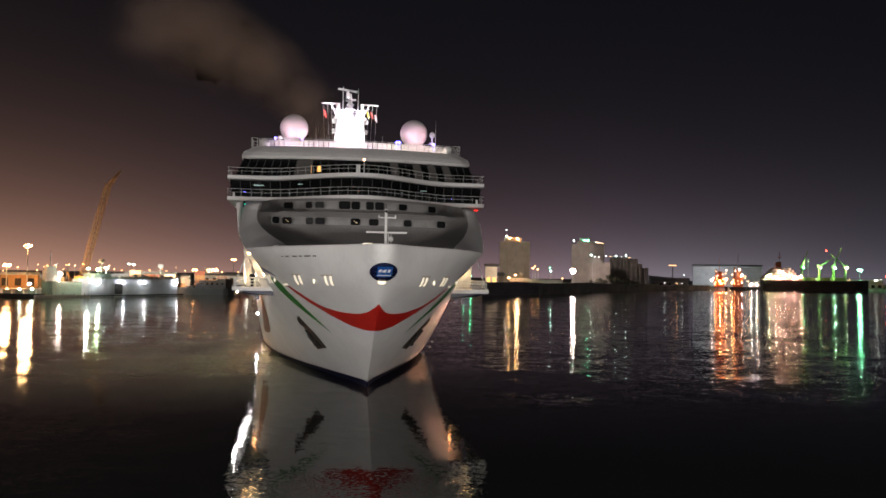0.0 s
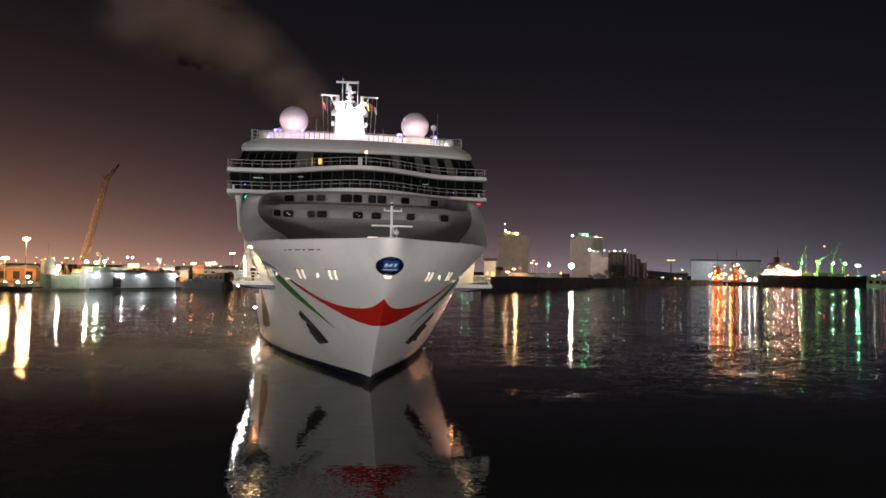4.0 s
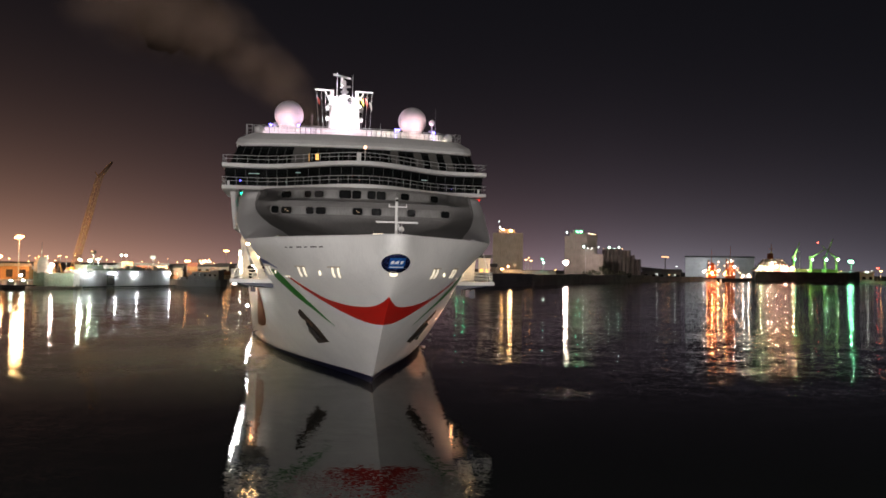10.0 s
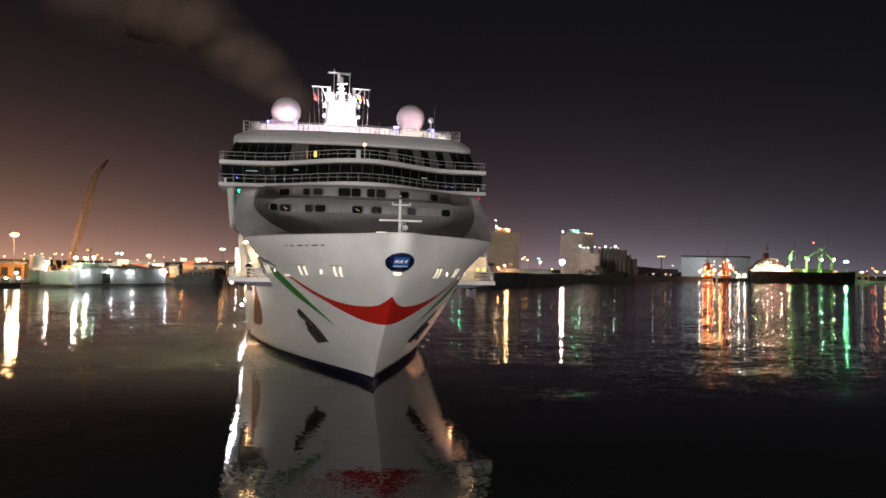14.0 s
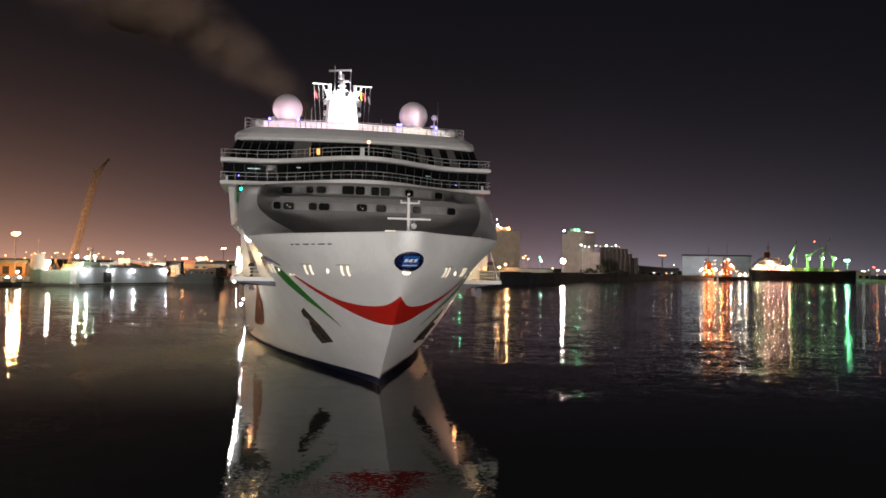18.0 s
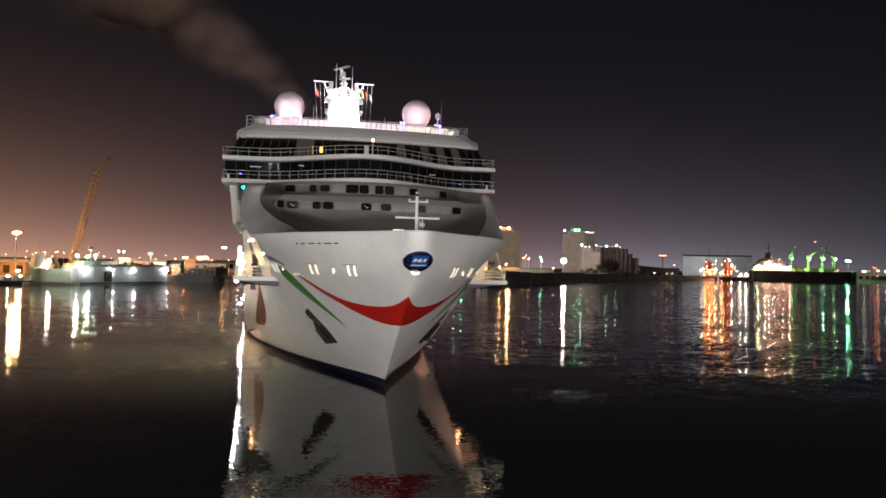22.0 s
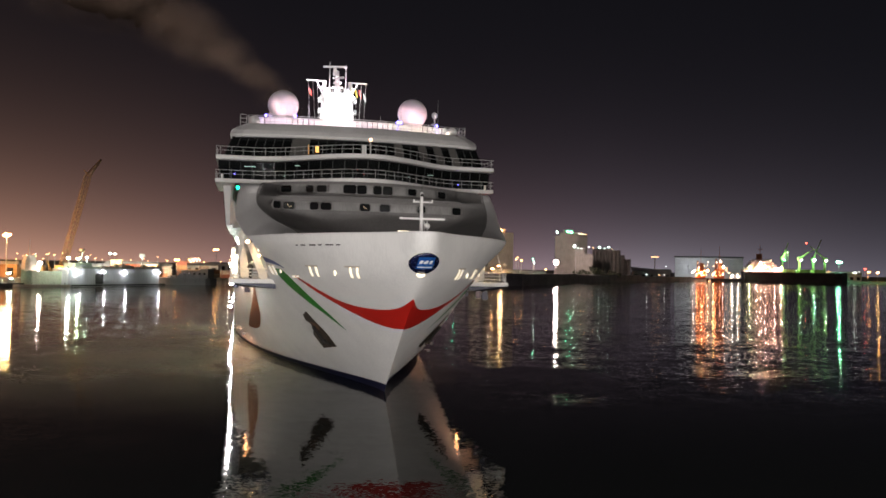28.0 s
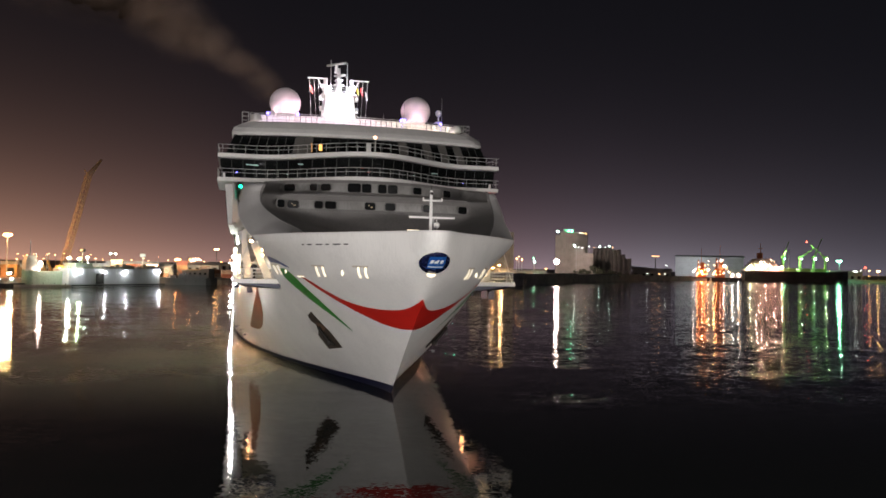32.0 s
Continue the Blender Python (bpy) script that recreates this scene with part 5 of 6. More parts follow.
def lamp_mast(name, az, d, el, r, material, label, group="", base=2.6, pole=True):
    """A lamp head on a pole."""
    z = high(el, d)
    ob = thing(name, Matrix.Translation(at(az, d, base)), label, "lamp", group)
    bm = bmesh.new()
    tube(bm, (0, 0, 0), (0, 0, z - base), 0.22 + 0.0001 * d, 0.14 + 0.0001 * d, 6)
    part("pole", bm, STEEL, ob)
    bm = bmesh.new()
    box(bm, (0, 0, z - base + r * 0.55), (r * 1.3, r * 1.3, r * 0.15))
    part("hood", bm, STEEL, ob)
    bm = bmesh.new()
    if r > 1.2:
        if r > 3:
            ball(bm, (0, 0, z - base), r * 0.72, 18)
        for k in range(0 if r > 3 else 7):
            a = 2 * math.pi * k / 7 + 0.3
            ball(bm, (r * 0.85 * math.cos(a), r * 0.85 * math.sin(a), z - base + r * 0.1 * math.sin(3 * a)), r * 0.42, 8, (1, 1, 0.8))
    else:
        ball(bm, (-r * 0.3, 0, z - base), r * 0.55, 8, (1.2, 1, 0.8))
        ball(bm, (r * 0.4, 0, z - base + r * 0.1), r * 0.42, 8, (1.2, 1, 0.8))
    part("lamp_head", bm, material, ob, "", True)
    return ob


# posts and housings added where the dock fill lamps stand
for lamp_at, aim, watts, color in DOCK_FILLS:
    head, mark = (Vector((d * math.sin(radians(az)), d * math.cos(radians(az)), z)) for az, d, z in (lamp_at, aim))
    foot = 13.5 if lamp_at[0] > 20 else 2.6
    post = thing("fill_post", Matrix.Translation((head.x, head.y, foot)), "added steel post with a shaded fill lamp turned from the water", "lamp", "dock floodlights")
    bm = bmesh.new()
    tube(bm, (0, 0, 0), (0, 0, head.z - foot), 0.3, 0.2, 6)
    part("pole", bm, STEEL, post)
    bm = bmesh.new()
    box(bm, (0, 0, 0.4), (2.8, 1.8, 0.5))
    housing = part("housing", bm, STEEL, post)
    housing.matrix_basis = Matrix.Translation((-head.x, -head.y, -foot)) @ look(head, mark)
# left docks
lamp_mast("high_mast_lamp", -28.06, 440, 1.43, 1.5, LAMP_WARM, "tall sodium mast lamp glowing orange", "dock mast lamps")
lamp_mast("high_mast_lamp", -29.21, 425, 0.17, 1.4, LAMP_WARM, "sodium mast lamp glowing orange", "dock mast lamps")
lamp_mast("high_mast_lamp", -17.78, 620, 0.07, 1.7, LAMP_WARM_DIM, "sodium lamp on the far dock", "dock mast lamps")
lamp_mast("high_mast_lamp", -15.22, 700, 0.83, 1.8, LAMP_WARM_DIM, "sodium lamp on a leaning post", "dock mast lamps")
for az, el in ((-28.6, 0.05), (-27.5, -0.1), (-26.92, 0.19), (-26.4, 0.1), (-25.66, 0.28), (-25.3, 0.22), (-24.82, 0.36), (-24.41, 0.0), (-22.9, 0.05), (-16.0, -0.05), (-14.9, -0.02), (-18.4, 0.0)):
    lamp_mast("street_lamp", az, 640, el, 0.55, LAMP_WARM_DIM, "small orange street lamp on the docks", "dock street lamps")
for az, el, d, m in ((-24.5, 0.05, 415, LAMP_COOL), (-23.9, 0.0, 415, LAMP_CRANE), (-23.4, 0.1, 470, LAMP_COOL), (-22.0, 0.39, 900, LAMP_COOL), (-21.7, 0.38, 900, LAMP_WHITE), (-14.28, -0.08, 560, LAMP_WHITE), (-27.9, -1.0, 412, LAMP_WHITE), (-26.8, -0.9, 412, LAMP_WARM_DIM)):
    lamp_mast("work_lamp", az, d, el, 0.9 if d < 800 else 1.2, m, "white work lamp on the dock", "dock work lamps", 8.1 if d == 415 else 2.6)


random.seed(21)
for k in range(46):
    az = random.uniform(-29.8, -13.6) if k < 26 else random.uniform(13.8, 30.5)
    d = random.uniform(680, 1200) if k < 26 else random.uniform(1320, 1800)
    lamp_mast("far_lamp", az, d, random.uniform(-0.22, 0.3), 0.0006 * d + random.uniform(0, 0.35), random.choice((LAMP_FAR, LAMP_FAR, LAMP_FAR_PALE)) if k < 26 else random.choice((LAMP_FAR, LAMP_FAR_PALE, LAMP_FAR_PALE)), "faint distant lamp of the town", "town lamps")


def hull_form(bm, length, beam, depth, bow=0.16, z0=0.0, sheer=0.1):
    """A plain ship's hull along +x, bow at +x, keel line at the water."""
    rows = []
    for i in range(15):
        t = i / 14
        x = -length / 2 + length * t
        w = beam / 2 * (1 - max(0.0, (t - 1 + bow) / bow) ** 2.2) * (0.86 + 0.14 * min(1, t * 8))
        top = depth * (1 + sheer * max(0, (t - 0.7) / 0.3) ** 2)
        f = 1 + 0.05 * max(0, (t - 1 + bow) / bow)
        rows.append([(x, -w * 0.9, z0 - 1), (x + 0, -w * f, z0 + top), (x, w * f, z0 + top), (x, w * 0.9, z0 - 1)])
    loft(bm, rows, True, True)


def along(az0, d0, az1, d1):
    """Middle, length and heading of a berth from one bearing to another."""
    p, q = at(az0, d0), at(az1, d1)
    v = q - p
    return (p + q) / 2, v.length, math.degrees(math.atan2(v.y, v.x))


# grey vessel with lamps along its side
mid, ln, hd = along(-24.4, 402, -18.5, 440)
barge = thing("grey_vessel", pose(mid.x - 6.3 * math.sin(radians(hd)), mid.y + 6.3 * math.cos(radians(hd)), 0, 0, 0, hd), "long grey vessel with white lamps along its side", "ship")
bm = bmesh.new()
hull_form(bm, ln, 13, 8.1, 0.06)
part("hull", bm, GREY_HULL, barge, "pale grey hull side")
bm = bmesh.new()
box(bm, (-ln * 0.10, 0, 8.0), (ln * 0.5, 9, 2.2))
box(bm, (-ln * 0.34, 0, 8.8), (ln * 0.16, 8, 3.8))
part("deckhouse", bm, GREEN_HULL, barge)
for k, x in enumerate((-0.43, -0.19, 0.03, 0.40)):
    bm = bmesh.new()
    ball(bm, (ln * x, -7.9, 6.5), 0.27, 8)
    lp = part("side_lamp", bm, LAMP_SIDE, barge, "white lamp on the hull side")
    bm = bmesh.new()
    box(bm, (ln * x, -7.4, 7.3), (0.3, 2.2, 0.2))
    part("lamp_arm", bm, STEEL, lp)
bm = bmesh.new()
box(bm, (-ln * 0.22, -6.55, 3.4), (4.2, 0.5, 5.0))
part("side_door", bm, DARK, barge)
random.seed(8)
bm = bmesh.new()
box(bm, (0, -6.7, 0.3), (ln * 0.98, 0.5, 0.7))
part("fender_belt", bm, DARK, barge, "dark fender along the waterline")
for k in range(16):
    bm = bmesh.new()
    h = random.uniform(0.8, 2.6)
    box(bm, (ln * (-0.46 + 0.058 * k), random.uniform(-4.5, -1), 8.0 + h / 2), (random.uniform(1.5, 4.5), random.uniform(1.5, 3), h))
    part("deck_locker", bm, (GREEN_HULL, CREAM, SHED, CRANE_YELLOW)[k % 4], barge)
bm = bmesh.new()
for k in range(30):
    x = ln * (-0.48 + 0.96 * k / 29)
    tube(bm, (x, -6.2, 8.0), (x, -6.2, 9.1), 0.06, seg=4)
tube(bm, (-ln * 0.48, -6.2, 9.1), (ln * 0.48, -6.2, 9.1), 0.06, seg=4)
part("deck_rail", bm, STEEL, barge)
for x in (-0.30, 0.28):
    bm = bmesh.new()
    tube(bm, (ln * x, 0, 7), (ln * x, 0, 17 if x < 0 else 11), 0.25, 0.12, 6)
    part("mast", bm, STEEL, barge)

# green-grey hull and the pontoon before it
mid, ln, hd = along(-27.4, 402, -24.3, 408)
ship2 = thing("moored_ship", pose(mid.x, mid.y + 5, 0, 0, 0, hd + 180), "green-grey moored ship with a pale wheelhouse", "ship")
bm = bmesh.new()
hull_form(bm, ln + 2, 9, 6.8, 0.2)
part("hull", bm, GREEN_HULL, ship2)
bm = bmesh.new()
box(bm, (9, 0, 9.3), (5, 6, 5))
box(bm, (9, 0, 12.8), (3.8, 5, 2.2))
part("wheelhouse", bm, CREAM, ship2)
bm = bmesh.new()
tube(bm, (9, 0, 13.5), (9, 0, 21), 0.2, 0.08, 6)
box(bm, (9, 0, 17), (0.2, 3, 0.2))
part("mast", bm, STEEL, ship2)
bm = bmesh.new()
ball(bm, (6.2, 6.0, 10.3), 0.8, 10)
tube(bm, (6.2, 3.4, 6.7), (6.2, 6.0, 10.3), 0.12, seg=6)
search = part("searchlight", bm, LAMP_PINK, ship2, "glaring white deck light")
# hood added to keep the glare off the wheelhouse
bm = bmesh.new()
box(bm, (7.3, 5.9, 10.3), (0.12, 2.2, 2.2))
box(bm, (6.4, 4.9, 10.3), (1.9, 0.12, 2.2))
part("hood", bm, STEEL, search)
mid, ln, hd = along(-27.6, 392, -24.4, 397)
pon = thing("pontoon", pose(mid.x, mid.y, 0, 0, 0, hd), "low pale pontoon lying along the quay", "pontoon")
bm = bmesh.new()
box(bm, (0, 0, 0.1), (ln, 3, 1.6))
part("deck", bm, CREAM, pon)
bm = bmesh.new()
for k in range(5):
    tube(bm, (-ln / 2 + (k + 0.5) * ln / 5, -1.3, 0.8), (-ln / 2 + (k + 0.5) * ln / 5, -1.3, 1.7), 0.12, seg=6)
part("bollard", bm, DARK, pon)
for az, d in ((-29.0, 405), (-28.3, 398), (-27.6, 400)):
    p = at(az, d)
    boat = thing("workboat", pose(p.x, p.y, 0, 0, 0, 12), "small dark workboat with a cabin light", "boat", "workboats")
    bm = bmesh.new()
    hull_form(bm, 8.5, 3, 1.3, 0.4)
    part("hull", bm, BLACK_HULL, boat)
    bm = bmesh.new()
    box(bm, (-1, 0, 2.1), (3, 2, 1.8))
    part("cabin", bm, CREAM, boat)
    bm = bmesh.new()
    ball(bm, (-1, -0.6, 3.3), 0.5, 8)
    part("cabin_lamp", bm, LAMP_WARM_DIM if az < -28.5 else LAMP_COOL, boat)

# crane with a lattice boom
p = at(-24.85, 450)
crane = thing("dock_crane", Matrix.Translation((p.x, p.y, 2.6)), "tall yellow lattice-boom dock crane", "crane")
foot = Vector((0, 0, 6))
elbow = at(-23.48, 455, high(5.48, 455)) - Vector((p.x, p.y, 2.6))
tip = at(-22.71, 458, high(6.58, 458)) - Vector((p.x, p.y, 2.6))


def lattice(bm, a, b, w0, w1, n, r=0.14):
    a, b = Vector(a), Vector(b)
    q = (b - a).to_track_quat("Z", "Y").to_matrix()
    ln = (b - a).length
    rings = []
    for i in range(n + 1):
        w = w0 + (w1 - w0) * i / n
        rings.append([a + q @ Vector((sx * w, sy * w, ln * i / n)) for sx, sy in ((-1, -1), (1, -1), (1, 1), (-1, 1))])
    for u, v in zip(rings, rings[1:]):
        for k in range(4):
            tube(bm, u[k], v[k], r, seg=4, caps=False)
            tube(bm, u[k], v[(k + 1) % 4], r * 0.7, seg=4, caps=False)
            tube(bm, u[k], u[(k + 1) % 4], r * 0.7, seg=4, caps=False)


bm = bmesh.new()
lattice(bm, foot, elbow, 1.3, 1.15, 18, 0.16)
part("boom", bm, CRANE_YELLOW, crane)
bm = bmesh.new()
lattice(bm, elbow, tip, 1.0, 0.3, 7, 0.14)
tube(bm, elbow, elbow + Vector((-2.4, 0, 3.2)), 0.3, 0.2, 6)
part("jib", bm, CRANE_YELLOW, crane)
bm = bmesh.new()
box(bm, (0, 0, 4.5), (6, 5, 4))
box(bm, (0, 0, 1.25), (8, 6, 2.6))
part("cab", bm, CRANE_YELLOW, crane)
for dx in (-6, -9):
    bm = bmesh.new()
    lattice(bm, (dx, 2, 2), (dx - 3, 2, 9), 0.4, 0.3, 5, 0.12)
    part("backstay", bm, CRANE_YELLOW, crane)
bm = bmesh.new()
ball(bm, (0, -3.4, 4.4), 0.9, 8)
part("cab_lamp", bm, LAMP_WARM, crane, "orange lamp on the cab")

# freight containers and sheds behind the left quay
random.seed(9)
BOX_PAINTS = [mat("container_rust_red", (0.26, 0.075, 0.045), 0.6, vary=0.2, scale=0.4, streak=1.0), mat("container_ochre", (0.34, 0.19, 0.08), 0.6, vary=0.2, scale=0.4), mat("container_cream", (0.50, 0.44, 0.36), 0.6, vary=0.2, scale=0.4, streak=1.0)]
for k in range(11):
    for j in range(random.choice((2, 3, 3, 4))):
        p = at(-21.6 + 0.73 * (k % 11) - (0.0 if k < 5 else -0.5), 498 + 9 * (k % 3), 2.6 + 2.5 * j)
        can = thing("freight_container", pose(p.x, p.y, p.z, 0, 0, 14 + 6 * (k % 2)), "weathered steel freight container stacked on the dock", "container", "dock containers")
        bm = bmesh.new()
        box(bm, (0, 0, 1.25), (6.06, 2.4, 2.5))
        part("body", bm, random.choice(BOX_PAINTS), can)
        bm = bmesh.new()
        for i in range(9):
            box(bm, (-2.7 + 0.675 * i, -1.23, 1.3), (0.26, 0.08, 2.2))
        part("corrugation", bm, random.choice(BOX_PAINTS[:2]), can)
random.seed(4)
for az, d, w, h, m in ((-29.2, 470, 30, 6.5, BOX_PAINTS[1]), (-27.3, 480, 22, 5, BOX_PAINTS[1]), (-22.6, 520, 26, 6, SHED), (-20.6, 530, 30, 7.5, ORANGE_PAINT), (-19.2, 545, 22, 6.5, CREAM), (-16.4, 620, 30, 7, QUAY), (-14.3, 760, 40, 8, SHED), (-11, 900, 60, 9, QUAY)):
    p = at(az, d, 2.6)
    shed = thing("dock_shed", Matrix.Translation(p) @ pose(0, 0, 0, 0, 0, -az * 0.7), "low dock shed behind the quay", "shed", "dock sheds")
    bm = bmesh.new()
    box(bm, (0, 0, h / 2), (w, 10, h))
    part("wall", bm, m, shed)
    bm = bmesh.new()
    loft(bm, [[(-w / 2 - 0.4, -5.5, h), (-w / 2 - 0.4, 0, h + 1.6), (-w / 2 - 0.4, 5.5, h)], [(w / 2 + 0.4, -5.5, h), (w / 2 + 0.4, 0, h + 1.6), (w / 2 + 0.4, 5.5, h)]], True, True)
    part("roof", bm, SHED, shed)
    for k in range(int(w / 6)):
        bm = bmesh.new()
        box(bm, (-w / 2 + 3 + 6 * k, -5.05, h * 0.45), (3, 0.2, h * 0.6))
        part("door", bm, DARK, shed)
# lit yellow yacht and the dark dredger
mid, ln, hd = along(-17.3, 640, -16.3, 650)
yacht = thing("lit_yacht", pose(mid.x, mid.y, 2.6, 0, 0, hd), "brightly lit small ship laid up ashore", "ship")
bm = bmesh.new()
hull_form(bm, ln + 2, 5, 8.0, 0.3, 1.0)
part("hull", bm, CREAM, yacht)
bm = bmesh.new()
box(bm, (-1, 0, 11.2), (5, 3, 3.2))
part("wheelhouse", bm, CREAM, yacht)
for k, x in enumerate((-5.5, -4, -2.4, -1, 0.6, 2, 3.4, 5)):
    bm = bmesh.new()
    ball(bm, (x, -3.2, 10.2 + 0.12 * x if k % 2 else 11.6 + 0.1 * x), 0.5, 8)
    part("deck_lamp", bm, LAMP_BULK_DIM if k % 3 else LAMP_WARM_DIM, yacht)
mid, ln, hd = along(-18.9, 452, -15.3, 440)
dredger = thing("dredger", pose(mid.x, mid.y + 5, 0, 0, 0, hd), "dark unlit dredger moored at the dock entrance", "ship")
bm = bmesh.new()
hull_form(bm, ln, 10, 3.4, 0.16)
part("hull", bm, DREDGER_GREY, dredger, "dark grey hull")
for x, y, z, sx, sy, sz in ((4.5, 0, 5.5, 15, 8, 4.4), (9.5, 0, 8.0, 4.5, 7, 1.2), (-4.5, -1, 4.4, 2.2, 4, 2.2), (-8.5, 0.5, 4.0, 3.0, 5, 1.4)):
    bm = bmesh.new()
    box(bm, (x, y, z), (sx, sy, sz))
    part("deckhouse", bm, DREDGER_GREY, dredger)
for k in range(5):
    bm = bmesh.new()
    box(bm, (-1.2 + 2.8 * k, -4.03, 5.9), (1.0, 0.1, 0.9))
    part("window", bm, GLASS, dredger)
bm = bmesh.new()
lattice(bm, (-3, 0, 4), (-10.5, 0, 9.0), 0.5, 0.3, 8, 0.09)
part("ladder_frame", bm, DREDGER_GREY, dredger)
bm = bmesh.new()
tube(bm, (6, 0, 8), (6, 0, 13), 0.16, 0.08, 6)
part("mast", bm, DREDGER_GREY, dredger)

# ---- right shore: silos ----


def silo_tower(name, az0, az1, d, el, cells, label, lamps, house=None, ribs=5):
    """A tower or a row of cells; house is the bearing span and top of the head house on its roof."""
    p, ln, hd = along(az0, d, az1, d)
    h = high(el, d) - 2.6
    ob = thing(name, pose(p.x, p.y, 2.6, 0, 0, hd), label, "silo", "grain silos")
    if cells == 0:
        bm = bmesh.new()
        box(bm, (0, 0, h / 2), (ln, ln * 0.6, h))
        part("tower_wall", bm, CONCRETE, ob)
        for k in range(ribs):
            bm = bmesh.new()
            box(bm, (-ln / 2 + ln * k / (ribs - 1), -ln * 0.3 - 0.6, h / 2), (1.2, 1.8, h - 0.2))
            part("pilaster", bm, CONCRETE, ob)
        bm = bmesh.new()
        box(bm, (0, 0, h + 0.25), (ln + 1.0, ln * 0.6 + 1.0, 0.9))
        part("roof_edge", bm, CONCRETE, ob)
    r = ln / (cells or 2) / 2
    for k in range(cells):
        bm = bmesh.new()
        tube(bm, (-ln / 2 + r + 2 * r * k, 0, 0), (-ln / 2 + r + 2 * r * k, 0, h), r * 1.02, seg=20)
        part("silo_cell", bm, CONCRETE, ob, "", False)
    if house:
        x0, x1 = (ln * ((a - az0) / (az1 - az0) - 0.5) for a in house[:2])
        top = high(house[2], d) - 2.6
        bm = bmesh.new()
        box(bm, ((x0 + x1) / 2, 0, (h + top) / 2), (x1 - x0, min(r * 1.5, 7), top - h))
        head = part("top_house", bm, CONCRETE, ob)
        bm = bmesh.new()
        box(bm, ((x0 + x1) / 2, 0, top + 0.2), (x1 - x0 + 0.8, min(r * 1.5, 7) + 0.8, 0.5))
        part("house_roof", bm, SHED, head)
    for az, lamp_el, rr, m in lamps:
        x, y, z = ln * ((az - az0) / (az1 - az0) - 0.5), -r * 0.8 if cells else -ln * 0.3 + 0.4, high(lamp_el, d) - 2.6
        bm = bmesh.new()
        tube(bm, (x, y, h - 0.3), (x, y, z), 0.14, 0.1, 6)
        post = part("lamp_post", bm, STEEL, ob)
        bm = bmesh.new()
        ball(bm, (x, y, z), rr, 8)
        part("roof_lamp", bm, m, post)
    return ob


silo_tower("silo_tower", 3.66, 5.7, 690, 2.42, 0, "pale concrete silo tower with lamps on its roof", [(4.05, 3.3, 0.45, LAMP_FAR_PALE), (4.12, 2.86, 0.6, LAMP_WHITE), (4.32, 2.72, 0.6, LAMP_WARM), (4.86, 2.66, 0.8, LAMP_WARM), (4.95, 2.6, 0.6, LAMP_WARM_DIM)], (4.0, 5.15, 2.72))
silo_tower("silo_tower", 8.76, 9.1, 858, 2.3, 0, "narrow concrete stair shaft beside the silo tower", [(8.86, 2.58, 0.8, LAMP_COOL)], ribs=2)
silo_tower("silo_tower", 9.1, 10.3, 862, 2.5, 0, "concrete silo tower with a green roof lamp", [(9.62, 2.62, 0.5, LAMP_GREEN), (9.86, 2.6, 0.6, LAMP_GREEN)], (9.3, 10.0, 2.72), 4)
silo_tower("silo_tower", 10.36, 10.95, 880, 2.4, 0, "concrete lift tower with a row of roof lamps", [(10.42, 2.5, 0.5, LAMP_FAR_PALE), (10.56, 2.48, 0.5, LAMP_WARM_DIM), (10.7, 2.46, 0.5, LAMP_FAR_PALE), (10.86, 2.45, 0.5, LAMP_WARM_DIM)], ribs=2)
silo_tower("silo_block", 10.05, 11.35, 838, 1.03, 0, "plain concrete silo block with roof lamps", [(10.08, 1.58, 0.8, LAMP_COOL), (10.34, 1.48, 0.5, LAMP_FAR_PALE), (10.62, 1.46, 0.5, LAMP_FAR_PALE), (11.1, 1.55, 0.6, LAMP_FAR_PALE)], (10.15, 10.75, 1.42), 6)
silo_tower("silo_block", 11.35, 13.3, 908, 1.36, 7, "ribbed concrete silo block with a row of roof lamps", [(11.42, 1.5, 0.4, LAMP_FAR), (11.83, 1.55, 0.7, LAMP_COOL), (12.2, 1.5, 0.4, LAMP_FAR_PALE), (12.5, 1.58, 0.7, LAMP_COOL), (12.72, 1.48, 0.4, LAMP_FAR)], (11.5, 12.6, 1.44))
silo_tower("silo_block", 13.3, 13.6, 914, 1.02, 1, "single lower concrete silo cell", [])
silo_tower("silo_block", 13.5, 14.02, 920, 0.74, 2, "lowest concrete silos at the end of the block", [])
lamp_mast("flood_mast", 8.83, 795, 0.44, 3.4, LAMP_PINK, "glaring pinkish-white floodlight mast on the quay")
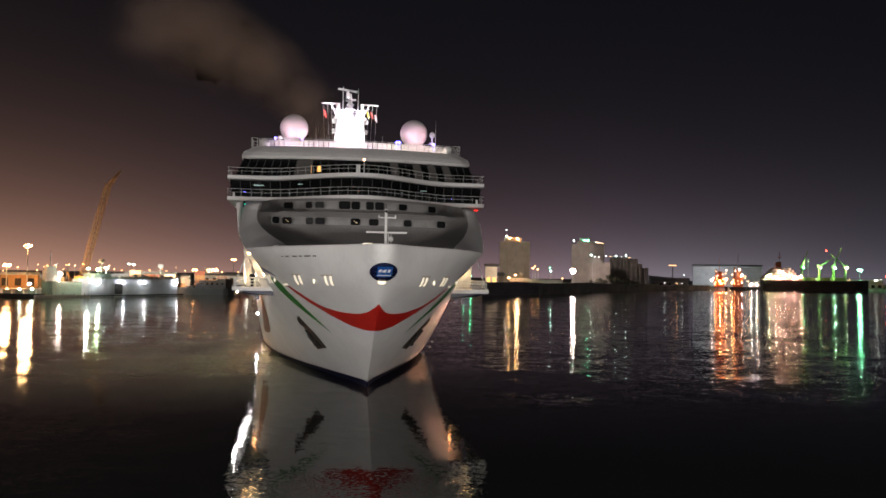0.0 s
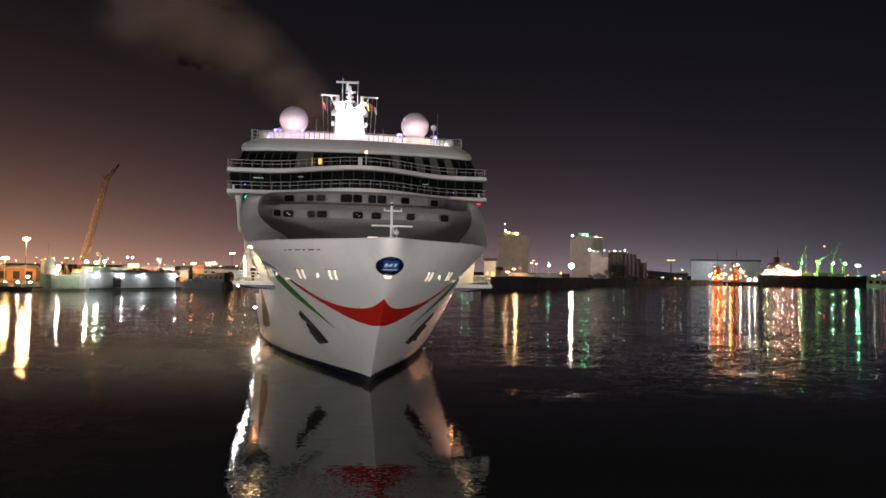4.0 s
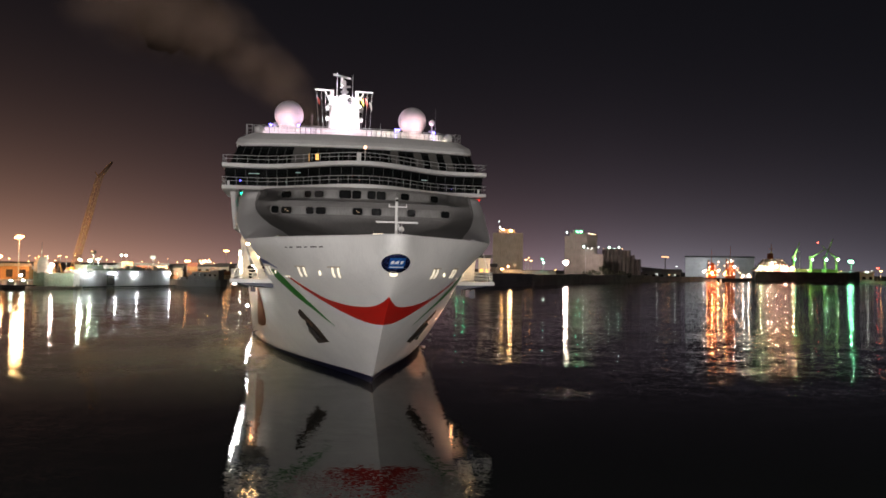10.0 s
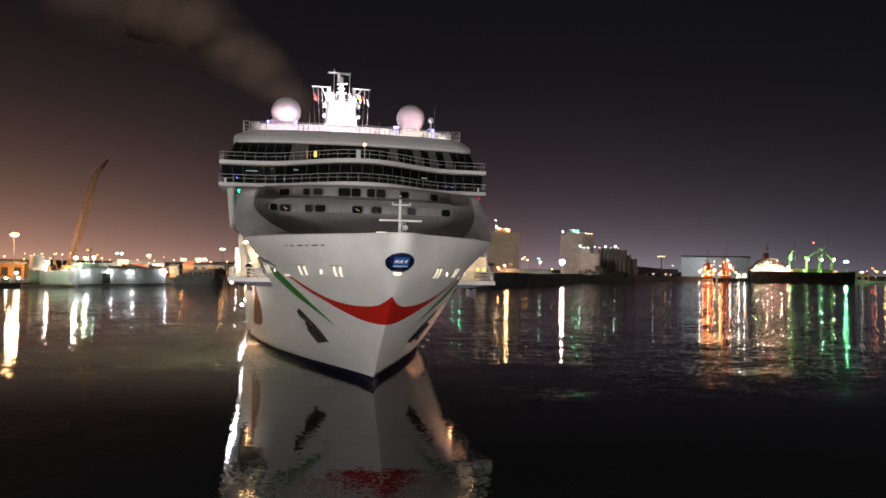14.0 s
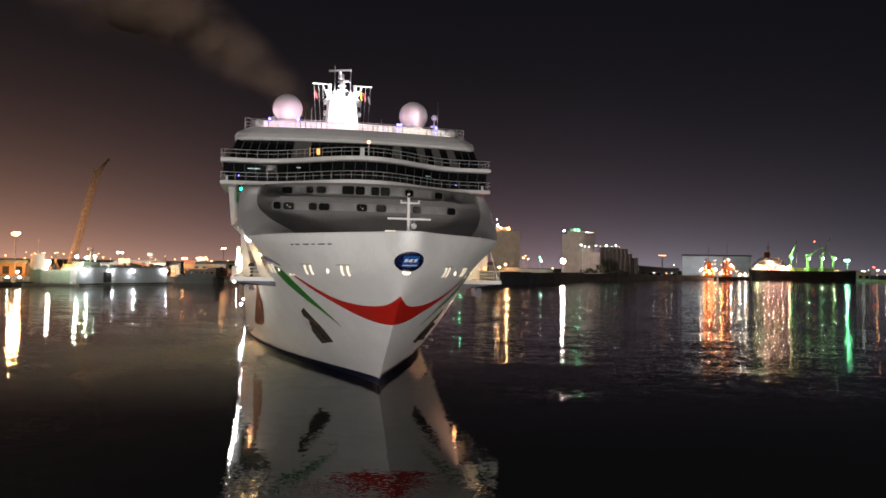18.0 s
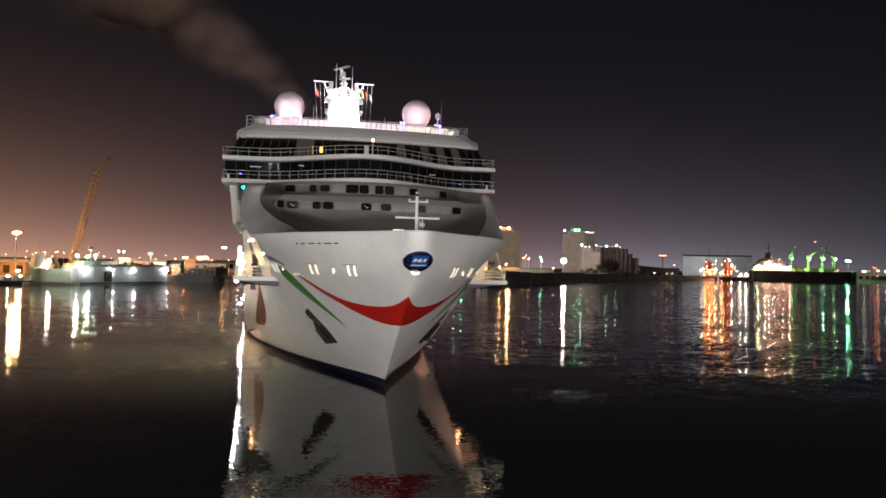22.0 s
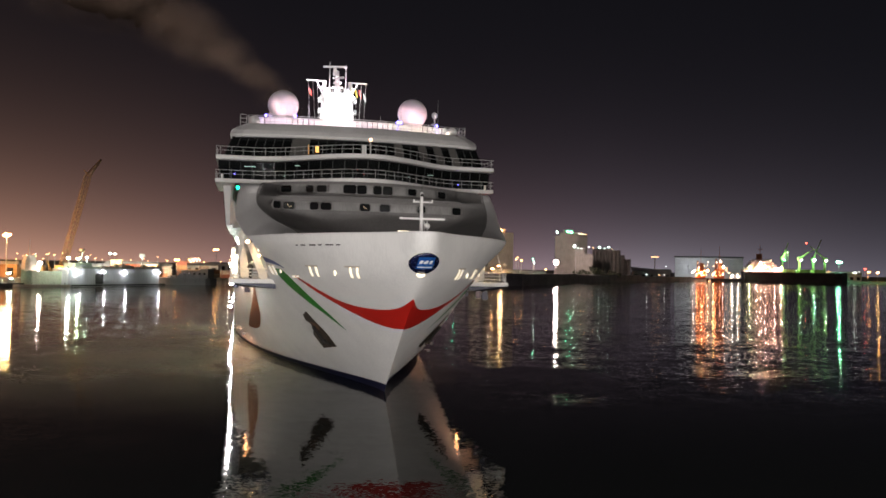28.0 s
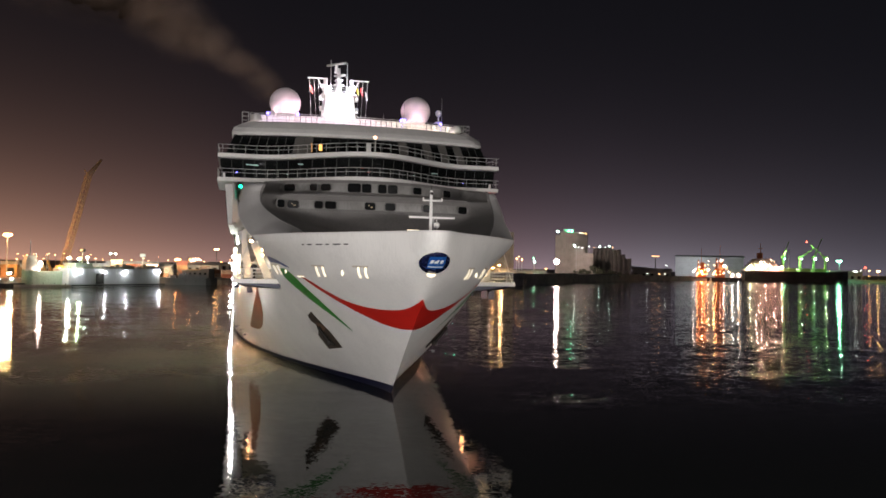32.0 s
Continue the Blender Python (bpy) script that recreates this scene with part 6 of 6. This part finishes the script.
for az, el, d, r, m in ((5.99, 0.59, 640, 0.8, LAMP_WARM_DIM), (6.36, 0.53, 640, 0.8, LAMP_WARM_DIM), (6.15, 0.75, 640, 0.5, LAMP_WARM_DIM), (7.27, 0.41, 650, 0.8, LAMP_COOL), (7.2, 0.65, 650, 0.5, LAMP_GREEN), (4.3, -0.1, 585, 1.0, LAMP_WARM), (4.75, 0.1, 590, 0.9, LAMP_WARM), (1.55, 0.0, 618, 0.8, LAMP_GREEN), (1.05, -0.1, 622, 0.7, LAMP_GREEN), (3.2, 0.5, 640, 0.9, LAMP_WHITE), (2.6, 0.7, 640, 0.9, LAMP_WHITE), (5.0, -0.2, 600, 0.9, LAMP_WARM_DIM), (8.1, -0.1, 720, 0.8, LAMP_WARM_DIM),
                       (15.12, -0.27, 985, 1.0, LAMP_FAR_PALE), (15.94, -0.31, 985, 1.0, LAMP_FAR), (16.3, -0.3, 985, 0.9, LAMP_FAR_PALE), (12.3, -0.3, 920, 1.0, LAMP_COOL), (27.2, 0.77, 1240, 2.4, LAMP_EMERALD), (28.11, 0.12, 1310, 2.0, LAMP_FAR_PALE), (28.69, 0.37, 1400, 1.6, LAMP_RED), (28.9, 0.18, 1400, 1.6, LAMP_WARM_DIM), (29.4, 0.15, 1400, 1.8, LAMP_WARM), (30.3, 0.25, 1400, 1.8, LAMP_WARM)):
    lamp_mast("quay_lamp", az, d, el, r, m, "lamp on a pole along the far quay", "far quay lamps")
# low sheds, roofs, and the conveyor bridge
for az0, az1, d, z0, z1, m, nm in ((4.4, 5.6, 600, 2.6, 9.0, CREAM, "quay_office"), (2.6, 3.45, 640, 2.6, 20.0, CREAM, "quay_office"), (3.52, 3.86, 585, 2.6, 13.0, CREAM, "quay_kiosk"), (5.8, 8.0, 650, 2.6, 8.0, SHED, "quay_shed"), (17.0, 21.4, 1260, 2.6, 33.0, SHED, "warehouse"), (14.1, 16.7, 1060, 2.6, 12.0, SHED, "warehouse"), (24.0, 28.5, 1420, 2.6, 14.0, SHED, "warehouse")):
    p, ln, hd = along(az0, d, az1, d)
    ob = thing(nm, pose(p.x, p.y, z0, 0, 0, hd), "pale low building on the far quay", "building", "quay buildings")
    bm = bmesh.new()
    box(bm, (0, 0, (z1 - z0) / 2), (ln, 14, z1 - z0))
    part("wall", bm, m, ob)
    bm = bmesh.new()
    loft(bm, [[(-ln / 2 - 1, -8, z1 - z0), (-ln / 2 - 1, 0, z1 - z0 + 2.5), (-ln / 2 - 1, 8, z1 - z0)], [(ln / 2 + 1, -8, z1 - z0), (ln / 2 + 1, 0, z1 - z0 + 2.5), (ln / 2 + 1, 8, z1 - z0)]], True, True)
    part("roof", bm, SHED, ob)
    for k in range(5 if z1 > 30 else 0):
        bm = bmesh.new()
        box(bm, (0, -7.2, 6 + 5.2 * k), (ln, 0.5, 0.7))
        part("cladding_rail", bm, STEEL, ob)
    n = max(2, int(ln / 9)) if z1 < 30 else 0
    for k in range(n):
        bm = bmesh.new()
        box(bm, (-ln / 2 + (k + 0.5) * ln / n, -7.1, (z1 - z0) * 0.3), (ln / n * 0.5, 0.3, (z1 - z0) * 0.4))
        # doors at 585 and 640 m glow in place of lit walls
        part("door", bm, LIT_WINDOW if (k % 5 == 1 and z1 < 10 or d in (585, 640)) else DARK, ob)
p, ln, hd = along(13.9, 990, 16.8, 1000)
conv = thing("conveyor_bridge", pose(p.x, p.y, 2.6, 0, 0, hd), "long sloping conveyor gantry beside the silos", "conveyor")
bm = bmesh.new()
box(bm, (0, 0, 11), (ln, 3, 2.4), Matrix.Rotation(radians(4.5), 4, "Y"))
part("gantry", bm, STEEL, conv)
for k in range(5):
    bm = bmesh.new()
    x = -ln / 2 + (k + 0.5) * ln / 5
    tube(bm, (x, 0, 0), (x, 0, 10 - x * 0.078), 0.4, seg=6)
    part("leg", bm, STEEL, conv)
tower = thing("light_tower", Matrix.Translation(at(15.65, 1100, 2.6)), "distant tower with a ring of orange lamps", "tower")
bm = bmesh.new()
tube(bm, (0, 0, 0), (0, 0, high(0.94, 1100) - 2.6), 0.9, 0.5, 8)
part("shaft", bm, CONCRETE, tower)
bm = bmesh.new()
box(bm, (0, 0, high(0.94, 1100) - 2.6), (9.5, 3, 1.4))
part("lamp_ring", bm, LAMP_RING, tower)

for a0, d0, a1, d1, z in ((2.2, 512, 6.2, 560, 8.6), (6.2, 560, 10.0, 745, 8.0), (10.0, 745, 14.5, 915, 7.0), (14.5, 915, 18.0, 1040, 5.5)):
    mid, ln, hd = along(a0, d0, a1, d1)
    bm = bmesh.new()
    box(bm, (mid.x, mid.y + 4, z / 2 - 1), (ln + 5, 9, z + 2), Matrix.Rotation(radians(hd), 4, "Z"))
    tagged(link("quay_wall", bm, QUAY), "high dark quay wall on the far shore", "quay wall", kind="structure")


def leaf_clump(bm, c, r, n):
    """Small leaf quads scattered through a lumpy ball."""
    for _ in range(n):
        v = Vector((random.gauss(0, 1), random.gauss(0, 1), random.gauss(0, 1))).normalized() * r * random.uniform(0.35, 1.05)
        q = Euler((random.uniform(0, 3), random.uniform(0, 3), random.uniform(0, 3))).to_matrix()
        k = random.uniform(0.35, 0.75)
        bm.faces.new([bm.verts.new(Vector(c) + v + q @ Vector((sx * k, sy * k, 0))) for sx, sy in ((-1, -0.5), (1, -0.5), (0.6, 0.6), (-0.6, 0.6))])


FOLIAGE = mat("dark_foliage", (0.045, 0.05, 0.025), 0.8, vary=0.2)
random.seed(7)
for k, (az, d, hgt) in enumerate(((10.9, 800, 10), (11.4, 805, 13), (11.9, 815, 11), (12.5, 830, 8), (13.1, 850, 7), (10.4, 790, 7))):
    p = at(az, d, 2.6)
    tree = thing("quay_tree", Matrix.Translation(p), "dark bushy tree on the far quay", "tree", "quay trees")
    bm = bmesh.new()
    tube(bm, (0, 0, 0), (0.3, 0, hgt * 0.6), 0.35, 0.15, 6)
    for j in range(4):
        a = j * 1.6 + k
        tube(bm, (0.15, 0, hgt * 0.35), (2.2 * math.cos(a), 2.2 * math.sin(a), hgt * 0.75), 0.16, 0.05, 5)
    part("trunk", bm, QUAY, tree)
    bm = bmesh.new()
    for j in range(9):
        leaf_clump(bm, (random.uniform(-4, 4), random.uniform(-2.5, 2.5), hgt * random.uniform(0.4, 0.95)), random.uniform(1.4, 2.6), 60)
    part("crown", bm, FOLIAGE, tree)

# ---- right shore: moored ships ----


def tug(az0, az1, d, house_m, strong, label, h=7.0, lamps=7):
    p, ln, hd = along(az0, d, az1, d)
    ob = thing("tugboat", pose(p.x, p.y, 0, 0, 0, hd), label, "tugboat", "moored tugs")
    bm = bmesh.new()
    hull_form(bm, ln, 9, 4.0, 0.3)
    part("hull", bm, BLACK_HULL, ob)
    bm = bmesh.new()
    box(bm, (0, 0, 4 + h * 0.35), (ln * 0.55, 7, h * 0.7))
    part("deckhouse", bm, house_m, ob)
    bm = bmesh.new()
    box(bm, (ln * 0.05, 0, 4 + h * 0.95), (ln * 0.26, 5.5, h * 0.5))
    part("wheelhouse", bm, house_m, ob)
    bm = bmesh.new()
    tube(bm, (0, 0, 4 + h), (0, 0, 4 + h * 2.3), 0.5, 0.2, 6)
    box(bm, (0, 0, 4 + h * 1.8), (0.4, 5, 0.4))
    tube(bm, (-ln * 0.18, 0, 4 + h * 0.7), (-ln * 0.18, 0, 4 + h * 1.4), 1.2, 1.0, 10)
    part("mast", bm, house_m, ob)
    for az, z, m in strong:
        bm = bmesh.new()
        ball(bm, (ln * ((az - az0) / (az1 - az0) - 0.5), -5.3, z), 0.85, 10)
        lamp = part("floodlight", bm, m, ob, "strong deck floodlight")
        # shade added to hold this lamp's light off the deckhouse
        bm = bmesh.new()
        box(bm, (ln * ((az - az0) / (az1 - az0) - 0.5), -4.3, z), (2.6, 0.12, 2.6))
        box(bm, (ln * ((az - az0) / (az1 - az0) - 0.5), -4.9, z + 1.35), (2.6, 1.3, 0.1))
        part("shade", bm, STEEL, lamp)
    random.seed(int(az0 * 10))
    for k in range(lamps + 3):
        bm = bmesh.new()
        ball(bm, (random.uniform(-0.42, 0.42) * ln, -4.8, 4 + random.uniform(0.1, 1.3) * h), random.uniform(0.35, 0.75), 8)
        part("deck_lamp", bm, LAMP_FAR if k % 3 else LAMP_BULK_DIM, ob)
    return ob


tug(18.15, 19.25, 1075, ORANGE_PAINT, ((18.2, 12.0, LAMP_WHITE), (18.73, 11.0, LAMP_TUG), (19.15, 13.5, LAMP_TUG)), "orange tug with glowing deck lamps", 16, 14)
tug(19.3, 20.5, 1085, ORANGE_PAINT, ((19.5, 9.0, LAMP_WARM), (20.16, 19.0, LAMP_DECK)), "orange and white tug with deck lamps", 18, 12)
tug(20.3, 21.3, 1110, SHED, ((20.74, 8.0, LAMP_WHITE), (21.07, 7.5, LAMP_WHITE)), "small white workboat with deck lamps", 7, 5)

p, ln, hd = along(21.4, 1115, 27.7, 1150)
bulk = thing("bulk_carrier", pose(p.x, p.y, 0, 0, 0, hd), "black bulk carrier with green deck cranes and a lit accommodation block", "cargo ship")
bm = bmesh.new()
hull_form(bm, ln, 22, 13.5, 0.12)
part("hull", bm, BLACK_HULL, bulk)
random.seed(31)
for k in range(5):
    w = 47 - 6.0 * k
    bm = bmesh.new()
    box(bm, (-ln * 0.325, 0, 13.5 + 3.2 * k + 1.5), (w, 19 - 1.4 * k, 2.9))
    deck = part("accommodation_deck", bm, CREAM, bulk, "lit accommodation tier")
    bm = bmesh.new()
    for j in range(int(w / 1.8)):
        x = -ln * 0.325 - w / 2 + 0.5 + j * 1.8
        tube(bm, (x, -9.8 + 0.7 * k, 16.4 + 3.2 * k), (x, -9.8 + 0.7 * k, 17.4 + 3.2 * k), 0.09, seg=4)
    tube(bm, (-ln * 0.325 - w / 2, -9.8 + 0.7 * k, 17.4 + 3.2 * k), (-ln * 0.325 + w / 2, -9.8 + 0.7 * k, 17.4 + 3.2 * k), 0.1, seg=4)
    part("deck_rail", bm, CREAM, deck)
    for j in range(7 - k):
        bm = bmesh.new()
        ball(bm, (-ln * 0.325 + random.uniform(-0.5, 0.5) * w, -10.6 + 0.7 * k, 14.0 + 3.2 * k + random.uniform(0.3, 2.2)), random.choice((0.22, 0.3, 0.42)), 8)
        part("deck_lamp", bm, LAMP_BULK_DIM if j % 3 else LAMP_FAR, deck)
for az, z, m in ((21.71, 19.0, LAMP_CRANE), (22.1, 17.2, LAMP_BULK), (22.35, 24.5, LAMP_PINK), (22.64, 20.4, LAMP_BULK), (23.2, 17.0, LAMP_BULK), (23.59, 18.5, LAMP_BULK)):
    bm = bmesh.new()
    ball(bm, (ln * ((az - 21.4) / 6.3 - 0.5), -11.3, z), 1.0, 10)
    lamp = part("deck_floodlight", bm, m, bulk, "strong deck floodlight")
    # plates added to block the lamp from the accommodation walls
    bm = bmesh.new()
    box(bm, (ln * ((az - 21.4) / 6.3 - 0.5), -10.1, z), (3.2, 0.12, 3.2))
    box(bm, (ln * ((az - 21.4) / 6.3 - 0.5), -10.9, z + 1.6), (3.2, 1.7, 0.1))
    part("shade", bm, STEEL, lamp)
bm = bmesh.new()
box(bm, (-ln * 0.345, 0, 33), (6, 6, 8))
part("funnel", bm, ORANGE_PAINT, bulk)
bm = bmesh.new()
tube(bm, (-ln * 0.335, 0, 28), (-ln * 0.335, 0, 50), 0.7, 0.3, 6)
box(bm, (-ln * 0.335, 0, 43), (6, 1, 0.6))
part("mast", bm, ORANGE_PAINT, bulk)
for x, tx, tz, lamp_m in ((-0.12, -0.065, 52, LAMP_GREEN), (0.045, 0.18, 44, LAMP_COOL), (0.175, 0.25, 57, LAMP_TEAL), (0.285, 0.145, 48, LAMP_CRANE)):
    bm = bmesh.new()
    tube(bm, (ln * x, 0, 13), (ln * x, 0, 31), 1.6, 1.3, 10)
    box(bm, (ln * x, 0, 32), (4.5, 4.5, 4))
    cr = part("deck_crane", bm, CRANE_GREEN, bulk, "green deck crane")
    bm = bmesh.new()
    tube(bm, (ln * x - 1, -1.5, 32), (ln * tx, -1, tz), 0.75, 0.4, 6)
    tube(bm, (ln * x + 1, 1.5, 32), (ln * tx, 1, tz), 0.75, 0.4, 6)
    part("jib", bm, CRANE_GREEN, cr)
    bm = bmesh.new()
    ball(bm, (ln * x + 0.5, -5.2, 30), 0.7, 8)
    lamp = part("crane_lamp", bm, lamp_m, cr)
    # shade added between the lamp and its crane
    bm = bmesh.new()
    box(bm, (ln * x + 0.5, -4.3, 30.2), (3.0, 0.12, 2.6))
    box(bm, (ln * x + 0.5, -5.0, 31.5), (3.0, 1.6, 0.12))
    part("shade", bm, STEEL, lamp)
for k in range(4):
    bm = bmesh.new()
    box(bm, (ln * (-0.19 + 0.135 * k), 0, 15.6), (ln * 0.095, 15, 4))
    part("hatch_cover", bm, CRANE_GREEN, bulk, "green hatch cover")
bm = bmesh.new()
ball(bm, (ln * 0.10, -3, 52), 0.9, 8)
part("masthead_lamp", bm, LAMP_RED, bulk)



SAIL = [
    (0.0, pose(-9.035, 89.288, 0, 0, 0, -79.881)),
    (1.5, pose(-8.758, 88.801, 0, 0, 0, -79.739)),
    (3.0, pose(-8.533, 88.309, 0, 0, 0, -79.569)),
    (5.5, pose(-8.138, 87.677, 0, 0, 0, -79.279)),
    (7.0, pose(-7.896, 87.174, 0, 0, 0, -79.122)),
    (9.0, pose(-7.576, 86.533, 0, 0, 0, -78.883)),
    (11.0, pose(-7.294, 85.889, 0, 0, 0, -78.636)),
    (13.0, pose(-6.993, 85.313, 0, 0, 0, -78.401)),
    (14.5, pose(-6.764, 84.847, 0, 0, 0, -78.211)),
    (16.5, pose(-6.466, 84.219, 0, 0, 0, -77.939)),
    (18.0, pose(-6.211, 83.744, 0, 0, 0, -77.757)),
    (20.0, pose(-5.908, 83.058, 0, 0, 0, -77.560)),
    (22.0, pose(-5.581, 82.502, 0, 0, 0, -77.346)),
    (24.0, pose(-5.276, 81.911, 0, 0, 0, -77.110)),
    (25.5, pose(-5.017, 81.436, 0, 0, 0, -77.012)),
    (27.5, pose(-4.725, 80.822, 0, 0, 0, -76.772)),
    (29.0, pose(-4.448, 80.346, 0, 0, 0, -76.586)),
    (30.5, pose(-4.192, 79.845, 0, 0, 0, -76.417)),
    (32.0, pose(-3.941, 79.426, 0, 0, 0, -76.291)),
]

# ---- funnel smoke ----


def smoke_material():
    m = bpy.data.materials.new("thin_smoke")
    m.use_nodes = True
    nt = m.node_tree
    nt.nodes.clear()
    N, L = nt.nodes.new, nt.links.new
    co, sep = N("ShaderNodeTexCoord"), N("ShaderNodeSeparateXYZ")
    L(co.outputs["Object"], sep.inputs[0])

    def mth(op, a, b):
        n = N("ShaderNodeMath")
        n.operation, n.use_clamp = op, op == "MULTIPLY"
        for k, v in enumerate((a, b)):
            if isinstance(v, (int, float)):
                n.inputs[k].default_value = v
            else:
                L(v, n.inputs[k])
        return n.outputs[0]

    # thin towards the rim of each puff, torn by noise
    rr = mth("ADD", mth("POWER", mth("ABSOLUTE", sep.outputs["X"], 0), 2.0), mth("POWER", mth("ABSOLUTE", sep.outputs["Z"], 0), 2.0))
    thin = mth("MAXIMUM", mth("SUBTRACT", 1.0, rr), 0.0)
    nz, rnd = N("ShaderNodeTexNoise"), N("ShaderNodeObjectInfo")
    nz.noise_dimensions = "4D"
    nz.inputs["Scale"].default_value, nz.inputs["Detail"].default_value = 1.7, 4.0
    L(co.outputs["Object"], nz.inputs["Vector"])
    L(mth("ADD", rnd.outputs["Random"], 0.0), nz.inputs["W"])
    torn = N("ShaderNodeMapRange")
    torn.inputs["From Min"].default_value, torn.inputs["From Max"].default_value = 0.36, 0.70
    L(nz.outputs["Fac"], torn.inputs["Value"])
    fac = mth("MULTIPLY", mth("MULTIPLY", mth("MULTIPLY", thin, thin), torn.outputs[0]), 0.36)
    df, tr, mx, out = N("ShaderNodeBsdfDiffuse"), N("ShaderNodeBsdfTransparent"), N("ShaderNodeMixShader"), N("ShaderNodeOutputMaterial")
    df.inputs["Color"].default_value = (0.62, 0.45, 0.35, 1)
    L(fac, mx.inputs[0])
    L(tr.outputs[0], mx.inputs[1])
    L(df.outputs[0], mx.inputs[2])
    L(mx.outputs[0], out.inputs["Surface"])
    return m


SMOKE = smoke_material()
scene.cycles.transparent_max_bounces = 24
random.seed(11)
PUFFS = []
for k in range(44):
    u = -40 + 108 * k / 43 + random.uniform(-1.5, 1.5)
    mid = max(0.0, u + 20)
    r = 4.6 + 0.16 * mid + random.uniform(-0.6, 1.4)
    bm = bmesh.new()
    bmesh.ops.create_icosphere(bm, subdivisions=3, radius=1.0)
    for v in bm.verts:
        v.co *= 1 + 0.10 * noise.noise(v.co * 1.8 + Vector((k, 0, 0)))
    puff = link("smoke_puff", bm, SMOKE, None, "", True)
    puff.scale = (r * random.uniform(1.0, 1.25), r, r * random.uniform(0.8, 1.0))
    tagged(puff, "thin brownish puff of funnel smoke drifting in the dark", "smoke", "funnel smoke")
    PUFFS.append((puff, u, random.uniform(-1, 1), random.uniform(-1, 1)))


def funnel_at(t):
    """Where the funnel's top stands at t seconds."""
    for (t0, a), (t1, b) in zip(SAIL, SAIL[1:]):
        if t <= t1:
            f = (t - t0) / (t1 - t0)
            return (a @ Vector((-150, 0, 40))).lerp(b @ Vector((-150, 0, 40)), f)
    return SAIL[-1][1] @ Vector((-150, 0, 40))


def plume(u, jx, jz, t):
    """A puff's place u metres along the plume; below zero it is still in the funnel."""
    f = funnel_at(t)
    if u < 0:
        return f + Vector((0, 0, -4 + 3.5 * math.exp(u / 6)))
    spread = 0.4 + 0.045 * u
    return f + Vector((-0.74 * u * (1 - math.exp(-u / 9)) + jx * spread, 0.05 * u, -0.5 + 22 * (1 - math.exp(-u / 9)) + 0.40 * u + jz * spread))


def motions():
    walk(SHIP, SAIL)
    # ripples drift slowly with the breeze
    walk(sea, [(4.0 * i, Matrix.Translation((0.32 * (i - 4), -0.8 * (i - 4), 0))) for i in range(9)])
    # the upper radar scanner turns once in two and a half seconds
    for bar, p in SCANNERS:
        walk(bar, [(0.5 * i, pose(p.x, p.y, p.z, 0, 0, -8 - 180 * (0.5 * i - 0.24) / 1.26)) for i in range(65)])
    for puff, u, jx, jz in PUFFS:
        rows = []
        for i in range(17):
            t = 2.0 * i
            p = plume(u + 1.25 * t, jx, jz, t)
            rows.append((t, Matrix.Translation(p)))
        walk(puff, rows)


motions()
